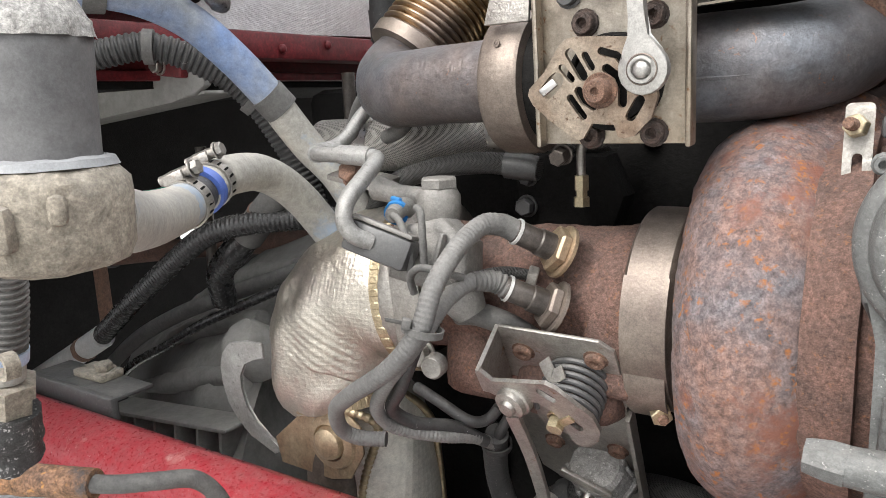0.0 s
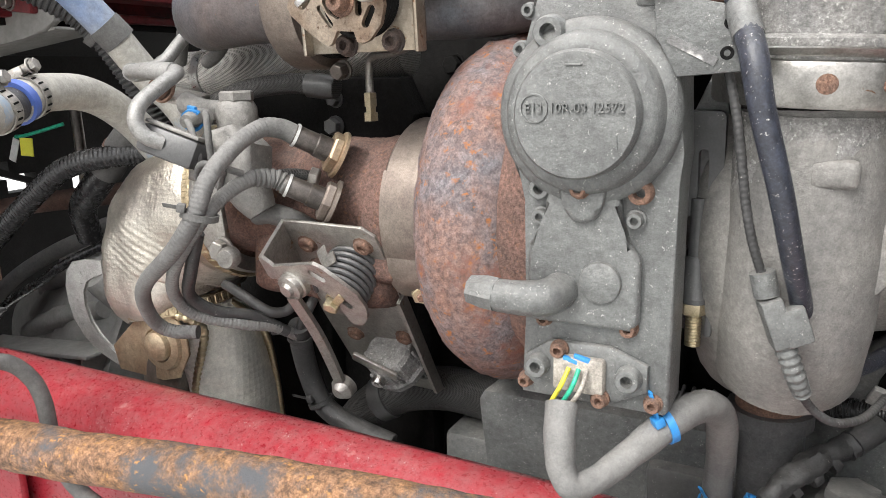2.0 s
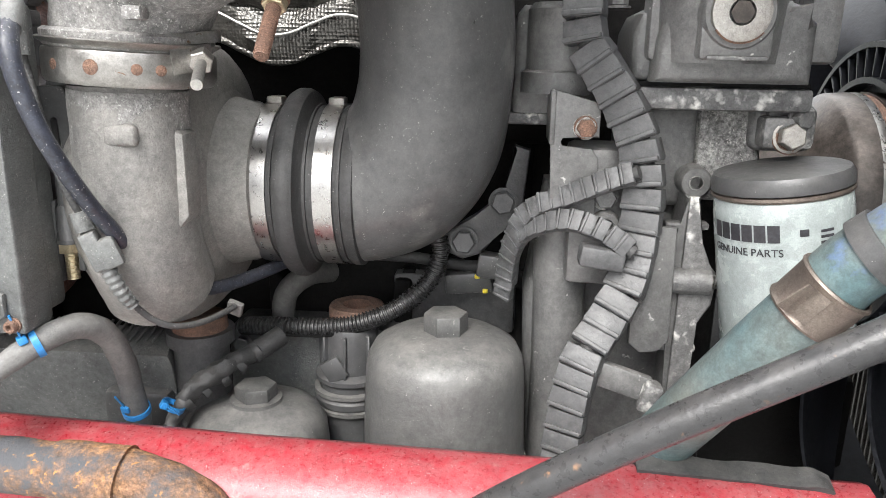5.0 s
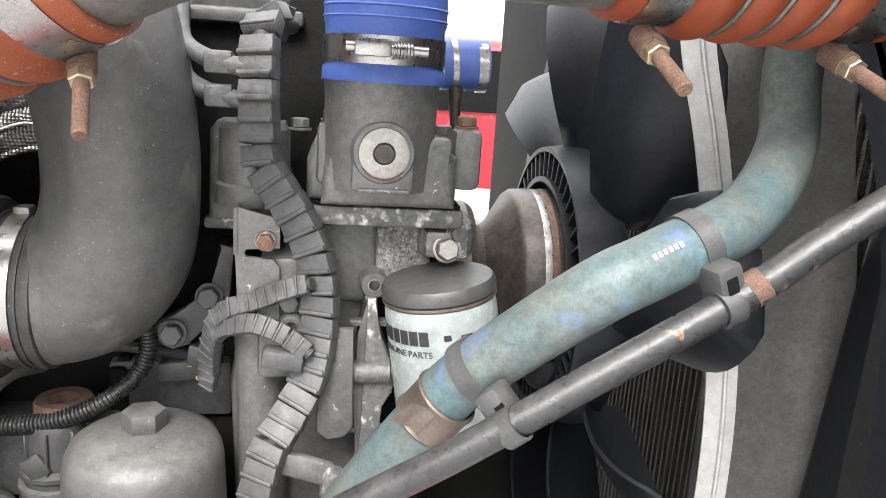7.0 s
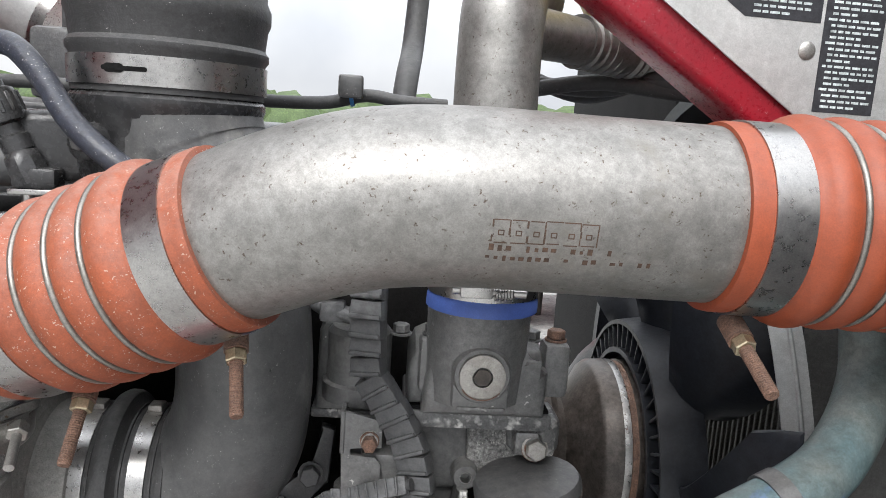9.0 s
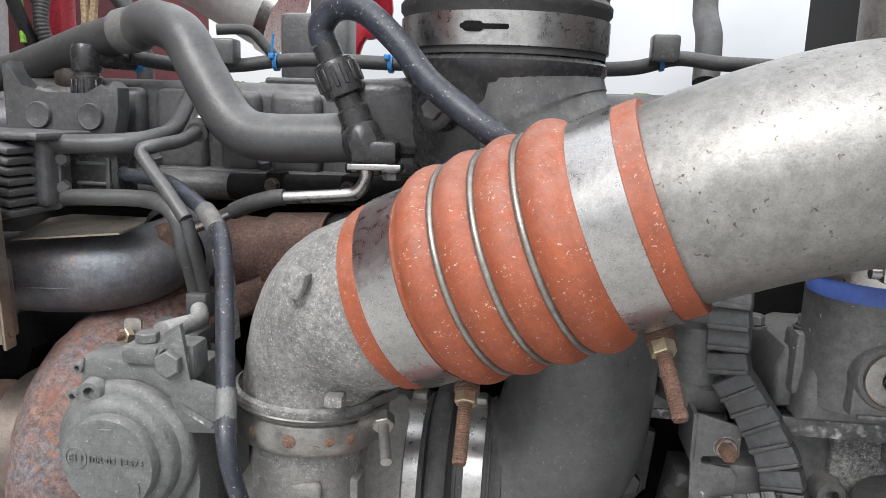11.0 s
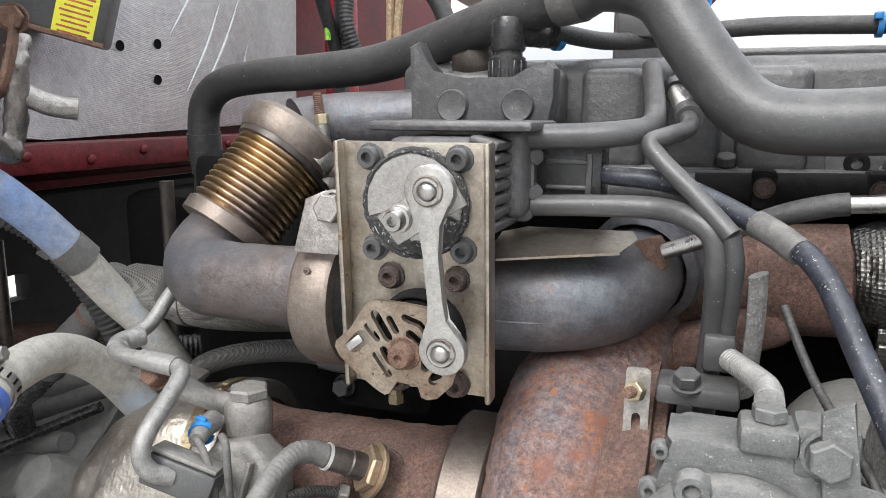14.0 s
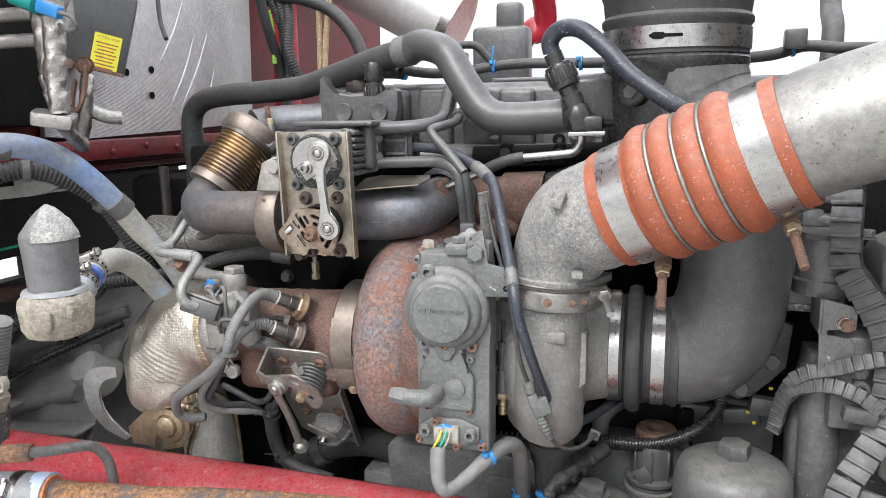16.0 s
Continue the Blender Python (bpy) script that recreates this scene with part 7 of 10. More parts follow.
part("line", add_tube(B(), [(-0.197, 0.497, 1.494), (-0.197, 0.497, 1.516), (-0.190, 0.494, 1.524), (-0.165, 0.485, 1.526), (-0.145, 0.475, 1.531), (-0.138, 0.468, 1.545)], 0.0035, 10, 6), BRACKET, bf)

# ---- dosing unit, sensors and their hoses ----
dose = thing("dosing_unit", (-0.27, 0.41, 1.42), "grey cast dosing block with hex plug and blue clip", "valve block")
part("block", lumpy(add_plate(B(), [(-0.032, -0.018), (0.010, -0.024), (0.030, -0.012), (0.028, 0.012), (0.008, 0.026), (-0.018, 0.020), (-0.032, 0.004)], 0.034, FACE(-0.268, 0.425, 1.448, 0, -12), 0.007, 3), 0.0015, 0.02), COMPCAST, dose)
part("banjo", lumpy(add_lathe(B(), [(1.470, 0.0155), (1.474, 0.0160), (1.480, 0.0165), (1.490, 0.0162), (1.4945, 0.0135), (1.4955, 0.0125)], pose(-0.281, 0.432, 0), 28), 0.0004, 0.01), COMPCAST, dose)
bolt(dose, (-0.280, 0.432, 1.4945), (0, 0, 1), 0.0142, 0.0085, COMPCAST, "nut", "hex_plug")
part("side_union", add_tube(B(), [(-0.293, 0.432, 1.487), (-0.315, 0.430, 1.490), (-0.335, 0.432, 1.494)], [0.0085, 0.0075, 0.010], 14, 4), COMPCAST, dose)
part("inlet_block", add_box(B(), (0.046, 0.026, 0.021), pose(-0.2885, 0.372, 1.4640, -14, 20, 14), 0.003), LINEPAINT, dose, "dark inlet manifold block")
part("inlet_lip", add_box(B(), (0.044, 0.020, 0.003), pose(-0.2850, 0.374, 1.4760, -14, 20, 14), 0.001), COMPCAST, dose)
part("stub", add_tube(B(), [(-0.296, 0.412, 1.483), (-0.293, 0.400, 1.484), (-0.288, 0.385, 1.482)], [0.0078, 0.0072, 0.0052], 14, 4), COMPCAST, dose)
part("clip", add_lathe(B(), [(-0.0022, 0.0066), (-0.0022, 0.0086), (0.0022, 0.0086), (0.0022, 0.0066)], AIM((-0.2915, 0.395, 1.4825), (0.35, -0.85, -0.25)), 24, (40, 330)), BLUEPL, dose, "bright blue clip")
part("clip_tab", add_box(B(), (0.008, 0.004, 0.003), pose(-0.292, 0.396, 1.4915, 0, 10, 0), 0.001), BLUEPL, dose)
part("lower_flange", add_plate(B(), rounded(0.026, 0.07, 0.008), 0.006, FACE(-0.296, 0.412, 1.412, 6), 0.002), BRACKET, dose)
bolt(dose, (-0.282, 0.405, 1.380), (0, -1, 0), 0.0085, 0.010, BRACKET, "hex")
part("plug", add_lathe(B(), [(0, 0.0085), (0.008, 0.0085), (0.010, 0.0070), (0.010, 0)], AIM((-0.262, 0.392, 1.379), (0.15, -0.95, 0)), 18), BRACKET, dose)
part("outlet_cone", add_tube(B(), [(-0.262, 0.408, 1.442), (-0.250, 0.408, 1.424), (-0.243, 0.410, 1.412)], [0.020, 0.016, 0.011], 20, 4), COMPCAST, dose)
part("cast_ridge", add_box(B(), (0.004, 0.006, 0.040), pose(-0.256, 0.387, 1.452, -10, 14, 0), 0.0015), COMPCAST, dose)
for pts in ([(-0.288, 0.386, 1.482), (-0.276, 0.377, 1.479), (-0.268, 0.374, 1.463), (-0.268, 0.375, 1.446)], [(-0.268, 0.385, 1.488), (-0.260, 0.378, 1.486), (-0.258, 0.376, 1.470), (-0.259, 0.378, 1.450)], [(-0.264, 0.372, 1.434), (-0.262, 0.366, 1.446), (-0.252, 0.362, 1.454), (-0.240, 0.366, 1.452), (-0.230, 0.378, 1.446)]):
    part("wire", add_tube(B(), pts, 0.0026, 10, 6), GREYRUB, dose)
dp = thing("dosing_pipe", (-0.33, 0.42, 1.46), "silver bent steel pipe into the dosing block", "pipe")
part("pipe", add_tube(B(), [(-0.37, 0.52, 1.560), (-0.385, 0.49, 1.552), (-0.390, 0.462, 1.528), (-0.394, 0.436, 1.520), (-0.376, 0.415, 1.5205), (-0.345, 0.411, 1.520), (-0.320, 0.4095, 1.519), (-0.310, 0.398, 1.516), (-0.304, 0.374, 1.506), (-0.3015, 0.356, 1.496), (-0.3005, 0.350, 1.484), (-0.296, 0.353, 1.474), (-0.289, 0.362, 1.468)], 0.0058, 16, 7), DULLPIPE, dp)
part("sleeve", add_tube(B(), [(-0.352, 0.412, 1.5205), (-0.322, 0.4100, 1.519)], 0.0072, 16, 3), DULLPIPE, dp)
part("sleeve", add_tube(B(), [(-0.389, 0.452, 1.5215), (-0.394, 0.436, 1.520), (-0.386, 0.424, 1.5202)], 0.0078, 16, 5), DULLPIPE, dp)
bolt(dp, (-0.350, 0.425, 1.504), (0, -0.8, 0.4), 0.0088, 0.012, RUSTBOLT, "hex", "bracket_bolt")
part("support", add_box(B(), (0.05, 0.03, 0.005), pose(-0.355, 0.44, 1.500, 10, 10, 0), 0.0015), BRACKET, dp)
cl = thing("crossing_line", (-0.37, 0.50, 1.5), "grey looped fuel line with clips behind the elbow", "pipe")
part("line", add_tube(B(), [(-0.43, 0.52, 1.53), (-0.40, 0.50, 1.558), (-0.375, 0.49, 1.566), (-0.350, 0.49, 1.562), (-0.343, 0.49, 1.548), (-0.352, 0.49, 1.535), (-0.375, 0.50, 1.528)], 0.0062, 12, 7), GREYRUB, cl)
part("clip", add_box(B(), (0.016, 0.014, 0.012), pose(-0.372, 0.484, 1.565), 0.003), RUBBER, cl)


def sensor(at, d, label, path, r, hexmat, tip, ribbed):
    s = thing("exhaust_sensor", at, label, "sensor", "exhaust sensors")
    d = Vector(d).normalized()
    bolt(s, Vector(at) - d * 0.002, d, 0.0185, 0.003, hexmat, "washer", "washer")
    bolt(s, at, d, 0.0160, 0.008, hexmat, "nut", "sensor_hex")
    part("barrel", add_lathe(B(), [(0.006, 0.0092), (0.018, 0.0092), (0.019, 0.0082), (0.036, 0.0080), (0.038, 0.0070)], AIM(at, d), 20), tip, s, "heat-stained sensor barrel")
    part("white_ring", add_lathe(B(), [(0.0335, 0.0078), (0.0335, 0.0090), (0.0355, 0.0090), (0.0355, 0.0078)], AIM(at, d), 24), PLATEALU, s)
    part("boot", add_tube(B(), [Vector(at) + d * 0.036, Vector(path[0]), Vector(path[1])], [0.0078, 0.0076, 0.0066], 16, 6, ribs=(0.0032, 0.0011) if ribbed else None), GREYRUB, s)
    part("lead", add_tube(B(), path, r, 16, 8, ribs=(0.0030, 0.0003)), SLEEVE, s, "grey sleeved sensor lead")
    return s


sensor((-0.189, 0.4375, 1.4545), (-0.52, -0.52, 0.38), "exhaust sensor with brass hex and grey lead", [(-0.2175, 0.4090, 1.4755), (-0.2245, 0.398, 1.4775), (-0.229, 0.374, 1.468), (-0.231, 0.346, 1.448), (-0.234, 0.333, 1.424), (-0.255, 0.330, 1.398), (-0.295, 0.338, 1.370), (-0.328, 0.360, 1.345), (-0.345, 0.382, 1.318), (-0.338, 0.393, 1.307), (-0.318, 0.402, 1.306)], [0.0072, 0.0068, 0.0064, 0.0064, 0.0064, 0.0062, 0.0060, 0.0060, 0.0060, 0.0060, 0.0058], BRASSPL, PULLEY, False)
sensor((-0.188, 0.424, 1.4195), (-0.58, -0.46, 0.36), "exhaust sensor with brown hex and taped lead", [(-0.2195, 0.399, 1.4400), (-0.228, 0.386, 1.4420), (-0.235, 0.366, 1.434), (-0.236, 0.344, 1.421), (-0.247, 0.337, 1.404), (-0.268, 0.340, 1.380), (-0.288, 0.356, 1.354), (-0.287, 0.374, 1.334), (-0.266, 0.400, 1.321), (-0.254, 0.425, 1.312), (-0.248, 0.450, 1.295)], [0.0066, 0.0058, 0.0054, 0.0052, 0.0050, 0.0048, 0.0048, 0.0048, 0.0048, 0.0048, 0.0048], BANDSTEEL, PULLEY, True)
sf = thing("small_fitting", (-0.203, 0.43, 1.436), "small steel hex fitting with a braided black lead", "fitting")
bolt(sf, (-0.203, 0.430, 1.4365), (-0.66, -0.28, 0.20), 0.0078, 0.007, BRACKET, "nut", "hex")
part("lead", add_tube(B(), [(-0.206, 0.429, 1.438), (-0.222, 0.421, 1.441), (-0.240, 0.412, 1.438), (-0.258, 0.405, 1.430)], 0.0040, 10, 6), BRAID, sf)
wl2 = thing("black_lead", (-0.27, 0.40, 1.2), "thin black leads looping under the sensors", "cable")
part("lead", add_tube(B(), [(-0.246, 0.345, 1.408), (-0.262, 0.350, 1.378), (-0.283, 0.366, 1.352), (-0.277, 0.385, 1.335), (-0.262, 0.41, 1.325), (-0.250, 0.435, 1.305)], 0.0048, 10, 8), RUBBER, wl2)
part("lead", add_tube(B(), [(-0.30, 0.42, 1.345), (-0.278, 0.415, 1.340), (-0.255, 0.42, 1.327), (-0.246, 0.432, 1.325), (-0.238, 0.435, 1.335)], 0.0042, 10, 8), RUBBER, wl2)
part("lead", add_tube(B(), [(-0.26, 0.47, 1.36), (-0.235, 0.455, 1.335), (-0.243, 0.445, 1.310), (-0.252, 0.455, 1.290)], 0.0042, 10, 8), RUBBER, wl2)
part("trunk", add_tube(B(), [(-0.246, 0.445, 1.308), (-0.255, 0.458, 1.285), (-0.258, 0.468, 1.255), (-0.248, 0.472, 1.225), (-0.222, 0.475, 1.208), (-0.18, 0.48, 1.195)], [0.009, 0.0098, 0.0095, 0.0095, 0.0095, 0.0095], 14, 8), RUBBER, wl2)
zip_tie((-0.235, 0.338, 1.4225), (-0.2, -0.15, -1), 0.0115, GREYRUB, "grey zip tie round two sensor leads", (-0.012, -0.004, 0.002))
zip_tie((-0.250, 0.452, 1.296), (-0.2, 0.3, -1), 0.0105, RUBBER, "black zip tie round the leads", (-0.014, -0.006, -0.002))
zip_tie((-0.249, 0.472, 1.226), (0.4, 0.1, -1), 0.0105, RUBBER, "black zip tie round the leads", (-0.016, -0.004, 0.002))
simple_hose("short_grey_hose", [(-0.262, 0.425, 1.407), (-0.245, 0.423, 1.408), (-0.222, 0.425, 1.402), (-0.205, 0.435, 1.388)], [0.0095, 0.0085, 0.0085, 0.0085], GREYRUB, "short grey hose beside the exhaust housing")

# ---- brake lever bracket ----
lb = thing("brake_lever_bracket", (-0.18, 0.44, 1.24), "bent steel bracket with coil spring, lever and rod", "bracket")
tip = 35
bM = Matrix.Translation((-0.1911, 0.469, 1.3216)) @ Matrix.Rotation(radians(90 + tip), 4, "X") @ Matrix(((1, 0.12, 0, 0), (0, 1.28, 0, 0), (0, 0, 1, 0), (0, 0, 0, 1)))
part("back_plate", add_plate(B(), [(-0.0440, 0.076), (-0.0400, 0.0835), (0.0300, 0.0820), (0.0390, 0.0755), (0.0440, 0.0300), (0.0400, 0.0265), (0.0440, -0.0200), (0.0440, -0.0860), (0.0380, -0.0900), (-0.0060, -0.0905), (-0.0420, -0.0650), (-0.0470, -0.0060), (-0.0460, 0.0400)], 0.003, bM, 0.001), BRACKET, lb)
part("side_flange", add_quad(B(), [bM @ V(*p) for p in ((0.0425, 0.0250, 0.0), (0.0425, 0.0250, 0.0120), (0.0440, -0.0780, 0.0120), (0.0440, -0.0860, 0.0))], 0.003), BRACKET, lb)
part("left_flange", add_quad(B(), [bM @ V(*p) for p in ((-0.0435, 0.0820, 0.0), (-0.0435, 0.0800, 0.0365), (-0.0435, 0.0610, 0.0365), (-0.0450, 0.0350, 0.0))], 0.003), BRACKET, lb)
armM = bM @ pose(0, 0, 0.0345)
part("front_arm", add_holed(B(), [(-0.0430, 0.0790), (-0.0400, 0.0810), (-0.0330, 0.0735), (0.0056, 0.0798), (0.0120, 0.0770), (0.0329, 0.0570), (0.0362, 0.0445), (0.0335, 0.0350), (0.0270, 0.0270), (0.0189, 0.0255), (0.0145, 0.0290), (0.0119, 0.0444), (0.0061, 0.0556), (-0.0033, 0.0611), (-0.0321, 0.0597), (-0.0430, 0.0640)], [slot_loop([(0.0010, 0.0720), (0.0085, 0.0670)], 0.0052), slot_loop([(0.0165, 0.0500), (0.0220, 0.0445)], 0.0058)], 0.003, armM), BRACKET, lb)
n0 = (bM.to_3x3() @ V(0, 0, 1)).normalized()
coilM = AIM(bM @ V(0.0120, 0.0500, 0.004), n0)
coil = [coilM @ V(0.0200 * math.cos(2 * math.pi * k / 16), 0.0200 * math.sin(2 * math.pi * k / 16), 0.0052 * k / 16) for k in range(0, 16 * 5 + 9)]
part("coil_spring", add_tube(B(), coil, 0.0021, 8, 2), LINEPAINT, lb, "dark coil spring")
part("spring_drum", add_lathe(B(), [(-0.002, 0.0155), (0.028, 0.0155), (0.029, 0)], coilM, 24), RUST, lb)
part("cam", add_plate(B(), disc_pts(0.0165, 22), 0.004, armM @ pose(0.0065, 0.0445, -0.006), 0.001), BRACKET, lb)
bolt(lb, armM @ V(0.0060, 0.0440, -0.002), n0, 0.0062, 0.010, BRASS, "hex", "pivot_nut", "worn brass nut")
part("pivot_tab", add_box(B(), (0.014, 0.006, 0.003), armM @ pose(0.0135, 0.0490, 0.0030, 0, 0, 38), 0.001), BRASS, lb)
pv = bM @ V(-0.0195, 0.0600, 0.0345)
part("pivot", add_lathe(B(), [(0, 0.0125), (0.005, 0.0125), (0.006, 0.0110), (0.010, 0.0105), (0.011, 0.006), (0.014, 0.0052), (0.0145, 0)], AIM(pv, (-0.15, -0.90, -0.42)), 24), BRACKET, lb)
rq = bM @ V(-0.0140, -0.0360, 0.0500)
part("rod", add_ribbon(B(), [pv + n0 * 0.008 + V(0.000, 0, -0.006), pv.lerp(rq, 0.5) + n0 * 0.003, rq + n0 * 0.002], (1, 0, 0.35), 0.0085, 0.005), BRACKET, lb)
part("rod_end", add_lathe(B(), [(-0.004, 0.0105), (0.004, 0.0105), (0.006, 0.0085), (0.009, 0.0060), (0.010, 0.005), (0.010, 0)], AIM(rq, (-0.1, -0.9, -0.35)), 22), BRACKET, lb)
part("lower_arm", add_plate(B(), rounded(0.041, 0.0085, 0.002), 0.0035, bM @ pose(0.0115, -0.0275, 0.030, 0, 0, -27), 0.0008), BRACKET, lb)
bolt(lb, bM @ V(0.0130, -0.0385, 0.031), n0, 0.0055, 0.010, STAINLESS, "torx")
kM = AIM(bM @ V(0.0150, -0.0380, 0.012), (-0.05, -0.62, 0.62))
part("knob", lumpy(add_lathe(B(), [(-0.020, 0.0250), (-0.012, 0.0262), (-0.009, 0.0240), (0.008, 0.0222), (0.012, 0.0195), (0.0125, 0)], kM, 11), 0.0008, 0.012), ALUCAST, lb, "dusty faceted cast knob", angle=22)
for k in range(6):
    part("knob_rib", add_box(B(), (0.003, 0.0035, 0.018), kM @ Matrix.Rotation(radians(60 * k + 12), 4, "Z") @ pose(0.0235, 0, -0.001), 0.001, 1), ALUCAST, lb)
for x, y in ((-0.0257, 0.0648), (0.0261, 0.0674), (0.0278, 0.0233), (-0.0221, -0.0263), (0.0291, -0.0220)):
    bolt(lb, bM @ V(x, y, 0.002), n0, 0.0068, 0.005, RUSTBOLT, "torx")
bolt(lb, bM @ V(0.0343, -0.0625, 0.002), n0, 0.0066, 0.006, BOXPAINT, "torx")
part("wing_clip", add_ribbon(B(), [bM @ V(-0.006, 0.070, 0.012), bM @ V(0.002, 0.067, 0.020), bM @ V(0.010, 0.070, 0.018)], (0, 0.3, 1), 0.009, 0.0012), BRACKET, lb)
bh2 = simple_hose("braided_hose", [(-0.30, 0.55, 1.10), (-0.27, 0.545, 1.16), (-0.225, 0.545, 1.205), (-0.17, 0.55, 1.222), (-0.12, 0.56, 1.215), (-0.06, 0.57, 1.19)], 0.021, BRAID, "thick dark braided hose below the lever bracket", n=8, seg=20)
part("end_collar", add_tube(B(), [(-0.232, 0.545, 1.201), (-0.218, 0.5452, 1.2085)], 0.0226, 24, 2), LINEPAINT, bh2, "dark crimped collar")

# ---- harness and lines on top ----
hc = thing("speckled_harness", (0.09, 0.37, 1.30), "navy harness cable speckled with white paint", "cable")
part("cable", add_tube(B(), [(-0.056, 0.496, 1.655), (-0.0493, 0.49, 1.652), (-0.007, 0.48, 1.648), (0.0387, 0.45, 1.630), (0.0635, 0.42, 1.616), (0.0804, 0.385, 1.582), (0.0958, 0.35, 1.547), (0.1024, 0.335, 1.530), (0.1083, 0.321, 1.5155), (0.1137, 0.318, 1.4918), (0.1228, 0.325, 1.457), (0.1315, 0.355, 1.41), (0.140, 0.395, 1.37), (0.163, 0.443, 1.338), (0.22, 0.55, 1.345)], [0.0057, 0.0058, 0.006, 0.0062, 0.0062, 0.0062, 0.006, 0.006, 0.006, 0.0055, 0.0053, 0.0052, 0.0052, 0.0052, 0.0052], 16, 8), CABLE, hc)
part("tape_wrap", add_tube(B(), [(0.0998, 0.3415, 1.5365), (0.1024, 0.335, 1.530), (0.1052, 0.3280, 1.5228)], 0.0067, 16, 4), BOXPAINT, hc, "pale tape wrap")
part("tape_wrap", add_tube(B(), [(0.036, 0.4525, 1.6315), (0.046, 0.442, 1.627), (0.056, 0.430, 1.621)], 0.0074, 16, 4), GREYRUB, hc)
th = thing("thin_braided_lead", (0.12, 0.37, 1.31), "thin black braided lead with a clear splice", "cable")
part("lead", add_tube(B(), [(0.052, 0.440, 1.590), (0.066, 0.41, 1.560), (0.088, 0.36, 1.53), (0.100, 0.350, 1.49), (0.108, 0.352, 1.44), (0.117, 0.358, 1.408), (0.132, 0.364, 1.366), (0.140, 0.376, 1.342), (0.153, 0.388, 1.328), (0.168, 0.408, 1.324), (0.180, 0.44, 1.325)], 0.0024, 12, 8, ribs=(0.003, 0.0002)), RUBBER, th)
sd = V(0.014, 0.005, -0.040)
part("splice", add_box(B(), (0.012, 0.011, 0.026), AIM((0.1235, 0.3575, 1.389), sd), 0.002), BOXPAINT, th, "grey splice connector")
part("splice_half", add_box(B(), (0.008, 0.013, 0.020), AIM((0.1320, 0.3580, 1.388), sd), 0.002), BOXPAINT, th)
part("boot", add_tube(B(), [(0.1275, 0.3600, 1.378), (0.1340, 0.3640, 1.360), (0.1375, 0.3700, 1.349)], [0.0056, 0.0052, 0.0046], 16, 10, ribs=(0.0045, 0.0009)), BOXPAINT, th, "ribbed grey rubber boot")
part("cap", add_tube(B(), [(0.1155, 0.3570, 1.414), (0.1185, 0.3575, 1.402)], 0.0062, 14, 2), BOXPAINT, th)
part("holder", add_box(B(), (0.012, 0.005, 0.012), pose(0.178, 0.445, 1.322, 20, 20, 0), 0.001), GREYRUB, th)
ln = thing("fuel_lines", (0.0, 0.48, 1.53), "grey painted steel fuel lines with a clamp block", "pipe")
part("line", add_tube(B(), [(-0.096, 0.468, 1.6755), (-0.06, 0.470, 1.6765), (-0.036, 0.476, 1.6785), (-0.026, 0.492, 1.6815), (-0.026, 0.53, 1.69), (-0.034, 0.58, 1.722)], [0.0078, 0.0078, 0.0078, 0.0075, 0.007, 0.007], 14, 8), LINEPAINT, ln)
part("line", add_tube(B(), [(-0.018, 0.585, 1.708), (-0.006, 0.53, 1.688), (-0.004, 0.500, 1.681), (-0.014, 0.478, 1.677), (-0.023, 0.471, 1.673), (-0.016, 0.466, 1.663), (0.004, 0.456, 1.645), (0.024, 0.446, 1.625)], 0.0055, 14, 8), LINEPAINT, ln)
part("line", add_tube(B(), [(-0.092, 0.473, 1.633), (-0.055, 0.471, 1.635), (-0.020, 0.468, 1.6355), (0.002, 0.458, 1.632), (0.015, 0.452, 1.622), (0.018, 0.455, 1.600), (0.018, 0.468, 1.575), (0.017, 0.478, 1.545), (0.016, 0.485, 1.50)], 0.0068, 14, 8), LINEPAINT, ln)
part("line", add_tube(B(), [(0.024, 0.446, 1.625), (0.027, 0.450, 1.606), (0.026, 0.466, 1.575), (0.025, 0.475, 1.55)], 0.0050, 12, 6), LINEPAINT, ln)
part("braided_joint", add_tube(B(), [(-0.016, 0.575, 1.705), (-0.0065, 0.535, 1.690)], 0.0068, 16, 4, ribs=(0.0022, 0.0006)), LINKSTEEL, ln, "short steel-braided joint")
for p in ((-0.0165, 0.577, 1.706), (-0.0055, 0.531, 1.6885)):
    part("joint_collar", add_tube(B(), [Vector(p) + V(-0.001, 0.005, 0.002), Vector(p) + V(0.001, -0.005, -0.002)], 0.0088, 16, 2), LINEPAINT, ln)
part("clamp_block", add_box(B(), (0.018, 0.018, 0.022), pose(0.022, 0.470, 1.553), 0.003), LINEPAINT, ln)
part("bracket_arm", add_tube(B(), [(0.040, 0.470, 1.600), (0.041, 0.478, 1.565), (0.039, 0.490, 1.52)], 0.0075, 12, 4, squash=(1, 0.4)), ALUCAST, ln)
part("steel_hose", add_tube(B(), [(0.028, 0.455, 1.553), (0.040, 0.430, 1.553), (0.044, 0.40, 1.558), (0.043, 0.37, 1.562)], 0.0066, 16, 7, ribs=(0.0022, 0.0006)), DULLPIPE, ln, "short steel-braided hose")
part("flange_foot", add_box(B(), (0.045, 0.03, 0.012), pose(0.012, 0.455, 1.533), 0.003), LINEPAINT, ln)
bolt(ln, (0.006, 0.445, 1.538), (0, -0.3, 1), 0.0075, 0.009, LINEPAINT)
sl = thing("steel_breather_line", (0.07, 0.49, 1.60), "bright steel line with a black section", "pipe")
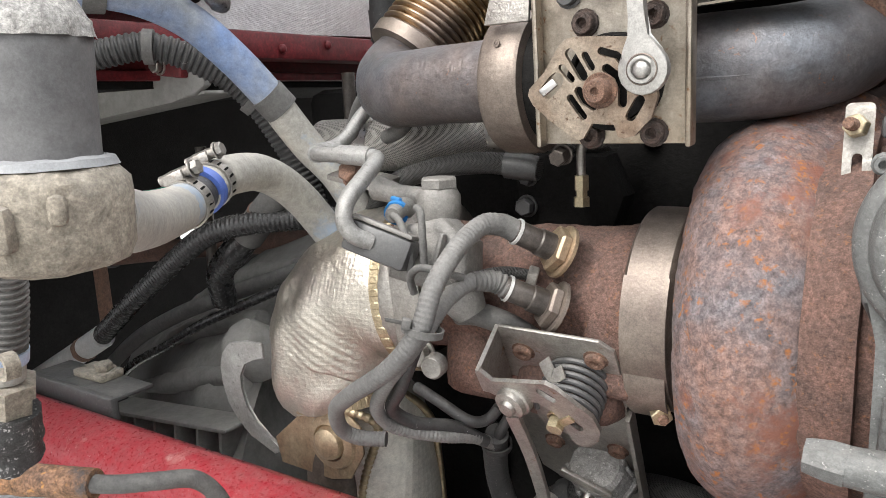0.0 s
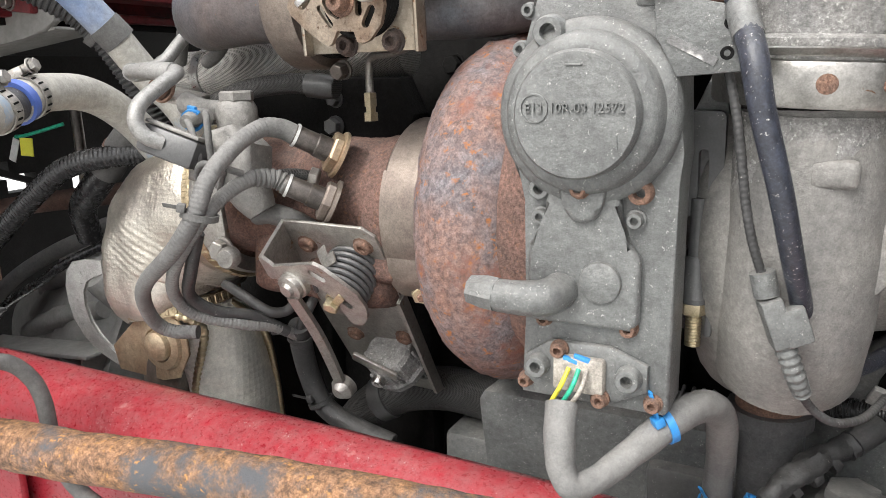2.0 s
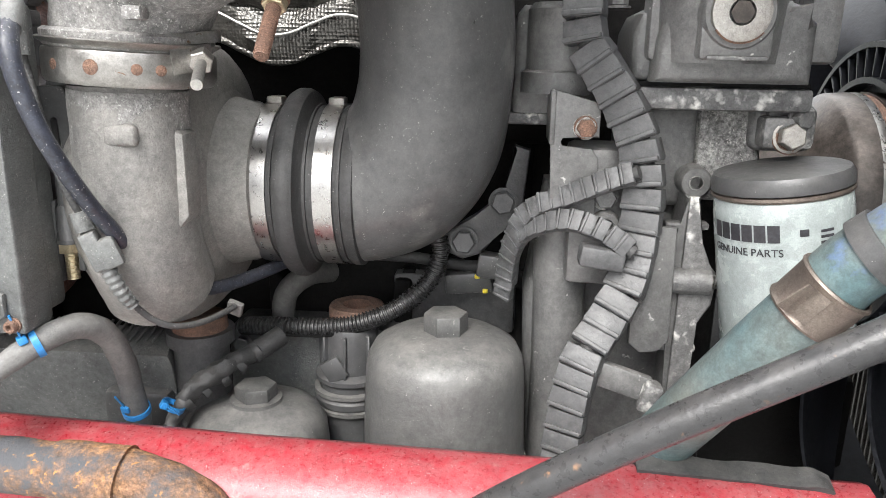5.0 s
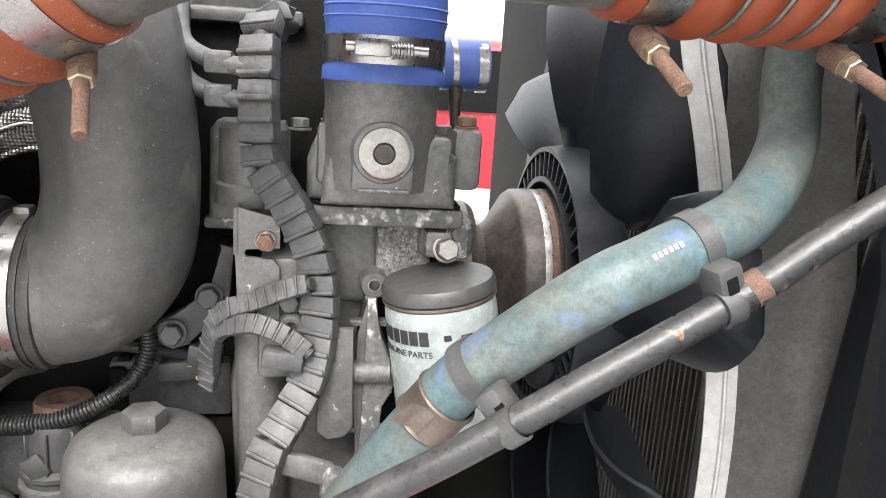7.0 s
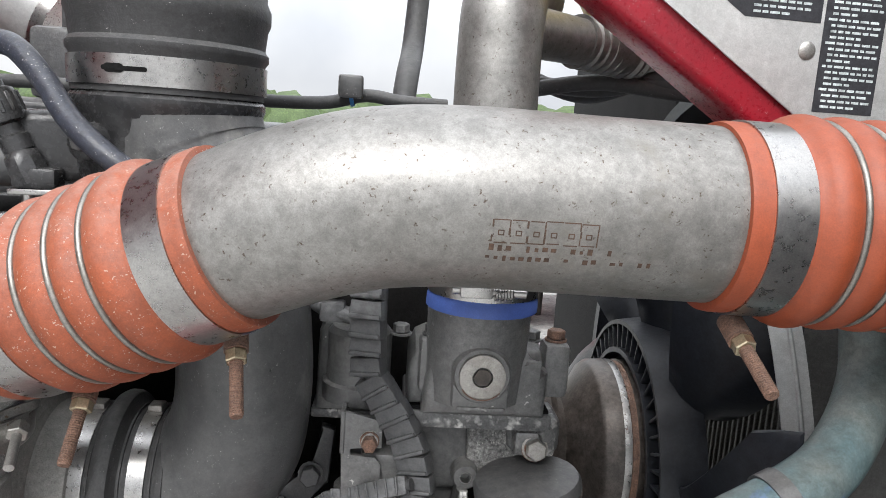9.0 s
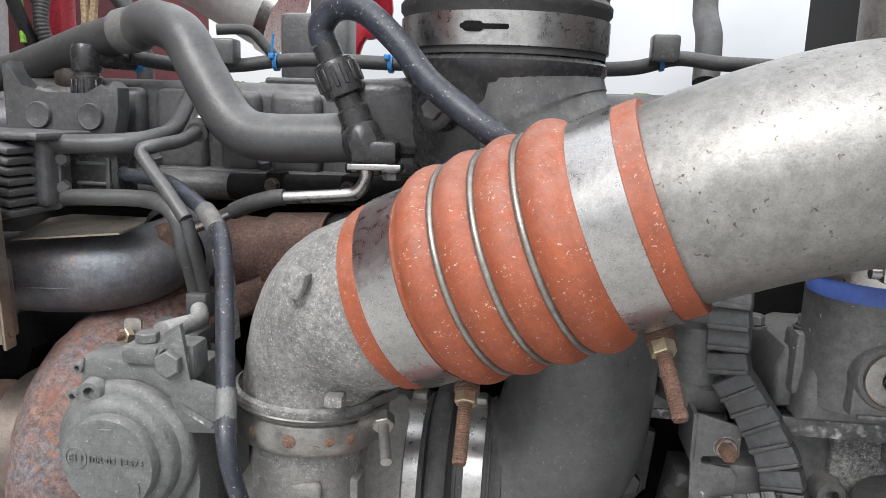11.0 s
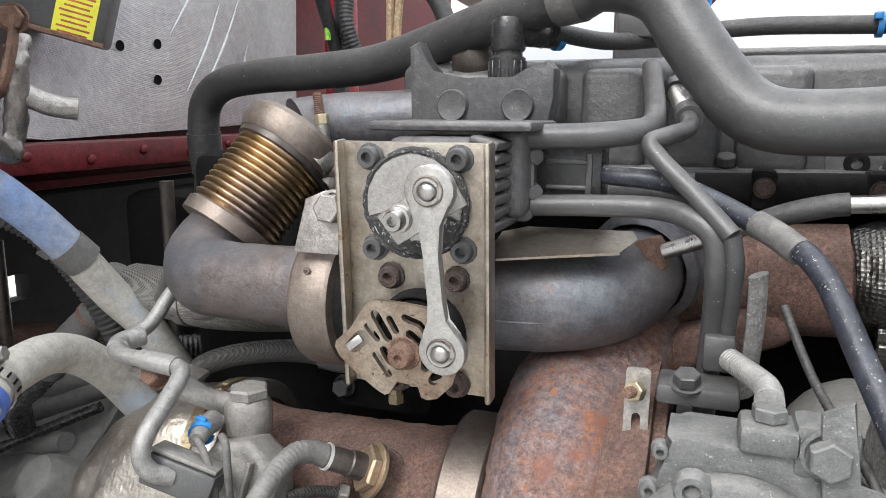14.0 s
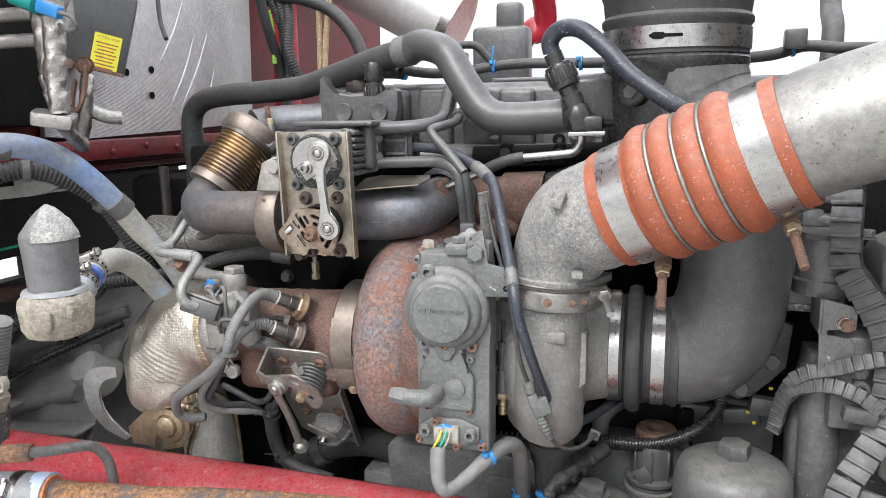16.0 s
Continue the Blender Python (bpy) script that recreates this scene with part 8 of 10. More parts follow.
part("line", add_tube(B(), [(-0.020, 0.507, 1.601), (0.02, 0.502, 1.617), (0.05, 0.496, 1.631), (0.072, 0.491, 1.638), (0.10, 0.489, 1.641), (0.130, 0.488, 1.644), (0.144, 0.487, 1.647), (0.151, 0.487, 1.658), (0.151, 0.487, 1.666)], 0.0052, 14, 8), STAINLESS, sl)
part("sleeve", add_tube(B(), [(0.038, 0.499, 1.625), (0.056, 0.494, 1.633), (0.075, 0.4905, 1.6385), (0.085, 0.490, 1.640)], 0.0068, 14, 6), RUBBER, sl, "black rubber sleeve")
part("flange", add_box(B(), (0.042, 0.016, 0.005), pose(0.158, 0.489, 1.6672, 0, -1, 0), 0.001), STAINLESS, sl)
bolt(sl, (0.171, 0.487, 1.6655), (0, 0, -1), 0.0068, 0.008, ENGINE, "hex")
cn = thing("sensor_connector", (0.145, 0.49, 1.67), "black bayonet sensor connector with its cable", "connector")
axis = V(-0.44, -0.04, 1).normalized()
part("body", add_lathe(B(), [(-0.012, 0.015), (0.0, 0.0155), (0.012, 0.014), (0.016, 0.010)], AIM((0.1485, 0.492, 1.685), axis), 8), GLOSSBLK, cn)
part("collar", add_lathe(B(), [(0.0, 0.0125), (0.012, 0.0125), (0.014, 0.0105), (0.022, 0.0105), (0.024, 0.0155), (0.030, 0.0165), (0.046, 0.0165), (0.050, 0.0150), (0.052, 0.0105), (0.064, 0.0105), (0.066, 0)], AIM((0.1425, 0.494, 1.699), axis), 16), GLOSSBLK, cn)
for k in range(14):
    part("grip_rib", add_box(B(), (0.0022, 0.0034, 0.016), AIM((0.1425, 0.494, 1.699), axis) @ Matrix.Rotation(2 * math.pi * k / 14, 4, "Z") @ pose(0.0168, 0, 0.038), 0.0006, 1), GLOSSBLK, cn)
part("cable", add_tube(B(), [(0.1160, 0.491, 1.758), (0.1145, 0.489, 1.771), (0.127, 0.484, 1.783), (0.151, 0.472, 1.780), (0.180, 0.455, 1.757), (0.205, 0.436, 1.731), (0.232, 0.420, 1.711), (0.262, 0.418, 1.69), (0.30, 0.44, 1.66)], [0.010, 0.010, 0.0098, 0.0095, 0.0092, 0.009, 0.009, 0.0088, 0.0088], 16, 8), CABLE, cn)
part("foot", add_box(B(), (0.036, 0.022, 0.018), pose(0.158, 0.490, 1.6785), 0.004), GLOSSBLK, cn)

br = thing("breather_pipe", (-0.2, 0.62, 1.55), "thick dusty black crankcase breather pipe", "pipe")
part("pipe", add_tube(B(), [(-0.538, 0.73, 1.62), (-0.537, 0.725, 1.668), (-0.528, 0.722, 1.700), (-0.498, 0.715, 1.719), (-0.44, 0.70, 1.726), (-0.36, 0.68, 1.729), (-0.285, 0.66, 1.734), (-0.215, 0.635, 1.749), (-0.150, 0.607, 1.764), (-0.095, 0.587, 1.774)], 0.0175, 24, 8), RUBBER, br)
part("rear_joint", add_tube(B(), [(-0.105, 0.590, 1.773), (-0.085, 0.583, 1.7755)], 0.0205, 24, 3), GREYRUB, br)
part("front_pipe", add_tube(B(), [(-0.088, 0.584, 1.775), (-0.068, 0.576, 1.7805), (-0.0305, 0.556, 1.7685), (-0.0077, 0.545, 1.7377), (0.0092, 0.538, 1.7141), (0.0245, 0.532, 1.6967), (0.0428, 0.527, 1.6867), (0.0694, 0.524, 1.6845), (0.1053, 0.522, 1.6859), (0.1380, 0.522, 1.6882)], 0.0199, 24, 8), LINEPAINT, br)
part("end_sleeve", add_tube(B(), [(-0.5385, 0.73, 1.63), (-0.537, 0.725, 1.666)], 0.0190, 24, 3), RUBBER, br)
part("drop", add_tube(B(), [(-0.538, 0.73, 1.63), (-0.545, 0.735, 1.58), (-0.55, 0.74, 1.50)], 0.0150, 20, 4), RUBBER, br)

cover = thing("valve_cover", (0.02, 0.78, 1.63), "dusty grey ribbed engine valve cover", "valve cover")
part("shell", add_box(B(), (0.70, 0.34, 0.095), pose(0.10, 0.795, 1.685), 0.014, 3), ENGINE, cover)
part("flange", add_box(B(), (0.72, 0.36, 0.014), pose(0.10, 0.79, 1.643), 0.004), ENGINE, cover)
part("lower_rail", add_tube(B(), [(-0.24, 0.600, 1.632), (0.10, 0.598, 1.636), (0.36, 0.596, 1.64)], 0.014, 18, 3), ENGINE, cover)
for k in range(4):
    part("top_rib", add_box(B(), (0.22, 0.010, 0.007), pose(0.12, 0.648 + 0.022 * k, 1.735), 0.003), ENGINE, cover)
for x, w in ((-0.185, 0.05), (-0.125, 0.045), (-0.065, 0.05), (-0.005, 0.04), (0.05, 0.05), (0.15, 0.05), (0.235, 0.05), (0.325, 0.05)):
    part("side_rib", add_box(B(), (w, 0.03, 0.078), pose(x, 0.628, 1.685), 0.008, 3), ENGINE, cover)
bars([(0, 0, 0.006, 0.03)], FACE(-0.012, 0.6122, 1.694), CHIPPED, cover, "cast_number", 0.0005)
for x in (-0.20, -0.09, 0.02, 0.13, 0.24, 0.35):
    bolt(cover, (x, 0.618, 1.650), (0, -0.4, 1), 0.0075, 0.01, ENGINE)
part("lift_eye", add_plate(B(), [(-0.02, -0.02), (0.02, -0.02), (0.02, 0.02), (0.012, 0.026), (-0.012, 0.026), (-0.02, 0.02)], 0.006, FACE(0.107, 0.628, 1.652), 0.001), ENGINE, cover)
bolt(cover, (0.107, 0.622, 1.655), (0, -1, 0), 0.0085, 0.003, HOLE, "washer", "eye_hole")
tb = moved(thing("top_bracket", (-0.16, 0.57, 1.66), "dark cast bracket with the breather sensor", "bracket"), 0.003, 0.016, -0.004)
part("casting", add_plate(B(), [(-0.065, -0.020), (0.045, -0.020), (0.050, 0.004), (0.050, 0.026), (0.044, 0.032), (0.036, 0.025), (0.018, 0.020), (-0.020, 0.016), (-0.048, 0.022), (-0.058, 0.048), (-0.066, 0.044)], 0.022, FACE(-0.155, 0.578, 1.700), 0.004), ENGINE, tb)
for x in (-0.184, -0.132):
    part("boss", add_lathe(B(), [(0, 0.0130), (0.009, 0.0125), (0.0102, 0.0115), (0.0096, 0.0095), (0.0096, 0)], FACE(x, 0.5625, 1.699), 24), ENGINE, tb)
part("sensor_base", add_lathe(B(), [(1.712, 0.014), (1.735, 0.014), (1.737, 0.0115), (1.742, 0.0115)], pose(-0.146, 0.575, 0), 18), GLOSSBLK, tb)
for k in range(14):
    part("sensor_rib", add_box(B(), (0.002, 0.003, 0.020), pose(-0.146, 0.575, 1.723, 0, 0, 360 / 14 * k) @ pose(0.0142, 0, 0), 0.0006, 1), GLOSSBLK, tb)
part("sensor_cap", add_lathe(B(), [(1.740, 0.0125), (1.742, 0.0138), (1.760, 0.0138), (1.765, 0.012), (1.765, 0)], pose(-0.146, 0.575, 0), 18), GLOSSBLK, tb)
part("sensor_spout", add_tube(B(), [(-0.143, 0.577, 1.754), (-0.128, 0.592, 1.753), (-0.116, 0.606, 1.752)], [0.010, 0.0092, 0.0085], 16, 4), GLOSSBLK, tb)
part("blue_seal", add_tube(B(), [(-0.1165, 0.606, 1.752), (-0.113, 0.610, 1.752)], 0.0098, 16, 2), BLUEPL, tb, "bright blue seal ring")
part("brown_cap", add_lathe(B(), [(0, 0.022), (0.01, 0.020), (0.02, 0.012), (0.022, 0)], AIM((-0.185, 0.62, 1.735), (-0.4, -0.6, 0.6)), 20), PULLEY, tb)
wt = thing("top_loom", (0.1, 0.70, 1.74), "black wiring loom on the valve cover with blue ties", "cable")
part("loom", add_tube(B(), [(-0.112, 0.612, 1.752), (-0.08, 0.66, 1.748), (-0.04, 0.70, 1.752), (0.0, 0.708, 1.758), (0.05, 0.703, 1.760), (0.13, 0.70, 1.758), (0.25, 0.70, 1.757), (0.36, 0.698, 1.759), (0.41, 0.700, 1.770), (0.45, 0.695, 1.766), (0.50, 0.70, 1.765)], 0.0072, 14, 8), RUBBER, wt)
part("branch", add_tube(B(), [(0.0, 0.708, 1.758), (-0.012, 0.706, 1.772), (-0.03, 0.702, 1.788), (-0.06, 0.69, 1.787)], 0.0055, 12, 8), RUBBER, wt)
part("plug", add_box(B(), (0.026, 0.022, 0.024), pose(0.395, 0.68, 1.778), 0.003), BLACKPL, wt)
part("plug", add_box(B(), (0.036, 0.022, 0.026), pose(-0.055, 0.69, 1.765), 0.003), BLACKPL, wt)
zip_tie((-0.001, 0.708, 1.757), (1, 0, 0), 0.0082, BLUEPL, "bright blue nylon zip tie on the loom", (0.004, -0.004, 0.022))
zip_tie((0.3945, 0.699, 1.768), (1, 0, 0.2), 0.0095, BLUEPL, "bright blue nylon zip tie on the loom")
zip_tie((0.125, 0.70, 1.758), (1, 0, 0), 0.0085, BLUEPL, "bright blue nylon zip tie on the loom")
frl = simple_hose("fuel_rail", [(0.0, 0.585, 1.636), (0.15, 0.583, 1.640), (0.36, 0.58, 1.645)], 0.012, ENGINEDARK, "dark rail along the cylinder head", "pipe")
for x in (0.045, 0.115, 0.185, 0.255):
    part("rail_clip", add_box(B(), (0.016, 0.026, 0.028), pose(x, 0.583, 1.6385), 0.004), ENGINEDARK, frl)
    bolt(frl, (x, 0.569, 1.640), (0, -1, 0.1), 0.0058, 0.006, DARKRUST, "hex", "clip_bolt", "dark rusty bolt")

# ---- far side of the engine bay ----
ac = thing("air_cleaner_pipe", (-0.2, 1.15, 1.75), "silver air cleaner pipe crossing behind the engine", "air duct")
part("pipe", add_tube(B(), [(-0.926, 1.636, 2.244), (-0.652, 1.636, 2.096), (-0.460, 1.636, 1.993), (-0.323, 1.636, 1.919)], 0.096, 36, 6), PLATEALU, ac)
part("end_ring", add_tube(B(), [(-0.340, 1.636, 1.928), (-0.315, 1.636, 1.915)], 0.102, 36, 2), STAINLESS, ac)
single("red_fender", add_tube(B(), [(-0.40, 1.42, 0.0), (-0.22, 1.40, 1.2), (-0.10, 1.35, 1.80), (-0.03, 1.33, 1.88), (-0.04, 1.30, 1.98)], 0.035, 14, 6, squash=(0.5, 1.0)), RED, "red painted fender edge beyond the engine", "fender")
far = thing("far_bracket", (0.02, 1.1, 1.70), "grey module bracket beyond the valve cover", "bracket")
part("module", add_box(B(), (0.11, 0.06, 0.11), pose(-0.075, 1.10, 1.80), 0.01), ENGINE, far)
part("module_top", add_box(B(), (0.05, 0.04, 0.06), pose(-0.060, 1.10, 1.87), 0.008), ENGINE, far)
part("foot", add_box(B(), (0.3, 0.1, 0.05), pose(-0.03, 1.08, 1.72), 0.01), ENGINE, far)
for dx, r in ((0.0, 0.010), (0.016, 0.012), (-0.014, 0.008)):
    simple_hose("cab_wire", [(-0.57 + dx, 1.10 + dx, 1.95), (-0.556 + 0.8 * dx, 1.10, 1.89), (-0.549 + 0.6 * dx, 1.10 - dx, 1.826), (-0.538 + dx, 1.10, 1.76)], r, RUBBER, "black corrugated wire bundle hanging against the cab", "cable", ribs=(0.006, 0.001), n=6, seg=10)
for pts, r in (([(-0.575, 1.03, 1.95), (-0.572, 1.06, 1.87), (-0.570, 1.10, 1.79), (-0.57, 1.12, 1.70)], 0.011), ([(-0.560, 1.12, 1.95), (-0.562, 1.11, 1.87), (-0.566, 1.115, 1.79), (-0.57, 1.12, 1.70)], 0.009), ([(-0.585, 1.15, 1.95), (-0.580, 1.14, 1.86), (-0.574, 1.13, 1.78), (-0.57, 1.13, 1.70)], 0.010)):
    simple_hose("black_cable", pts, r, RUBBER, "black cable in the bundle by the cab", "cable", n=5, seg=12, group="cables by the cab")
simple_hose("lime_wire", [(-0.580, 1.08, 1.91), (-0.573, 1.08, 1.87), (-0.571, 1.08, 1.80)], 0.005, LIME, "lime green wire beside the black bundle", "cable", n=4, seg=8)
simple_hose("wooden_stick", [(-0.472, 1.10, 1.95), (-0.472, 1.10, 1.90), (-0.474, 1.10, 1.78)], 0.0060, WOOD, "thin pale stick standing among the wires", "stick", n=3, seg=8)
simple_hose("wooden_stick", [(-0.440, 1.10, 1.96), (-0.456, 1.10, 1.863), (-0.463, 1.10, 1.78)], 0.0065, WOOD, "thin pale stick standing among the wires", "stick", n=4, seg=8)
simple_hose("thick_black_hose", [(-0.60, 1.10, 1.935), (-0.529, 1.10, 1.937), (-0.449, 1.10, 1.909), (-0.399, 1.10, 1.86), (-0.375, 1.10, 1.805), (-0.37, 1.10, 1.74)], 0.014, RUBBER, "thick black hose arching against the cab", n=6)

# Heater box and its pipes at the cab wall.
hb = thing("heater_box", (-0.58, 0.5, 1.72), "rusty black heater unit with warning labels", "heater")
hbM = Matrix.Translation((-0.636, 0.686, 1.7576)) @ Matrix.Rotation(radians(40), 4, "Z") @ Matrix.Rotation(radians(15), 4, "Y") @ pose(-0.095, 0, 0.0275)
part("case", add_box(B(), (0.31, 0.09, 0.130), hbM @ pose(-0.06, 0.045, 0.041), 0.006), LINEPAINT, hb)
part("rear_case", add_box(B(), (0.05, 0.34, 0.50), pose(-0.735, 0.44, 1.93), 0.01), ENGINEDARK, hb, "dark rear housing")
part("rusty_edge", lumpy(add_box(B(), (0.19, 0.004, 0.006), hbM @ pose(0, -0.001, -0.0245), 0.001), 0.0008, 0.006), RUSTBOLT, hb, "rust along the lower edge")
labM = hbM @ Matrix.Rotation(radians(90), 4, "X")
lab = part("yellow_label", add_box(B(), (0.042, 0.060, 0.0008), labM @ pose(0.062, 0.005, 0.0006)), YELLOW, hb, "yellow attention label")
lettering("ATTENTION", 0.0062, 0.0002, labM @ pose(0.062, 0.029, 0.0012), REDTEXT, lab)
bars([(0.062, 0.020 - 0.0058 * k, 0.034 - 0.004 * (k % 3), 0.0022) for k in range(8)], labM @ pose(0, 0, 0.0008), REDTEXT, lab)
lab2 = part("pale_label", add_box(B(), (0.070, 0.040, 0.0008), labM @ pose(-0.040, 0.018, 0.0006)), WHITELABEL, hb, "pale green service label")
lettering("BE SERVICED", 0.0066, 0.0002, labM @ pose(-0.037, 0.020, 0.0012), LABELTEXT, lab2)
lettering("QUALIFIED PERSONNEL", 0.0058, 0.0002, labM @ pose(-0.040, 0.008, 0.0012), LABELTEXT, lab2)
part("rust_lug", add_lathe(B(), [(0, 0.010), (0.012, 0.009), (0.014, 0)], labM @ pose(0.010, -0.028, 0), 14), RUSTBOLT, hb)
hk = thing("foil_wrapped_pipe", (-0.50, 0.40, 1.62), "crumpled foil wrapped heater pipes", "pipe")
for pts in ([(-0.518, 0.402, 1.93), (-0.512, 0.40, 1.86), (-0.507, 0.398, 1.80), (-0.503, 0.397, 1.75), (-0.492, 0.39, 1.70)], [(-0.490, 0.400, 1.93), (-0.489, 0.396, 1.86), (-0.486, 0.392, 1.80), (-0.489, 0.390, 1.75), (-0.486, 0.386, 1.698)]):
    part("wrap", lumpy(lumpy(add_tube(B(), pts, [0.013, 0.0135, 0.013, 0.0135, 0.011], 32, 16), 0.0035, 0.014), 0.0016, 0.005), CRUMPLE, hk)
tp = thing("teal_plug", (-0.49, 0.385, 1.81), "teal sensor plug with a blue locking clip", "connector")
part("plug_body", add_tube(B(), [(-0.530, 0.378, 1.840), (-0.492, 0.376, 1.828)], [0.0085, 0.0105], 18, 3), TEALPL, tp)
part("clip", add_box(B(), (0.034, 0.012, 0.015), pose(-0.472, 0.374, 1.822, 0, 18, 0), 0.003), BLUEPL, tp, "blue locking clip")
part("lead", add_tube(B(), [(-0.458, 0.372, 1.818), (-0.440, 0.372, 1.812), (-0.437, 0.376, 1.800), (-0.452, 0.380, 1.797), (-0.470, 0.385, 1.806)], 0.0026, 10, 6), GREYRUB, tp)
part("bent_tube", lumpy(add_tube(B(), [(-0.497, 0.385, 1.695), (-0.515, 0.42, 1.683), (-0.535, 0.455, 1.668), (-0.548, 0.485, 1.655), (-0.560, 0.50, 1.665), (-0.545, 0.495, 1.70), (-0.535, 0.49, 1.73), (-0.540, 0.50, 1.75)], 0.0090, 20, 12), 0.0024, 0.008), CRUMPLE, hk)
part("joint", lumpy(add_box(B(), (0.05, 0.03, 0.02), pose(-0.495, 0.385, 1.692, 10, 10, 30), 0.006), 0.002, 0.01), CRUMPLE, hk)
hk2 = thing("clamp_hook", (-0.54, 0.50, 1.69), "rusty hook strap under the heater unit", "hook")
part("strap", add_ribbon(B(), [(-0.528, 0.487, 1.768), (-0.526, 0.479, 1.740), (-0.528, 0.472, 1.716), (-0.536, 0.470, 1.704), (-0.547, 0.474, 1.706), (-0.553, 0.482, 1.720), (-0.553, 0.490, 1.745)], (0.5, -0.85, 0), 0.014, 0.0035), RUSTBOLT, hk2)
bolt(hk2, (-0.530, 0.486, 1.764), (0.5, -0.85, 0), 0.010, 0.008, RUSTBOLT, "hex", "strap_bolt")
part("side_arm", add_tube(B(), [(-0.545, 0.50, 1.705), (-0.53, 0.515, 1.695), (-0.515, 0.53, 1.692)], 0.010, 12, 5), CRUMPLE, hk2)
for z in (1.825, 1.792):
    simple_hose("aluminium_tube", [(-0.72, 0.34, z - 0.012), (-0.58, 0.41, z), (-0.535, 0.44, z + 0.006), (-0.525, 0.455, z + 0.025), (-0.527, 0.46, z + 0.06)], 0.009, ALUPIPE, "bare aluminium heater tube with a bend", "pipe", n=7)
simple_hose("black_strap", [(-0.63, 0.80, 1.83), (-0.655, 0.82, 1.865), (-0.665, 0.83, 1.92)], 0.004, RUBBER, "loose black strap in front of the foil", "strap", n=5, seg=8)
tn = thing("teal_connector", (-0.555, 0.44, 1.86), "teal plug with orange wire", "connector")
part("plug", add_tube(B(), [(-0.60, 0.42, 1.885), (-0.57, 0.435, 1.878), (-0.552, 0.445, 1.872)], [0.010, 0.012, 0.009], 10, 4), BLUEPL, tn)

# ---- front end ----
tc = thing("timing_cover", (0.47, 0.60, 0.9), "dark grey cast timing cover with chipped edges", "engine cover", kind="structure")
# Near-black boxes added to fill open gaps; the gaps' shade is their colour.
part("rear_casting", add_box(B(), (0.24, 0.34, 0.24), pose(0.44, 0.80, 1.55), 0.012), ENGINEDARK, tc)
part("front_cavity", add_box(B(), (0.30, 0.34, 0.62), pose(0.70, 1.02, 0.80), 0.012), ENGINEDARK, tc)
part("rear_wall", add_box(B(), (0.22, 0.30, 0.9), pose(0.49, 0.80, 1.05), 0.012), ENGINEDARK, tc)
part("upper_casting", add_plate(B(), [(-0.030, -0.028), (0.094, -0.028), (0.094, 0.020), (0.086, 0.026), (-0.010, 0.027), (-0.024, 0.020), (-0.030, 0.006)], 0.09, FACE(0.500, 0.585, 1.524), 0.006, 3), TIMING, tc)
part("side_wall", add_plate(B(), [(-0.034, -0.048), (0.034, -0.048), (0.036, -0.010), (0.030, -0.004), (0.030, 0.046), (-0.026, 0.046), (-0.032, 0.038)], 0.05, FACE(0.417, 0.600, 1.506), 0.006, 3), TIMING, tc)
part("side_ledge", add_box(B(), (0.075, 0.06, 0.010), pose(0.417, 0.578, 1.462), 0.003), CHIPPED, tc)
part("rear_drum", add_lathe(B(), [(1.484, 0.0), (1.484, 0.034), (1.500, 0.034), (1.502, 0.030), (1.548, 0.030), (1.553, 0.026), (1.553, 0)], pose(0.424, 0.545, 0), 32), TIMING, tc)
part("gasket", add_box(B(), (0.128, 0.098, 0.003), pose(0.534, 0.541, 1.4945), 0.0005, 1), HOLE, tc)
part("flange", add_box(B(), (0.134, 0.100, 0.017), pose(0.534, 0.540, 1.4842), 0.004), CHIPPED, tc, "flange with paint chipped to bare metal")
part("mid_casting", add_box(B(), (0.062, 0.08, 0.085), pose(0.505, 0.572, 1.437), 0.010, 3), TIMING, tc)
part("bare_casting", add_plate(B(), [(-0.022, 0.038), (0.026, 0.038), (0.030, -0.018), (0.018, -0.030), (-0.002, -0.036), (-0.020, -0.036)], 0.06, FACE(0.552, 0.585, 1.438), 0.006, 3), SPECKLE, tc, "bare speckled casting face")
part("right_lug", add_box(B(), (0.022, 0.05, 0.040), pose(0.588, 0.535, 1.465), 0.004), CHIPPED, tc)
bolt(tc, (0.597, 0.505, 1.471), (0.3, -0.9, 0), 0.0075, 0.010, CHIPPED, "hex")
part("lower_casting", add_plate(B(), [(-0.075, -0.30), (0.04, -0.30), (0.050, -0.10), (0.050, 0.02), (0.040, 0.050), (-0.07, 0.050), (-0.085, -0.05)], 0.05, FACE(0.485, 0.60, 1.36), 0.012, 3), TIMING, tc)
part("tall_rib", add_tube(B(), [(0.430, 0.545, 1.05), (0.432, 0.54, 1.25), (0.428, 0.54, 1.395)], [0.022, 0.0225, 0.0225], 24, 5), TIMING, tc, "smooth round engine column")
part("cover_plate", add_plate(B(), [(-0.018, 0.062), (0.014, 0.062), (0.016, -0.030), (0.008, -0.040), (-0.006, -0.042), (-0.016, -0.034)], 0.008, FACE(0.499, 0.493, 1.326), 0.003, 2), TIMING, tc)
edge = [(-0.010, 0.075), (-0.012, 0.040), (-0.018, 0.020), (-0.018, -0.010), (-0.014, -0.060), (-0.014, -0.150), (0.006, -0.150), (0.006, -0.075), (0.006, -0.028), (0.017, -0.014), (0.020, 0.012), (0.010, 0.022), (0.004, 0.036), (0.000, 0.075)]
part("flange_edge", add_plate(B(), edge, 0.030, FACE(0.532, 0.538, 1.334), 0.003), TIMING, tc)
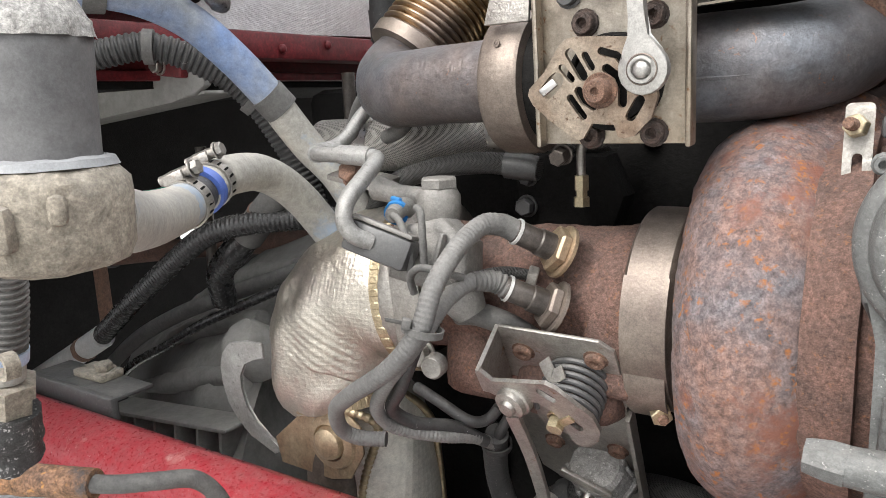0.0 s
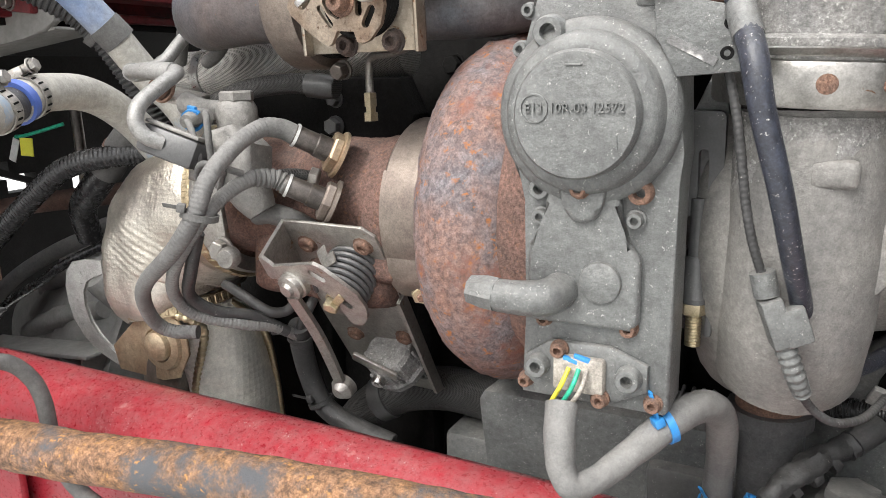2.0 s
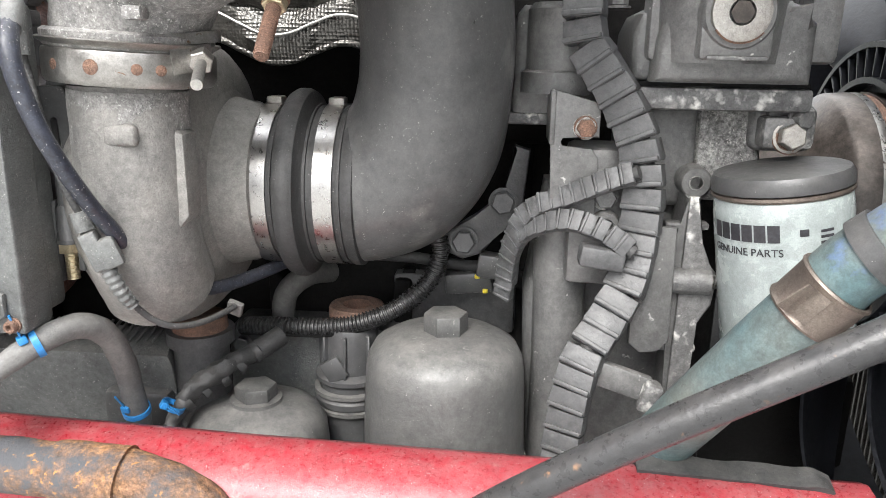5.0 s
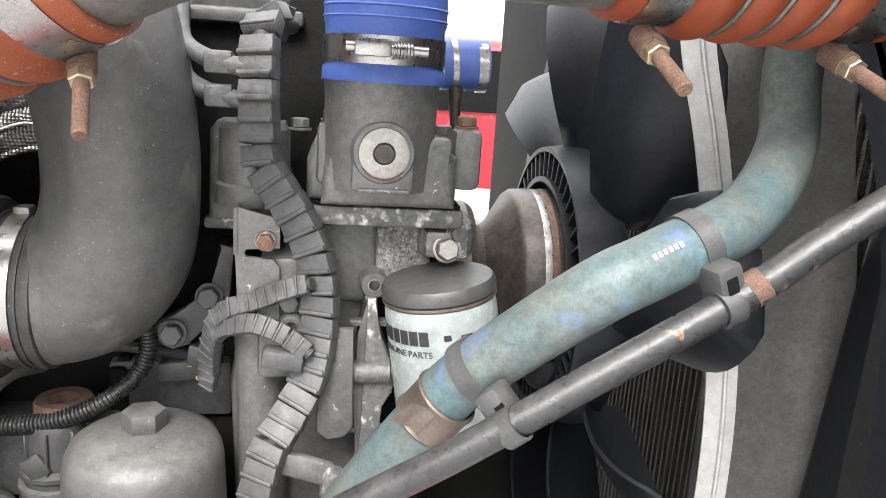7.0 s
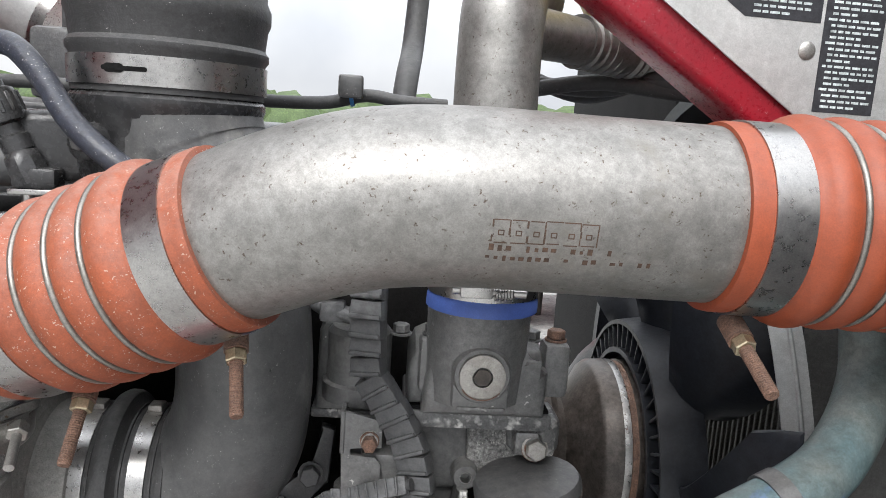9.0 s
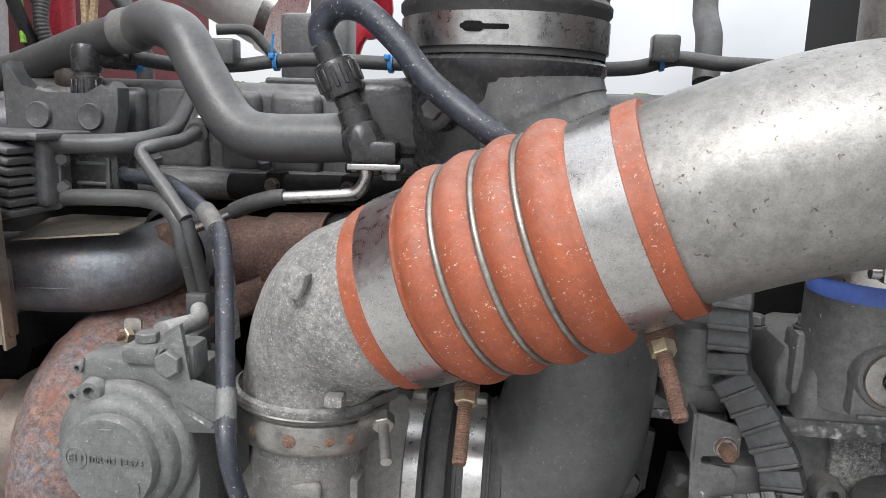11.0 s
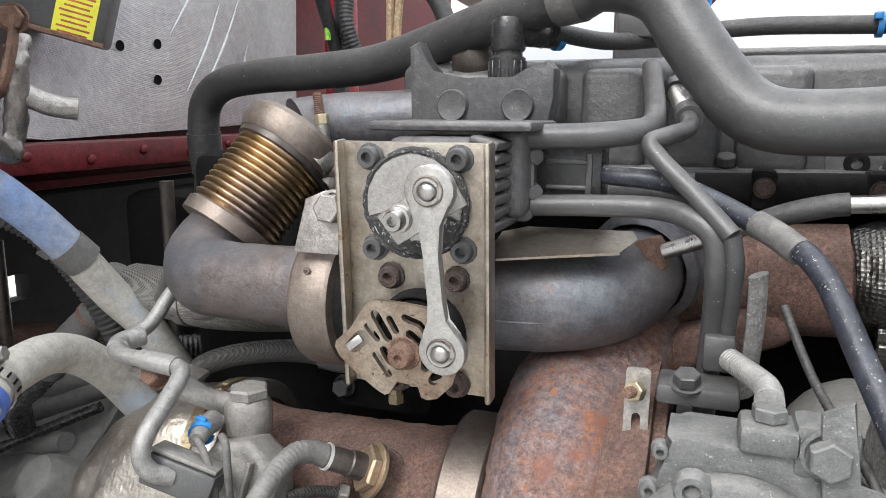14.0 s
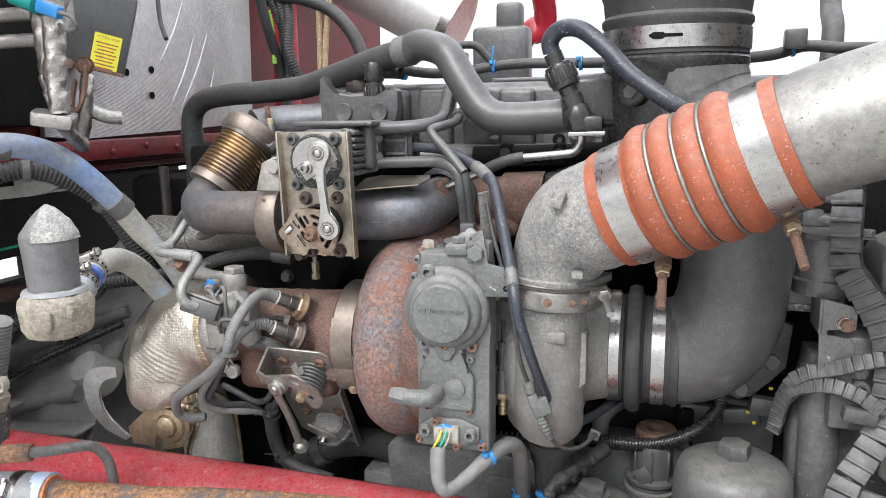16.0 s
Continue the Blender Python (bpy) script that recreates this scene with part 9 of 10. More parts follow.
part("flange_lip", add_plate(B(), [(x + (0.004 if x < 0 else 0.0018), z) for x, z in edge if x >= 0.0 or z in (0.075, -0.150)][::1], 0.005, FACE(0.5305, 0.509, 1.334), 0.0015), CHIPPED, tc, "chipped pale casting edge")
part("edge_boss", add_tube(B(), [(0.510, 0.505, 1.3405), (0.546, 0.505, 1.3405)], 0.0105, 18, 3), CHIPPED, tc)
bolt(tc, (0.544, 0.505, 1.3405), (1, 0, 0), 0.0060, 0.014, STAINLESS, "stud", "stud")
for z in (1.384, 1.308, 1.280):
    part("web", add_box(B(), (0.034, 0.012, 0.006), pose(0.526, 0.516, z), 0.002), CHIPPED, tc)
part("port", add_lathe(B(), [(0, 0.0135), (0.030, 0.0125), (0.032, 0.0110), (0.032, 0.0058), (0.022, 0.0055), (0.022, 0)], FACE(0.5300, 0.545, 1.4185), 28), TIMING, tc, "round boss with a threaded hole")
part("port_thread", add_lathe(B(), [(0.0318, 0.0060), (0.0326, 0.0058), (0.0326, 0.0048), (0.025, 0.0046)], FACE(0.5300, 0.545, 1.4185), 20), STAINLESS, tc)
for x, z in ((0.458, 1.4079), (0.460, 1.3870)):
    bolt(tc, (x, 0.499, z), (0, -1, 0), 0.0085, 0.010, CHIPPED, "bore" if z < 1.39 else "hex")
part("bolt_wall", add_box(B(), (0.05, 0.06, 0.11), pose(0.456, 0.53, 1.390), 0.006), TIMING, tc)
for x in (0.462, 0.585):
    bolt(tc, (x, 0.535, 1.549), (0, 0, 1), 0.008, 0.010, CHIPPED)
part("shelf_bracket", add_plate(B(), [(-0.016, -0.075), (-0.020, 0.018), (-0.016, 0.020), (0.016, 0.012), (0.018, 0.008), (0.018, -0.014), (-0.010, -0.014), (-0.012, -0.018), (-0.010, -0.022), (0.012, -0.022), (0.018, -0.030), (0.018, -0.075)], 0.004, FACE(0.432, 0.496, 1.468), 0.001), TIMING, tc, "bent grey bracket plate")
part("shelf_side", add_box(B(), (0.004, 0.05, 0.040), pose(0.4145, 0.516, 1.468), 0.001), TIMING, tc)
bolt(tc, (0.439, 0.492, 1.4615), (0, -1, 0), 0.0070, 0.013, RUSTBOLT, "hex", "bolt", "rusty bolt with a pale washer")
part("washer", lumpy(add_lathe(B(), [(0, 0.0098), (0.002, 0.0092), (0.0025, 0.0080), (0.0045, 0.0076), (0.0045, 0)], FACE(0.439, 0.4932, 1.4615), 28), 0.0018, 0.006), PALECRUST, tc, "paint-spattered pale washer")
part("bar", add_box(B(), (0.048, 0.010, 0.020), pose(0.474, 0.462, 1.272, 0, 18, 0), 0.002), TIMING, tc)
part("bar_end", lumpy(add_box(B(), (0.014, 0.016, 0.024), pose(0.497, 0.457, 1.261, 0, 18, 0), 0.003), 0.002, 0.008), CHIPPED, tc)

wp = thing("coolant_housing", (0.53, 0.49, 1.48), "dark cast coolant housing with a hex socket plug", "housing")
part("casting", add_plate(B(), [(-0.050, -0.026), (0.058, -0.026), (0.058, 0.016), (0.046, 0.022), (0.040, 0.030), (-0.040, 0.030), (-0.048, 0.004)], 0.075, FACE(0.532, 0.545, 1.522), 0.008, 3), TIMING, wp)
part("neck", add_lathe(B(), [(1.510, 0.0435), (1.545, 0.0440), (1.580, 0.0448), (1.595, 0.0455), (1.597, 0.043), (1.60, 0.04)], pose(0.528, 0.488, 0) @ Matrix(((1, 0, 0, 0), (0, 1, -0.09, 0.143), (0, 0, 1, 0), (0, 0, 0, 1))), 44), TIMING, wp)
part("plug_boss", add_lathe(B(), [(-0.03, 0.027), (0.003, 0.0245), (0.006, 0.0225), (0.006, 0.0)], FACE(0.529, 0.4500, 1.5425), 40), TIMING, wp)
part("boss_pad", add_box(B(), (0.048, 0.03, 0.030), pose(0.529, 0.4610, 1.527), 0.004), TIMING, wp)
part("pad_edge", add_box(B(), (0.040, 0.004, 0.003), pose(0.530, 0.4462, 1.5135), 0.001), CHIPPED, wp)
part("plug_ring", add_lathe(B(), [(0, 0.0195), (0.004, 0.0190), (0.0045, 0.0165), (0.0042, 0.0085), (0.0005, 0.0080), (0.0005, 0)], FACE(0.529, 0.4445, 1.5425), 36), BRACKET, wp, "bare metal plug face")
part("hex_socket", add_plate(B(), disc_pts(0.0076, 6), 0.0010, FACE(0.529, 0.4412, 1.5425)), PULLEY, wp)
part("rust_arc", add_lathe(B(), [(0.0015, 0.0192), (0.004, 0.0200), (0.0048, 0.0188)], FACE(0.529, 0.4447, 1.5425), 14, (215, 320)), RUSTBOLT, wp, "rust along the plug edge")
for x in (0.49, 0.60):
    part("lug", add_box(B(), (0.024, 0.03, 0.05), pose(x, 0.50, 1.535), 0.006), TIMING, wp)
    bolt(wp, (x, 0.50, 1.560), (0, 0, 1), 0.008, 0.010, RUSTBOLT if x > 0.55 else ENGINE)
bs = thing("blue_coolant_coupling", (0.528, 0.478, 1.59), "bright blue silicone coolant coupling", "hose")
part("hose_wall", add_lathe(B(), [(1.594, 0.0430), (1.594, 0.0475), (1.603, 0.0472), (1.606, 0.0455), (1.634, 0.0455), (1.637, 0.0468), (1.66, 0.0465), (1.66, 0.042)], pose(0.528, 0.478, 0), 44), BLUESIL, bs)
for z in (1.640, 1.648):
    part("ridge", add_lathe(B(), [(z - 0.0012, 0.0465), (z, 0.0478), (z + 0.0012, 0.0465)], pose(0.528, 0.478, 0), 44), BLUESIL, bs)
bcl = thing("coupling_clamp", (0.528, 0.478, 1.605), "stainless spring-screw clamp on the blue coupling", "hose clamp")
part("band", add_lathe(B(), [(1.607, 0.0456), (1.607, 0.0470), (1.627, 0.0470), (1.627, 0.0456)], pose(0.528, 0.478, 0), 44), STAINLESS, bcl)
part("housing", add_box(B(), (0.026, 0.010, 0.012), pose(0.517, 0.428, 1.618), 0.002), STAINLESS, bcl)
part("spring", add_tube(B(), [(0.531, 0.426, 1.617), (0.545, 0.427, 1.617)], 0.0065, 14, 10, ribs=(0.0022, 0.001)), STAINLESS, bcl)
part("screw", add_tube(B(), [(0.498, 0.429, 1.618), (0.556, 0.428, 1.617)], 0.0040, 10, 2), STAINLESS, bcl)
b2 = thing("small_blue_coupling", (0.60, 0.68, 1.59), "blue ribbed coolant coupling with steel bands", "hose")
part("hose_wall", add_tube(B(), [(0.56, 0.70, 1.610), (0.60, 0.70, 1.612), (0.652, 0.70, 1.614)], 0.027, 28, 4), BLUESIL, b2)
for x in (0.596, 0.612, 0.640):
    part("band", add_tube(B(), [(x, 0.70, 1.6125), (x + (0.006 if x < 0.63 else 0.010), 0.70, 1.613)], 0.0278, 28, 2), STAINLESS, b2, "steel band")
part("drain", add_tube(B(), [(0.618, 0.69, 1.590), (0.619, 0.69, 1.560), (0.621, 0.69, 1.535)], [0.008, 0.006, 0.004], 12, 3), PULLEY, b2, "brown drain stub")
truck = thing("far_truck", (1.5, 6.2, 0.0), "red truck parked across the yard", "truck")
part("cab", add_box(B(), (1.9, 2.0, 1.35), pose(1.9, 7.0, 1.22), 0.12, 3), RED, truck)
part("windscreen", add_box(B(), (1.2, 0.03, 0.5), pose(1.9, 5.985, 1.55), 0.01), HOLE, truck)
part("bumper", add_box(B(), (1.9, 0.12, 0.28), pose(1.9, 6.0, 0.52), 0.04), PLATEALU, truck)
for x in (1.35, 2.45):
    part("wheel", add_lathe(B(), [(-0.14, 0.0), (-0.14, 0.40), (-0.10, 0.48), (0.10, 0.48), (0.14, 0.40), (0.14, 0.0)], Matrix.Translation((x, 6.7, 0.48)) @ ring_x, 28), RUBBER, truck)
ap = thing("coolant_pipe", (0.53, 0.47, 1.66), "pitted aluminium coolant pipe rising to the front", "pipe")
part("riser", add_tube(B(), [(0.528, 0.478, 1.65), (0.527, 0.479, 1.74), (0.527, 0.482, 1.80), (0.530, 0.490, 1.845), (0.545, 0.54, 1.868), (0.57, 0.62, 1.87)], 0.0345, 36, 7), ALUPIPE, ap)
part("branch", add_tube(B(), [(0.545, 0.50, 1.826), (0.60, 0.545, 1.826), (0.66, 0.58, 1.823)], [0.022, 0.021, 0.021], 24, 4), ALUPIPE, ap)
part("bellows_end", add_tube(B(), [(0.605, 0.55, 1.826), (0.68, 0.60, 1.822)], 0.0245, 24, 6, ribs=(0.010, 0.003)), ALUPIPE, ap)
simple_hose("riser_hose", [(0.45, 0.75, 1.75), (0.455, 0.78, 1.80), (0.46, 0.84, 1.84), (0.465, 0.86, 1.92)], 0.014, RUBBER, "black hose rising beyond the loom", n=6)

arm_h = thing("armoured_harness", (0.45, 0.46, 1.15), "black hinged-armour wiring conduit down the engine front", "cable")
hp = smooth_path([(0.452, 0.56, 1.635), (0.436, 0.515, 1.632), (0.433, 0.500, 1.60), (0.434, 0.497, 1.56), (0.437, 0.494, 1.525), (0.449, 0.493, 1.506), (0.466, 0.490, 1.480), (0.480, 0.486, 1.450), (0.4855, 0.484, 1.415), (0.484, 0.482, 1.380), (0.477, 0.476, 1.345), (0.461, 0.468, 1.315), (0.447, 0.460, 1.290), (0.439, 0.456, 1.258), (0.435, 0.454, 1.225), (0.430, 0.452, 1.16)], 12)


def link_chain(path, pitch, half, deep, face):
    """Box links along a path, each with a bevelled body and a raised ridge."""
    acc, last = 0.0, path[0]
    for i in range(1, len(path) - 1):
        acc += (path[i] - last).length
        last = path[i]
        if acc > pitch:
            acc = 0.0
            d = (path[i + 1] - path[i - 1]).normalized()
            side = d.cross(V(*face)).normalized()
            out = side.cross(d).normalized()
            m = Matrix.Translation(path[i]) @ Matrix((side, d, out)).transposed().to_4x4() @ pose(0, 0, 0, 5 + rng.uniform(-1, 1), rng.uniform(-4, 4), 0)
            h, p = half, pitch
            link = add_plate(B(), [(-h * 0.93, -p * 0.60), (h * 0.93, -p * 0.60), (h, p * 0.36), (h * 0.94, p * 0.52), (-h * 0.94, p * 0.52), (-h, p * 0.36)], deep, m @ pose(0, 0, -deep * 0.3), 0.0016, 2)
            add_box(link, (h * 1.90, p * 0.24, deep * 0.22), m @ pose(0, p * 0.34, deep * 0.74), deep * 0.07, 2)
            part("armour_link", lumpy(link, 0.0007, 0.006), ARMOUR, arm_h)


link_chain(hp, 0.0150, 0.0156, 0.0150, (-0.42, -0.90, 0.05))
part("inner_sleeve", add_tube(B(), [tuple(p) for p in hp[::8]] + [tuple(hp[-1])], 0.0080, 12, 4), RUBBER, arm_h)
for pts in ([(0.478, 0.470, 1.432), (0.455, 0.480, 1.422), (0.432, 0.492, 1.409), (0.402, 0.508, 1.392), (0.390, 0.525, 1.362), (0.386, 0.545, 1.318)], [(0.478, 0.466, 1.372), (0.455, 0.474, 1.386), (0.428, 0.488, 1.390), (0.400, 0.510, 1.376), (0.388, 0.528, 1.350), (0.384, 0.545, 1.310)]):
    link_chain(smooth_path(pts, 24), 0.0092, 0.0086, 0.0090, (-0.3, -0.85, 0.45))
    part("branch_sleeve", add_tube(B(), pts, 0.0055, 10, 6), RUBBER, arm_h)
part("side_plug", add_box(B(), (0.034, 0.018, 0.016), pose(0.455, 0.470, 1.367, 0, 8, 0), 0.003), ARMOUR, arm_h)
for z, dx in ((1.598, 0.0), (1.572, 0.01)):
    part("side_lead", add_tube(B(), [(0.425, 0.500, z), (0.395, 0.51, z + 0.004), (0.370, 0.525, z + 0.018), (0.365, 0.54, z + 0.05)], 0.0075, 12, 6), ARMOUR, arm_h)
    part("side_boot", add_box(B(), (0.022, 0.018, 0.018), pose(0.400, 0.508, z + 0.003), 0.003), ARMOUR, arm_h)

of = moved(thing("oil_filter", (0.590, 0.484, 1.425), "pale grey spin-on filter with dark print", "filter"), -0.006, 0, -0.003, 0, -9)
part("shell", add_lathe(B(), [(1.300, 0), (1.301, 0.035), (1.309, 0.0445), (1.321, 0.0482), (1.425, 0.0482), (1.436, 0.0472), (1.441, 0.043), (1.443, 0.04)], pose(0.590, 0.484, -0.014), 56), FILTERPAINT, of)
part("seam", add_lathe(B(), [(1.437, 0.0478), (1.4385, 0.0490), (1.4405, 0.0488), (1.441, 0.045)], pose(0.590, 0.484, -0.014), 56), BANDSTEEL, of)
part("head", add_lathe(B(), [(1.441, 0.046), (1.442, 0.0488), (1.449, 0.0490), (1.4535, 0.0465), (1.4545, 0.042), (1.455, 0.0)], pose(0.590, 0.484, -0.014), 28), LINEPAINT, of)
fM = Matrix.Translation((0.590, 0.484, 1.398)) @ Matrix.Rotation(radians(-52), 4, "Z") @ Matrix(((1, 0, 0, 0), (0, 0, -1, 0), (0, 1, 0, 0), (0, 0, 0, 1))) @ pose(0, 0, 0.0484)
bars([(-0.0235 + 0.0092 * k, 0.004, 0.0080, 0.0125) for k in range(6)], fM, PRINT, of, "logo_bar", 0.0003, bend=0.0484)
lettering("GENUINE PARTS", 0.0078, 0.0002, fM @ pose(0, -0.0100, 0.0002), PRINT, of, bend=0.0484)
bars([(0.042, 0.004, 0.006, 0.005), (0.058, 0.004, 0.010, 0.002), (0.058, 0, 0.010, 0.002), (0.058, -0.004, 0.010, 0.002)], fM, PRINT, of, "text_bar", 0.0003, bend=0.0484)
fh = thing("filter_housing", (0.59, 0.51, 1.44), "chipped grey filter head casting", "housing")
part("casting", add_box(B(), (0.05, 0.05, 0.036), pose(0.592, 0.540, 1.462), 0.008, 3), CHIPPED, fh)
part("ear", add_box(B(), (0.038, 0.024, 0.024), pose(0.590, 0.511, 1.460), 0.004), CHIPPED, fh)
bolt(fh, (0.590, 0.500, 1.457), (0, -1, 0.15), 0.0098, 0.012, BRACKET, "hex")
part("rust_stain", add_lathe(B(), [(0, 0.0125), (0.001, 0.0122), (0.001, 0)], AIM((0.590, 0.4995, 1.4565), (0, -1, 0.15)), 18), RUSTBOLT, fh)

pl = thing("fan_pulley", (0.68, 0.70, 1.30), "brown-stained fan clutch pulley", "pulley")
px = Matrix.Translation((0, 0.685, 1.384)) @ ring_x
part("drum", add_lathe(B(), [(0.60, 0.0), (0.60, 0.070), (0.608, 0.080), (0.634, 0.083), (0.642, 0.078), (0.646, 0.058), (0.655, 0.055), (0.664, 0.062), (0.684, 0.094), (0.690, 0.098), (0.708, 0.099), (0.708, 0.092)], px, 64), PULLEY, pl)
part("rear_drum", add_lathe(B(), [(0.724, 0.092), (0.724, 0.0995), (0.738, 0.0995), (0.741, 0.090), (0.741, 0.0)], px, 64), PULLEY, pl)
part("clutch_disc", add_lathe(B(), [(0.739, 0.0), (0.739, 0.090), (0.744, 0.0985), (0.758, 0.1000), (0.772, 0.0985), (0.776, 0.090), (0.776, 0.0)], px, 64), FANCLUTCH, pl, "grey cast clutch body")
for k in range(26):
    a = 2 * math.pi * k / 26
    part("clutch_fin", add_box(B(), (0.022, 0.006, 0.010), px @ Matrix.Translation((0.0995 * math.cos(a), 0.0995 * math.sin(a), 0.757)) @ Matrix.Rotation(a, 4, "Z") @ Matrix.Rotation(radians(90), 4, "Y"), 0.002, 1), FANCLUTCH, pl)
part("bright_groove", add_lathe(B(), [(0.7075, 0.090), (0.708, 0.0985), (0.713, 0.0990), (0.716, 0.0990), (0.717, 0.090)], px, 64), STAINLESS, pl, "bright worn rim")
part("brown_groove", add_lathe(B(), [(0.7165, 0.090), (0.717, 0.0975), (0.724, 0.0975), (0.7245, 0.090)], px, 64), RUSTBOLT, pl, "rust-brown groove")
for k in range(16):
    a = 2 * math.pi * k / 16
    part("cooling_fin", add_box(B(), (0.014, 0.012, 0.006), Matrix.Translation((0.745, 0.685 + 0.084 * math.cos(a), 1.384 + 0.084 * math.sin(a))) @ Matrix.Rotation(a, 4, "X"), 0.002, 1), ENGINE, pl)
fan = thing("cooling_fan", (0.77, 0.80, 0.95), "black plastic cooling fan with a ribbed hub ring", "fan")
fx = Matrix.Translation((-0.018, 0.684, 1.376)) @ ring_x
part("outer_ring", add_lathe(B(), [(0.744, 0.150), (0.744, 0.155), (0.775, 0.160), (0.790, 0.160), (0.790, 0.150), (0.744, 0.150)], fx, 64), FANPL, fan)
part("inner_ring", add_lathe(B(), [(0.742, 0.116), (0.742, 0.122), (0.785, 0.122), (0.785, 0.116), (0.742, 0.116)], fx, 64), FANPL, fan)
part("hub_web", add_lathe(B(), [(0.758, 0.0), (0.758, 0.152)], fx, 48), FANPL, fan)
for k in range(48):
    a = 2 * math.pi * k / 48
    part("hub_rib", add_box(B(), (0.012, 0.029, 0.0034), Matrix.Translation((0.733, 0.684 + 0.136 * math.cos(a), 1.376 + 0.136 * math.sin(a))) @ Matrix.Rotation(a, 4, "X"), 0.0008, 1), FANPL, fan)
for k in range(9):
    a = 2 * math.pi * (k + 0.40) / 9
    bm = B()
    rows = []
    for i in range(13):
        u = i / 12
        rr = 0.150 + 0.205 * u
        w = 0.048 + 0.082 * math.sin(math.pi * (0.06 + 0.70 * u)) - 0.055 * max(0.0, u - 0.85) / 0.15
        tw = radians(54 - 22 * u)
        sweep = a - 0.34 * u ** 1.6
        c = V(0.772, 0.684 + rr * math.cos(sweep), 1.376 + rr * math.sin(sweep))
        tang = V(0, -math.sin(sweep), math.cos(sweep))
        dirv = tang * math.cos(tw) + V(1, 0, 0) * math.sin(tw)
        nrm = dirv.cross(V(0, math.cos(sweep), math.sin(sweep))).normalized()
        rows.append([bm.verts.new(c + dirv * w * f + nrm * (0.014 * (1 - 4 * f * f) + s * 0.002)) for s, f in ((1, -0.5), (1, -0.25), (1, 0), (1, 0.25), (1, 0.5), (-1, 0.5), (-1, 0.25), (-1, 0), (-1, -0.25), (-1, -0.5))])
    for p, q in zip(rows, rows[1:]):
        for j in range(10):
            bm.faces.new((p[j], p[(j + 1) % 10], q[(j + 1) % 10], q[j]))
    bm.faces.new(rows[0][::-1]), bm.faces.new(rows[-1])
    part("blade", bm, FANPL, fan, angle=60)
sh = thing("fan_shroud", (0.90, 0.75, 0.8), "black fan shroud with a bright steel edge strip", "shroud")
part("ring", add_lathe(B(), [(0.835, 0.45), (0.835, 0.43), (0.90, 0.425), (0.90, 0.49), (0.895, 0.49), (0.84, 0.45)], fx, 72), FANPL, sh)
part("far_side", add_box(B(), (0.012, 0.80, 1.3), pose(0.95, 1.60, 1.45), 0.003), ENGINEDARK, sh)
part("skirt", add_box(B(), (0.012, 0.30, 1.1), pose(0.93, 0.25, 1.32, 0, 0, 0), 0.003), RUBBER, sh)
part("edge_strip", add_ribbon(B(), [(0.752, 0.452, 1.72), (0.770, 0.452, 1.635), (0.790, 0.452, 1.57), (0.806, 0.450, 1.505), (0.822, 0.446, 1.42), (0.832, 0.44, 1.31), (0.832, 0.436, 1.18)], (1, -0.3, 0), 0.026, 0.003), PLATEALU, sh, "bright bent steel strip")
part("strip_bead", add_tube(B(), [(0.754, 0.449, 1.72), (0.772, 0.449, 1.635), (0.792, 0.449, 1.57), (0.808, 0.447, 1.505), (0.824, 0.443, 1.42), (0.834, 0.437, 1.31), (0.834, 0.433, 1.18)], 0.0022, 8, 6), PLATEALU, sh)
part("flap", add_ribbon(B(), [(0.830, 0.482, 1.76), (0.848, 0.482, 1.64), (0.868, 0.482, 1.55), (0.888, 0.478, 1.45), (0.902, 0.472, 1.32), (0.902, 0.468, 1.12)], (1, -0.25, 0), 0.13, 0.005), GREYRUB, sh, "dusty grey rubber flap")
rad = thing("radiator", (0.98, 0.75, 0.85), "dark radiator core with vertical fins", "radiator")
part("core", add_box(B(), (0.04, 0.95, 1.0), pose(0.985, 0.74, 1.35)), RADCORE, rad)
for k in range(60):
    part("fin", add_box(B(), (0.006, 0.004, 0.98), pose(0.962, 0.30 + 0.0148 * k, 1.35)), RADCORE, rad)
part("tank", add_box(B(), (0.06, 1.0, 0.07), pose(0.985, 0.74, 1.87), 0.01), FANPL, rad)

ch = thing("teal_coolant_hose", (0.65, 0.32, 1.2), "faded teal coolant hose with pale lettering", "hose")
cpath = [(0.475, 0.44, 1.185), (0.489, 0.427, 1.222), (0.5037, 0.41, 1.2568), (0.5168, 0.39, 1.2898), (0.5414, 0.37, 1.3363), (0.5668, 0.355, 1.378), (0.5861, 0.345, 1.4074), (0.649, 0.305, 1.4764), (0.6853, 0.305, 1.4965), (0.7233, 0.315, 1.5119), (0.7612, 0.335, 1.5259), (0.7924, 0.36, 1.5486), (0.8174, 0.39, 1.5767), (0.8221, 0.405, 1.6142), (0.826, 0.41, 1.68), (0.828, 0.412, 1.74)]
part("hose_wall", add_tube(B(), cpath, 0.0208, 26, 8), COOLHOSE, ch)
tc = thing("hose_clamp", (0.5655, 0.3560, 1.350), "wide brown-stained steel band clamp on the teal hose", "hose clamp", "band clamps")
tcM = AIM((0.5670, 0.3552, 1.3785), (0.50, -0.30, 0.81))
part("band", add_lathe(B(), [(-0.0145, 0.0212), (-0.0145, 0.0232), (-0.0130, 0.0238), (-0.0110, 0.0226), (0.0110, 0.0226), (0.0130, 0.0238), (0.0145, 0.0232), (0.0145, 0.0212)], tcM, 44), BANDSTEEL, tc)
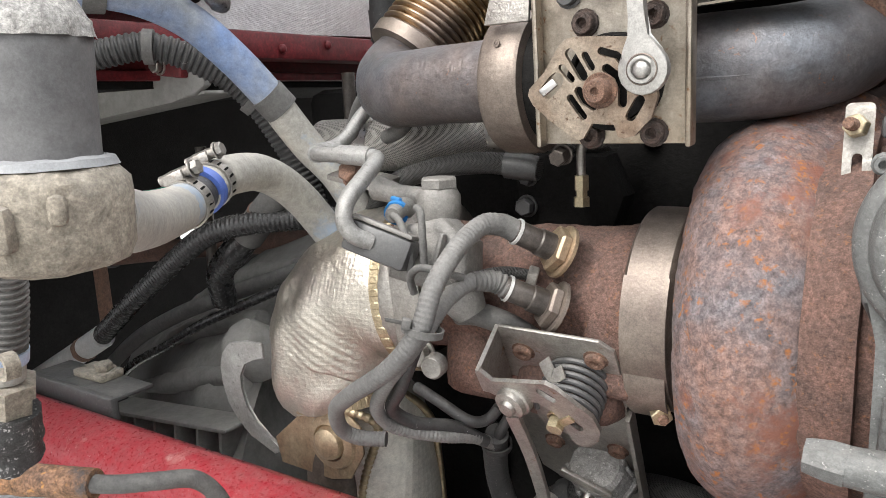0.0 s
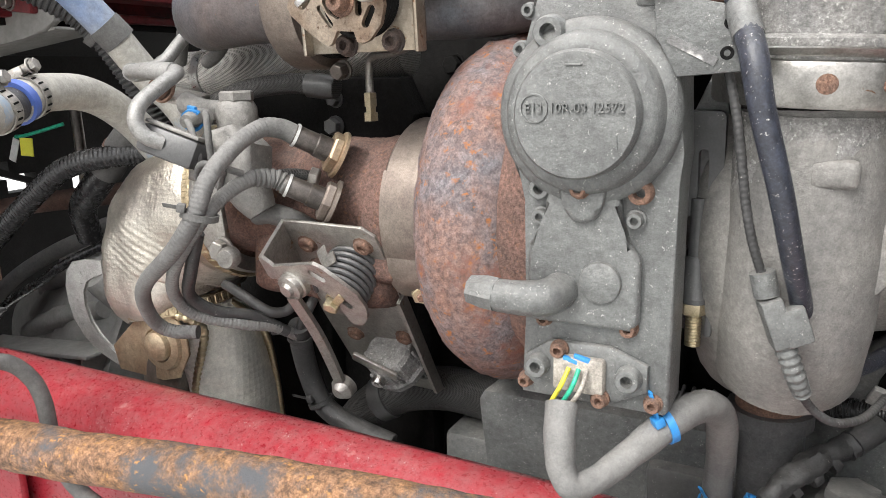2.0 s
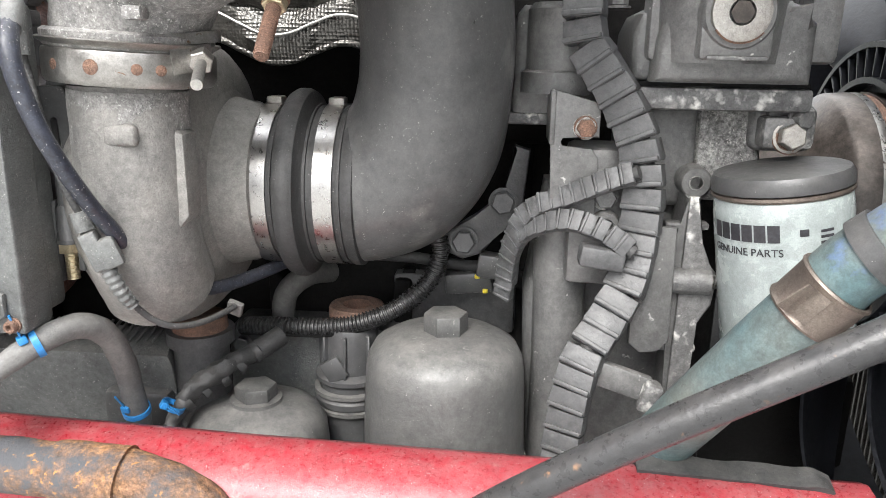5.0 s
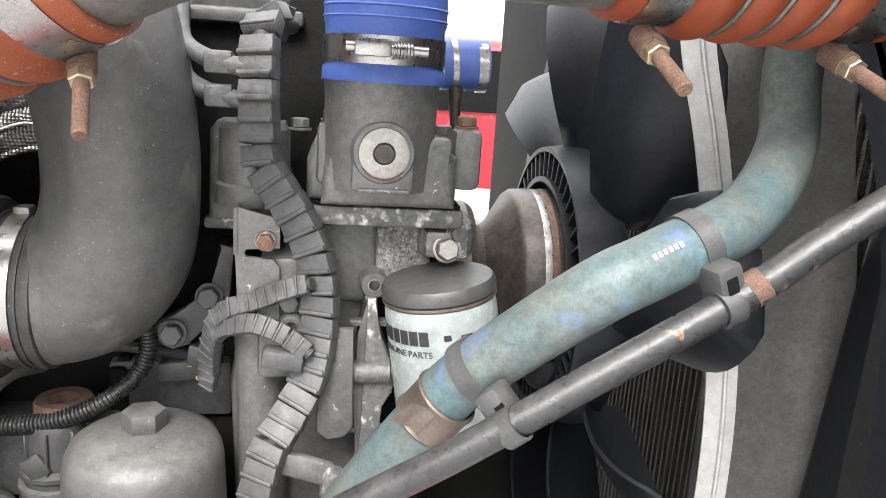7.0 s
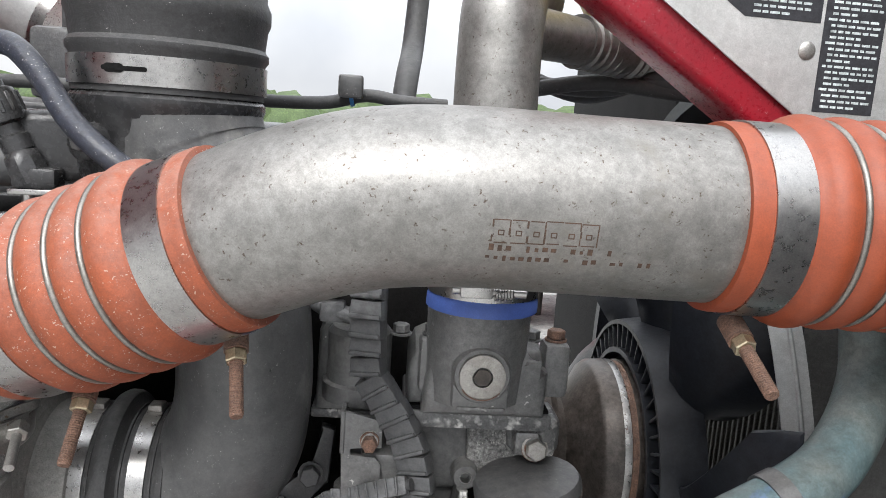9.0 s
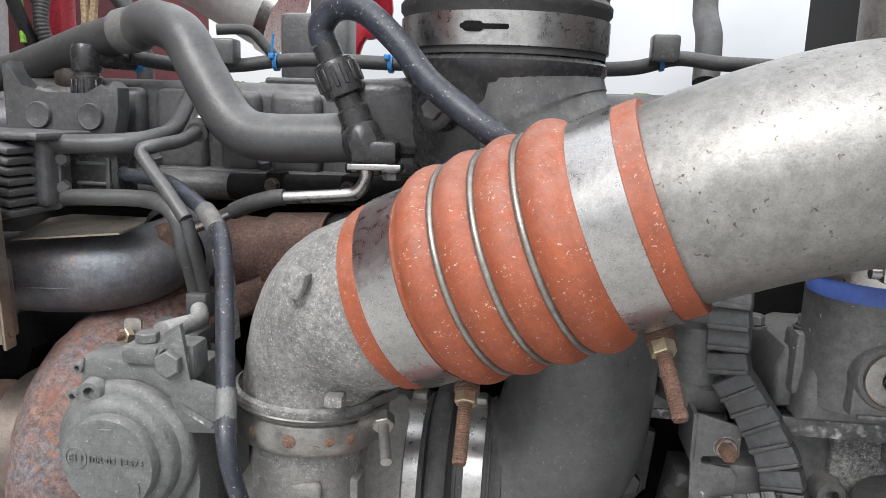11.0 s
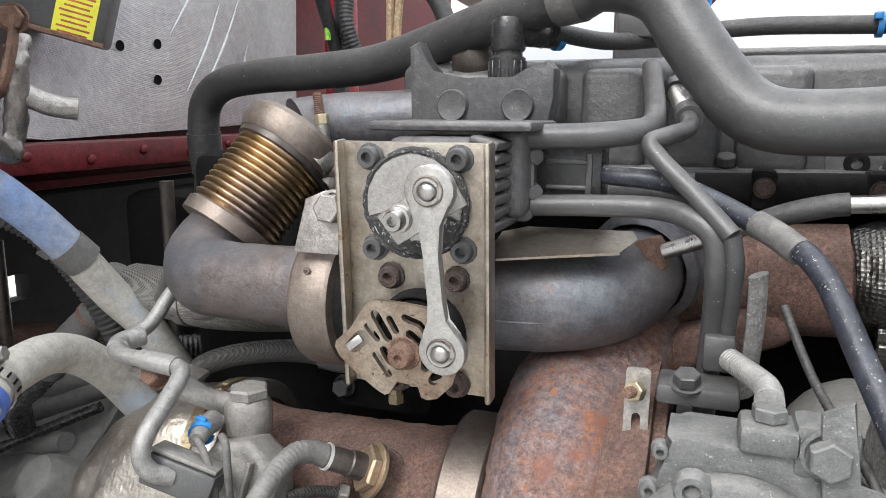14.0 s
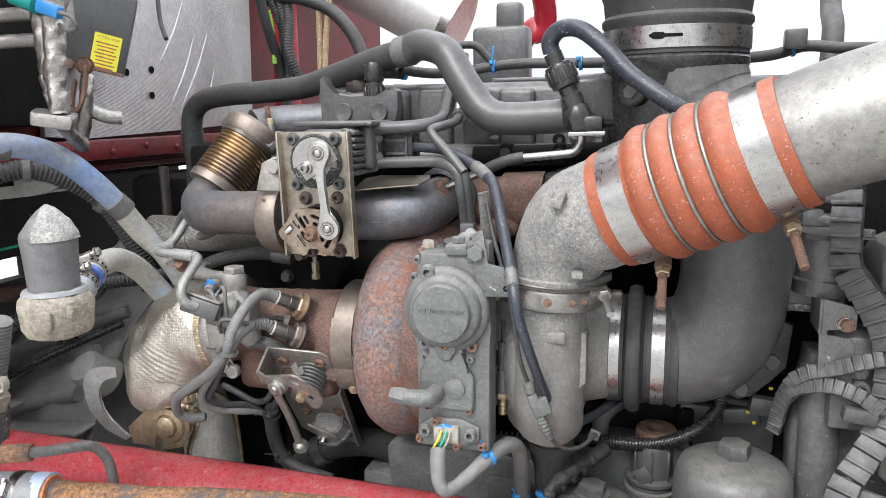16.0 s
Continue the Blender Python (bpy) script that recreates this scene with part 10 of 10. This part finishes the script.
part("free_tail", add_ribbon(B(), [tcM @ V(-0.0225, -0.004, 0), tcM @ V(-0.0235, 0.004, 0), tcM @ V(-0.0300, 0.010, 0.001), tcM @ V(-0.0330, 0.013, 0.002)], tcM.to_3x3() @ V(0, 0, 1), 0.020, 0.0012), BANDSTEEL, tc)
ax = V(0.875, 0.0, 0.485)
out = V(-0.262, -0.840, 0.475).normalized()
cM = Matrix.Translation(V(0.672, 0.305, 1.4895) + out * 0.0204) @ Matrix((ax, out.cross(ax), out)).transposed().to_4x4()
bars([(-0.026 + 0.0046 * k, 0.0, 0.0034, 0.0048) for k in range(8)] + [(0.016 + 0.0034 * k, 0.0002, 0.0024, 0.0036) for k in range(6)], cM, PRINTPALE, ch, "print_bar", 0.0005)
rodt = thing("black_support_tube", (0.6, 0.30, 1.2), "black painted support tube with rust spots", "tube")
part("tube", add_tube(B(), [(0.36, 0.332, 1.2265), (0.3918, 0.325, 1.2524), (0.4224, 0.318, 1.2765), (0.4806, 0.305, 1.3195), (0.5338, 0.298, 1.3535), (0.5742, 0.292, 1.380), (0.65, 0.2870, 1.4295), (0.7351, 0.283, 1.4850), (0.7851, 0.280, 1.5240), (0.8428, 0.278, 1.5636), (1.0, 0.274, 1.668)], 0.0104, 20, 6), TUBEPAINT, rodt)
part("rust_collar", lumpy(add_tube(B(), [(0.7400, 0.2829, 1.4886), (0.7480, 0.2824, 1.4950)], 0.0108, 20, 3), 0.0006, 0.004), RUSTBOLT, rodt, "rust patch where the tie rubs")
for hc0, tc0, d in (((0.590, 0.3425, 1.4125), (0.604, 0.2895, 1.3985), (0.60, -0.36, 0.66)), ((0.716, 0.3125, 1.509), (0.727, 0.2835, 1.4795), (0.90, 0.20, 0.38))):
    z = thing("heavy_zip_tie", Vector(hc0) - V(0, 0, 0.04), "heavy black double zip tie joining hose and tube", "zip tie", "heavy zip ties")
    part("hose_loop", add_lathe(B(), [(-0.0065, 0.0210), (-0.0065, 0.0228), (0.0065, 0.0228), (0.0065, 0.0210)], AIM(hc0, d), 32), LINEPAINT, z)
    part("tube_loop", add_lathe(B(), [(-0.0065, 0.0106), (-0.0065, 0.0126), (0.0065, 0.0126), (0.0065, 0.0106)], AIM(tc0, d), 24), LINEPAINT, z)
    mid = Vector(hc0).lerp(Vector(tc0), 0.60) + V(0.002, -0.008, 0.0)
    part("buckle", add_box(B(), (0.022, 0.030, 0.018), AIM(mid, d), 0.003), LINEPAINT, z)
    part("buckle_window", add_box(B(), (0.010, 0.012, 0.008), AIM(mid + V(0, -0.007, 0.002), d), 0.001), HOLE, z)

panel_text = []
for x0, y0, wide, lines in ((-0.076, 0.048, 0.072, 20), (0.011, -0.040, 0.060, 34)):
    for k in range(lines):
        x = x0 + 0.004 * (k % 4 != 3)
        end = x0 + wide * (1.0 if k % 4 else rng.uniform(0.5, 0.85))
        while x < end - 0.004:
            w = min(rng.uniform(0.004, 0.011), end - x)
            panel_text.append((x, y0 + 0.0058 * k, w))
            x += w + 0.0022

st = thing("surge_tank", (0.78, 0.45, 1.72), "red surge tank with a riveted instruction plate", "tank")
pM = Matrix.Translation((0.748, 0.420, 1.8155)) @ Matrix.Rotation(radians(5), 4, "Z") @ Matrix.Rotation(radians(90), 4, "X") @ Matrix.Diagonal((0.73, 0.73, 1, 1)) @ pose(0.008, -0.014, 0)
part("red_shell", add_plate(B(), [(-0.285, 0.19), (-0.285, 0.110), (-0.262, 0.068), (-0.040, -0.078), (0.105, -0.082), (0.130, -0.064), (0.132, 0.19)], 0.05, pM @ pose(0, 0, -0.053), 0.010, 3), RED, st)
part("instruction_plate", add_plate(B(), [(-0.20, 0.18), (-0.20, 0.076), (-0.178, 0.057), (-0.004, -0.056), (0.008, -0.061), (0.113, -0.061), (0.125, -0.050), (0.125, 0.18)], 0.0018, pM, 0.0006), PLATEALU, st)
part("black_panel", add_plate(B(), [(-0.105, 0.175), (-0.105, 0.058), (-0.080, 0.042), (0.003, 0.042), (0.003, 0.175)], 0.0004, pM @ pose(0, 0, 0.0018)), PRINT, st)
part("black_panel", add_plate(B(), [(0.007, 0.175), (0.007, -0.046), (0.075, -0.046), (0.075, 0.175)], 0.0004, pM @ pose(0, 0, 0.0018)), PRINT, st)
bars([(x + w / 2, y, w, 0.0024) for x, y, w in panel_text], pM @ pose(0, 0, 0.0021), PRINTPALE, st, "text_bar", 0.0003)
for x, z in ((-0.008, 0.014), (0.094, 0.012)):
    bolt(st, pM @ V(x, z, 0.0015), pM.to_3x3() @ V(0, 0, 1), 0.0068, 0.003, BRACKET, "dome", "rivet")
part("yellow_tank", lumpy(add_lathe(B(), [(0, 0), (0.0, 0.05), (0.02, 0.075), (0.2, 0.08), (0.22, 0.0)], pose(0.67, 0.60, 1.845, 0, 20, 0), 28), 0.004, 0.03), TANK, st, "translucent yellow tank body")
for k in range(3):
    simple_hose("front_loom", [(0.58, 0.62 + 0.02 * k, 1.785 + 0.008 * k), (0.64, 0.60 + 0.02 * k, 1.795 - 0.006 * k), (0.70, 0.58, 1.790 + 0.006 * k), (0.76, 0.56, 1.782), (0.80, 0.55, 1.75)], 0.008, RUBBER, "black wiring loom behind the charge pipe", "cable", n=7, seg=12)
single("dark_hood_side", add_box(B(), (0.02, 1.0, 1.1), pose(0.965, -0.04, 1.55, 0, 4, 0), 0.01), FANPL, "dark inner side of the tilted hood", "hood")

# ---- filters and fittings below ----
fc = thing("filter_canister", (0.336, 0.502, 1.05), "dusty black plastic filter canister with hex cap", "filter")
part("body", add_lathe(B(), [(1.05, 0.0), (1.05, 0.072), (1.165, 0.0715), (1.178, 0.0695), (1.250, 0.0668), (1.262, 0.0650), (1.272, 0.060), (1.279, 0.048), (1.283, 0.028), (1.284, 0.0)], pose(0.336, 0.502, 0.006), 64), CANPL, fc)
for k in range(24):
    a = 2 * math.pi * k / 24
    part("grip_rib", add_box(B(), (0.003, 0.004, 0.06), pose(0.336 + 0.0705 * math.cos(a), 0.502 + 0.0705 * math.sin(a), 1.150, 0, 0, math.degrees(a)), 0.001, 1), CANPL, fc)
part("hex", add_plate(B(), disc_pts(0.0185, 6), 0.018, pose(0.336, 0.502, 1.288, 0, 0, 12), 0.0018), CANPL, fc)
sc = moved(thing("small_filter_cap", (0.179, 0.478, 1.05), "dusty round filter cap with hex top", "filter"), -0.006, 0.016, -0.004)
part("cap", add_lathe(B(), [(1.05, 0.062), (1.185, 0.062), (1.200, 0.0605), (1.212, 0.054), (1.219, 0.042), (1.222, 0.026), (1.224, 0.0225), (1.227, 0.0220), (1.228, 0)], pose(0.179, 0.478, 0), 56), CANPL, sc)
part("hex", add_plate(B(), disc_pts(0.0180, 6), 0.013, pose(0.179, 0.478, 1.226, 0, 0, 20), 0.0018), CANPL, sc)
ft = moved(thing("filler_tube", (0.240, 0.560, 1.05), "ribbed black filler tube with a rusty ring plug", "tube"), 0.0, 0.004, 0.001)
part("tube", add_lathe(B(), [(1.05, 0.030), (1.19, 0.030), (1.195, 0.034), (1.20, 0.034), (1.205, 0.029), (1.214, 0.029), (1.218, 0.0335), (1.222, 0.0335), (1.226, 0.027), (1.262, 0.026), (1.268, 0.024), (1.268, 0)], pose(0.243, 0.556, 0), 40), LINEPAINT, ft)
for k in range(8):
    a = 2 * math.pi * k / 8
    part("rib", add_box(B(), (0.006, 0.003, 0.042), pose(0.243 + 0.0275 * math.cos(a), 0.556 + 0.0275 * math.sin(a), 1.243, 0, 0, math.degrees(a)), 0.001, 1), LINEPAINT, ft)
part("wing", add_box(B(), (0.020, 0.005, 0.022), pose(0.2330, 0.5275, 1.2330, 0, -32, 0), 0.0022), LINEPAINT, ft)
for z in (1.190, 1.207):
    part("flange_ring", lumpy(add_lathe(B(), [(z - 0.0022, 0.030), (z - 0.0018, 0.0350), (z + 0.0018, 0.0352), (z + 0.0024, 0.030)], pose(0.243, 0.556, 0), 40), 0.0005, 0.01), GREYRUB, ft, "dusty flange ring")
part("ring_plug", lumpy(add_lathe(B(), [(1.268, 0.0), (1.268, 0.0245), (1.271, 0.0262), (1.281, 0.0262), (1.284, 0.0245), (1.284, 0.0135), (1.274, 0.0125), (1.274, 0)], pose(0.247, 0.566, 0), 36), 0.0004, 0.008), RUSTBOLT, ft, "rusty ring plug")
cdp = [(0.300, 0.575, 1.40), (0.318, 0.574, 1.365), (0.324, 0.572, 1.335), (0.314, 0.566, 1.310), (0.292, 0.552, 1.292), (0.262, 0.546, 1.278), (0.225, 0.545, 1.270), (0.18, 0.547, 1.268), (0.14, 0.56, 1.262)]
cd = thing("split_conduit", (0.23, 0.56, 1.25), "shiny black split corrugated conduit", "cable")
part("conduit_wall", add_tube(B(), cdp, 0.0090, 16, 10, ribs=(0.0036, 0.0016)), GLOSSBLK, cd)
part("slit", add_tube(B(), [(x, y - 0.0062, z - 0.0058) for x, y, z in cdp], 0.0014, 8, 10), HOLE, cd, "dark open slit along the conduit")
eb = thing("duct_bracket", (0.36, 0.58, 1.33), "dark cast bracket arm bolted under the intake elbow", "bracket")
part("arm", add_plate(B(), [(-0.022, -0.026), (-0.008, -0.032), (0.010, -0.026), (0.026, -0.002), (0.045, 0.012), (0.050, 0.070), (0.036, 0.074), (0.030, 0.028), (0.004, 0.010), (-0.024, -0.008)], 0.014, FACE(0.352, 0.592, 1.362), 0.003), ENGINE, eb)
for p in ((0.3455, 0.575, 1.3485), (0.3795, 0.575, 1.3855)):
    bolt(eb, p, (0, -1, 0.1), 0.0105, 0.012, ENGINE, "hex")
cp2 = thing("loom_plugs", (0.36, 0.59, 1.28), "black connectors with yellow locking tabs", "connector")
part("plug", add_box(B(), (0.045, 0.022, 0.020), pose(0.350, 0.600, 1.303, 0, -6, 0), 0.003), BLACKPL, cp2)
part("plug", add_box(B(), (0.032, 0.020, 0.022), pose(0.374, 0.582, 1.324, 0, 8, 0), 0.003), BLACKPL, cp2)
part("lead", add_tube(B(), [(0.26, 0.60, 1.325), (0.30, 0.605, 1.322), (0.345, 0.600, 1.318), (0.372, 0.588, 1.322)], 0.0055, 12, 6), RUBBER, cp2)
for x, z in ((0.358, 1.311), (0.366, 1.297), (0.383, 1.345)):
    part("lock_tab", add_box(B(), (0.005, 0.004, 0.004), pose(x, 0.588, z), 0.001), WIREY, cp2)
lb2 = thing("lower_engine_parts", (0.15, 0.58, 1.0), "grey machined block and cast parts below the turbo", "engine part")
part("pale_block", add_box(B(), (0.17, 0.06, 0.075), pose(0.205, 0.600, 1.218), 0.006), BOXPAINT, lb2)
for x in (0.135, 0.275):
    bolt(lb2, (x, 0.570, 1.240), (0, -1, 0), 0.008, 0.008, BOXPAINT)
part("dark_block", add_box(B(), (0.12, 0.04, 0.06), pose(0.335, 0.63, 1.275), 0.006), ENGINE, lb2)
part("drum", add_lathe(B(), [(0, 0.0), (0.0, 0.055), (0.012, 0.058), (0.03, 0.058), (0.03, 0)], AIM((0.02, 0.56, 1.195), (0, -1, 0.25)), 40), ENGINEDARK, lb2)
part("boss", add_box(B(), (0.06, 0.05, 0.04), pose(0.068, 0.51, 1.205), 0.006), BLACKPL, lb2)
part("fin_block", add_box(B(), (0.13, 0.06, 0.05), pose(-0.09, 0.56, 1.165, 0, 0, 0), 0.006), BOXPAINT, lb2)
part("sump_cover", add_plate(B(), [(-0.10, -0.02), (0.10, -0.02), (0.085, 0.03), (-0.085, 0.03)], 0.10, pose(0.0, 0.53, 1.165, 12, 0, 0), 0.01, 2), BOXPAINT, lb2)
for k in range(22):
    part("cover_rib", add_box(B(), (0.0030, 0.032, 0.003), pose(-0.078 + 0.0074 * k, 0.522, 1.2668, 12, 0, 0), 0.001, 1), BOXPAINT, lb2)
part("drain_neck", add_lathe(B(), [(1.15, 0.024), (1.262, 0.024), (1.264, 0.029), (1.276, 0.029), (1.278, 0)], pose(0.118, 0.515, 0), 28), ENGINE, lb2)
part("drain_gasket", add_lathe(B(), [(1.276, 0.024), (1.288, 0.023), (1.29, 0)], pose(0.118, 0.515, 0), 28), RUSTBOLT, lb2)
lm = thing("taped_loom", (0.14, 0.48, 1.2), "dark crumpled taped wire bundle tied beside the cap", "cable")
part("tape_wrap", lumpy(lumpy(add_tube(B(), [(0.108, 0.45, 1.200), (0.118, 0.458, 1.222), (0.130, 0.468, 1.241), (0.150, 0.490, 1.252), (0.176, 0.52, 1.260)], [0.0075, 0.0070, 0.0078, 0.0082, 0.0075], 22, 12), 0.0035, 0.010), 0.0015, 0.004), RUBBER, lm)
for k in range(5):
    f = k / 4
    part("tape_turn", lumpy(add_tube(B(), [(0.122 + 0.044 * f, 0.461 + 0.048 * f, 1.2285 + 0.026 * f), (0.126 + 0.044 * f, 0.465 + 0.048 * f, 1.2325 + 0.0255 * f)], 0.0090, 18, 3), 0.0016, 0.006), RUBBER, lm)
part("stub", add_tube(B(), [(0.170, 0.512, 1.258), (0.186, 0.53, 1.266)], 0.0095, 18, 3), RUBBER, lm)
simple_hose("oil_return_hose", [(0.21, 0.62, 1.30), (0.195, 0.59, 1.305), (0.178, 0.575, 1.29), (0.172, 0.58, 1.255)], 0.011, GREYRUB, "grey rubber return hose below the coupling", n=7)
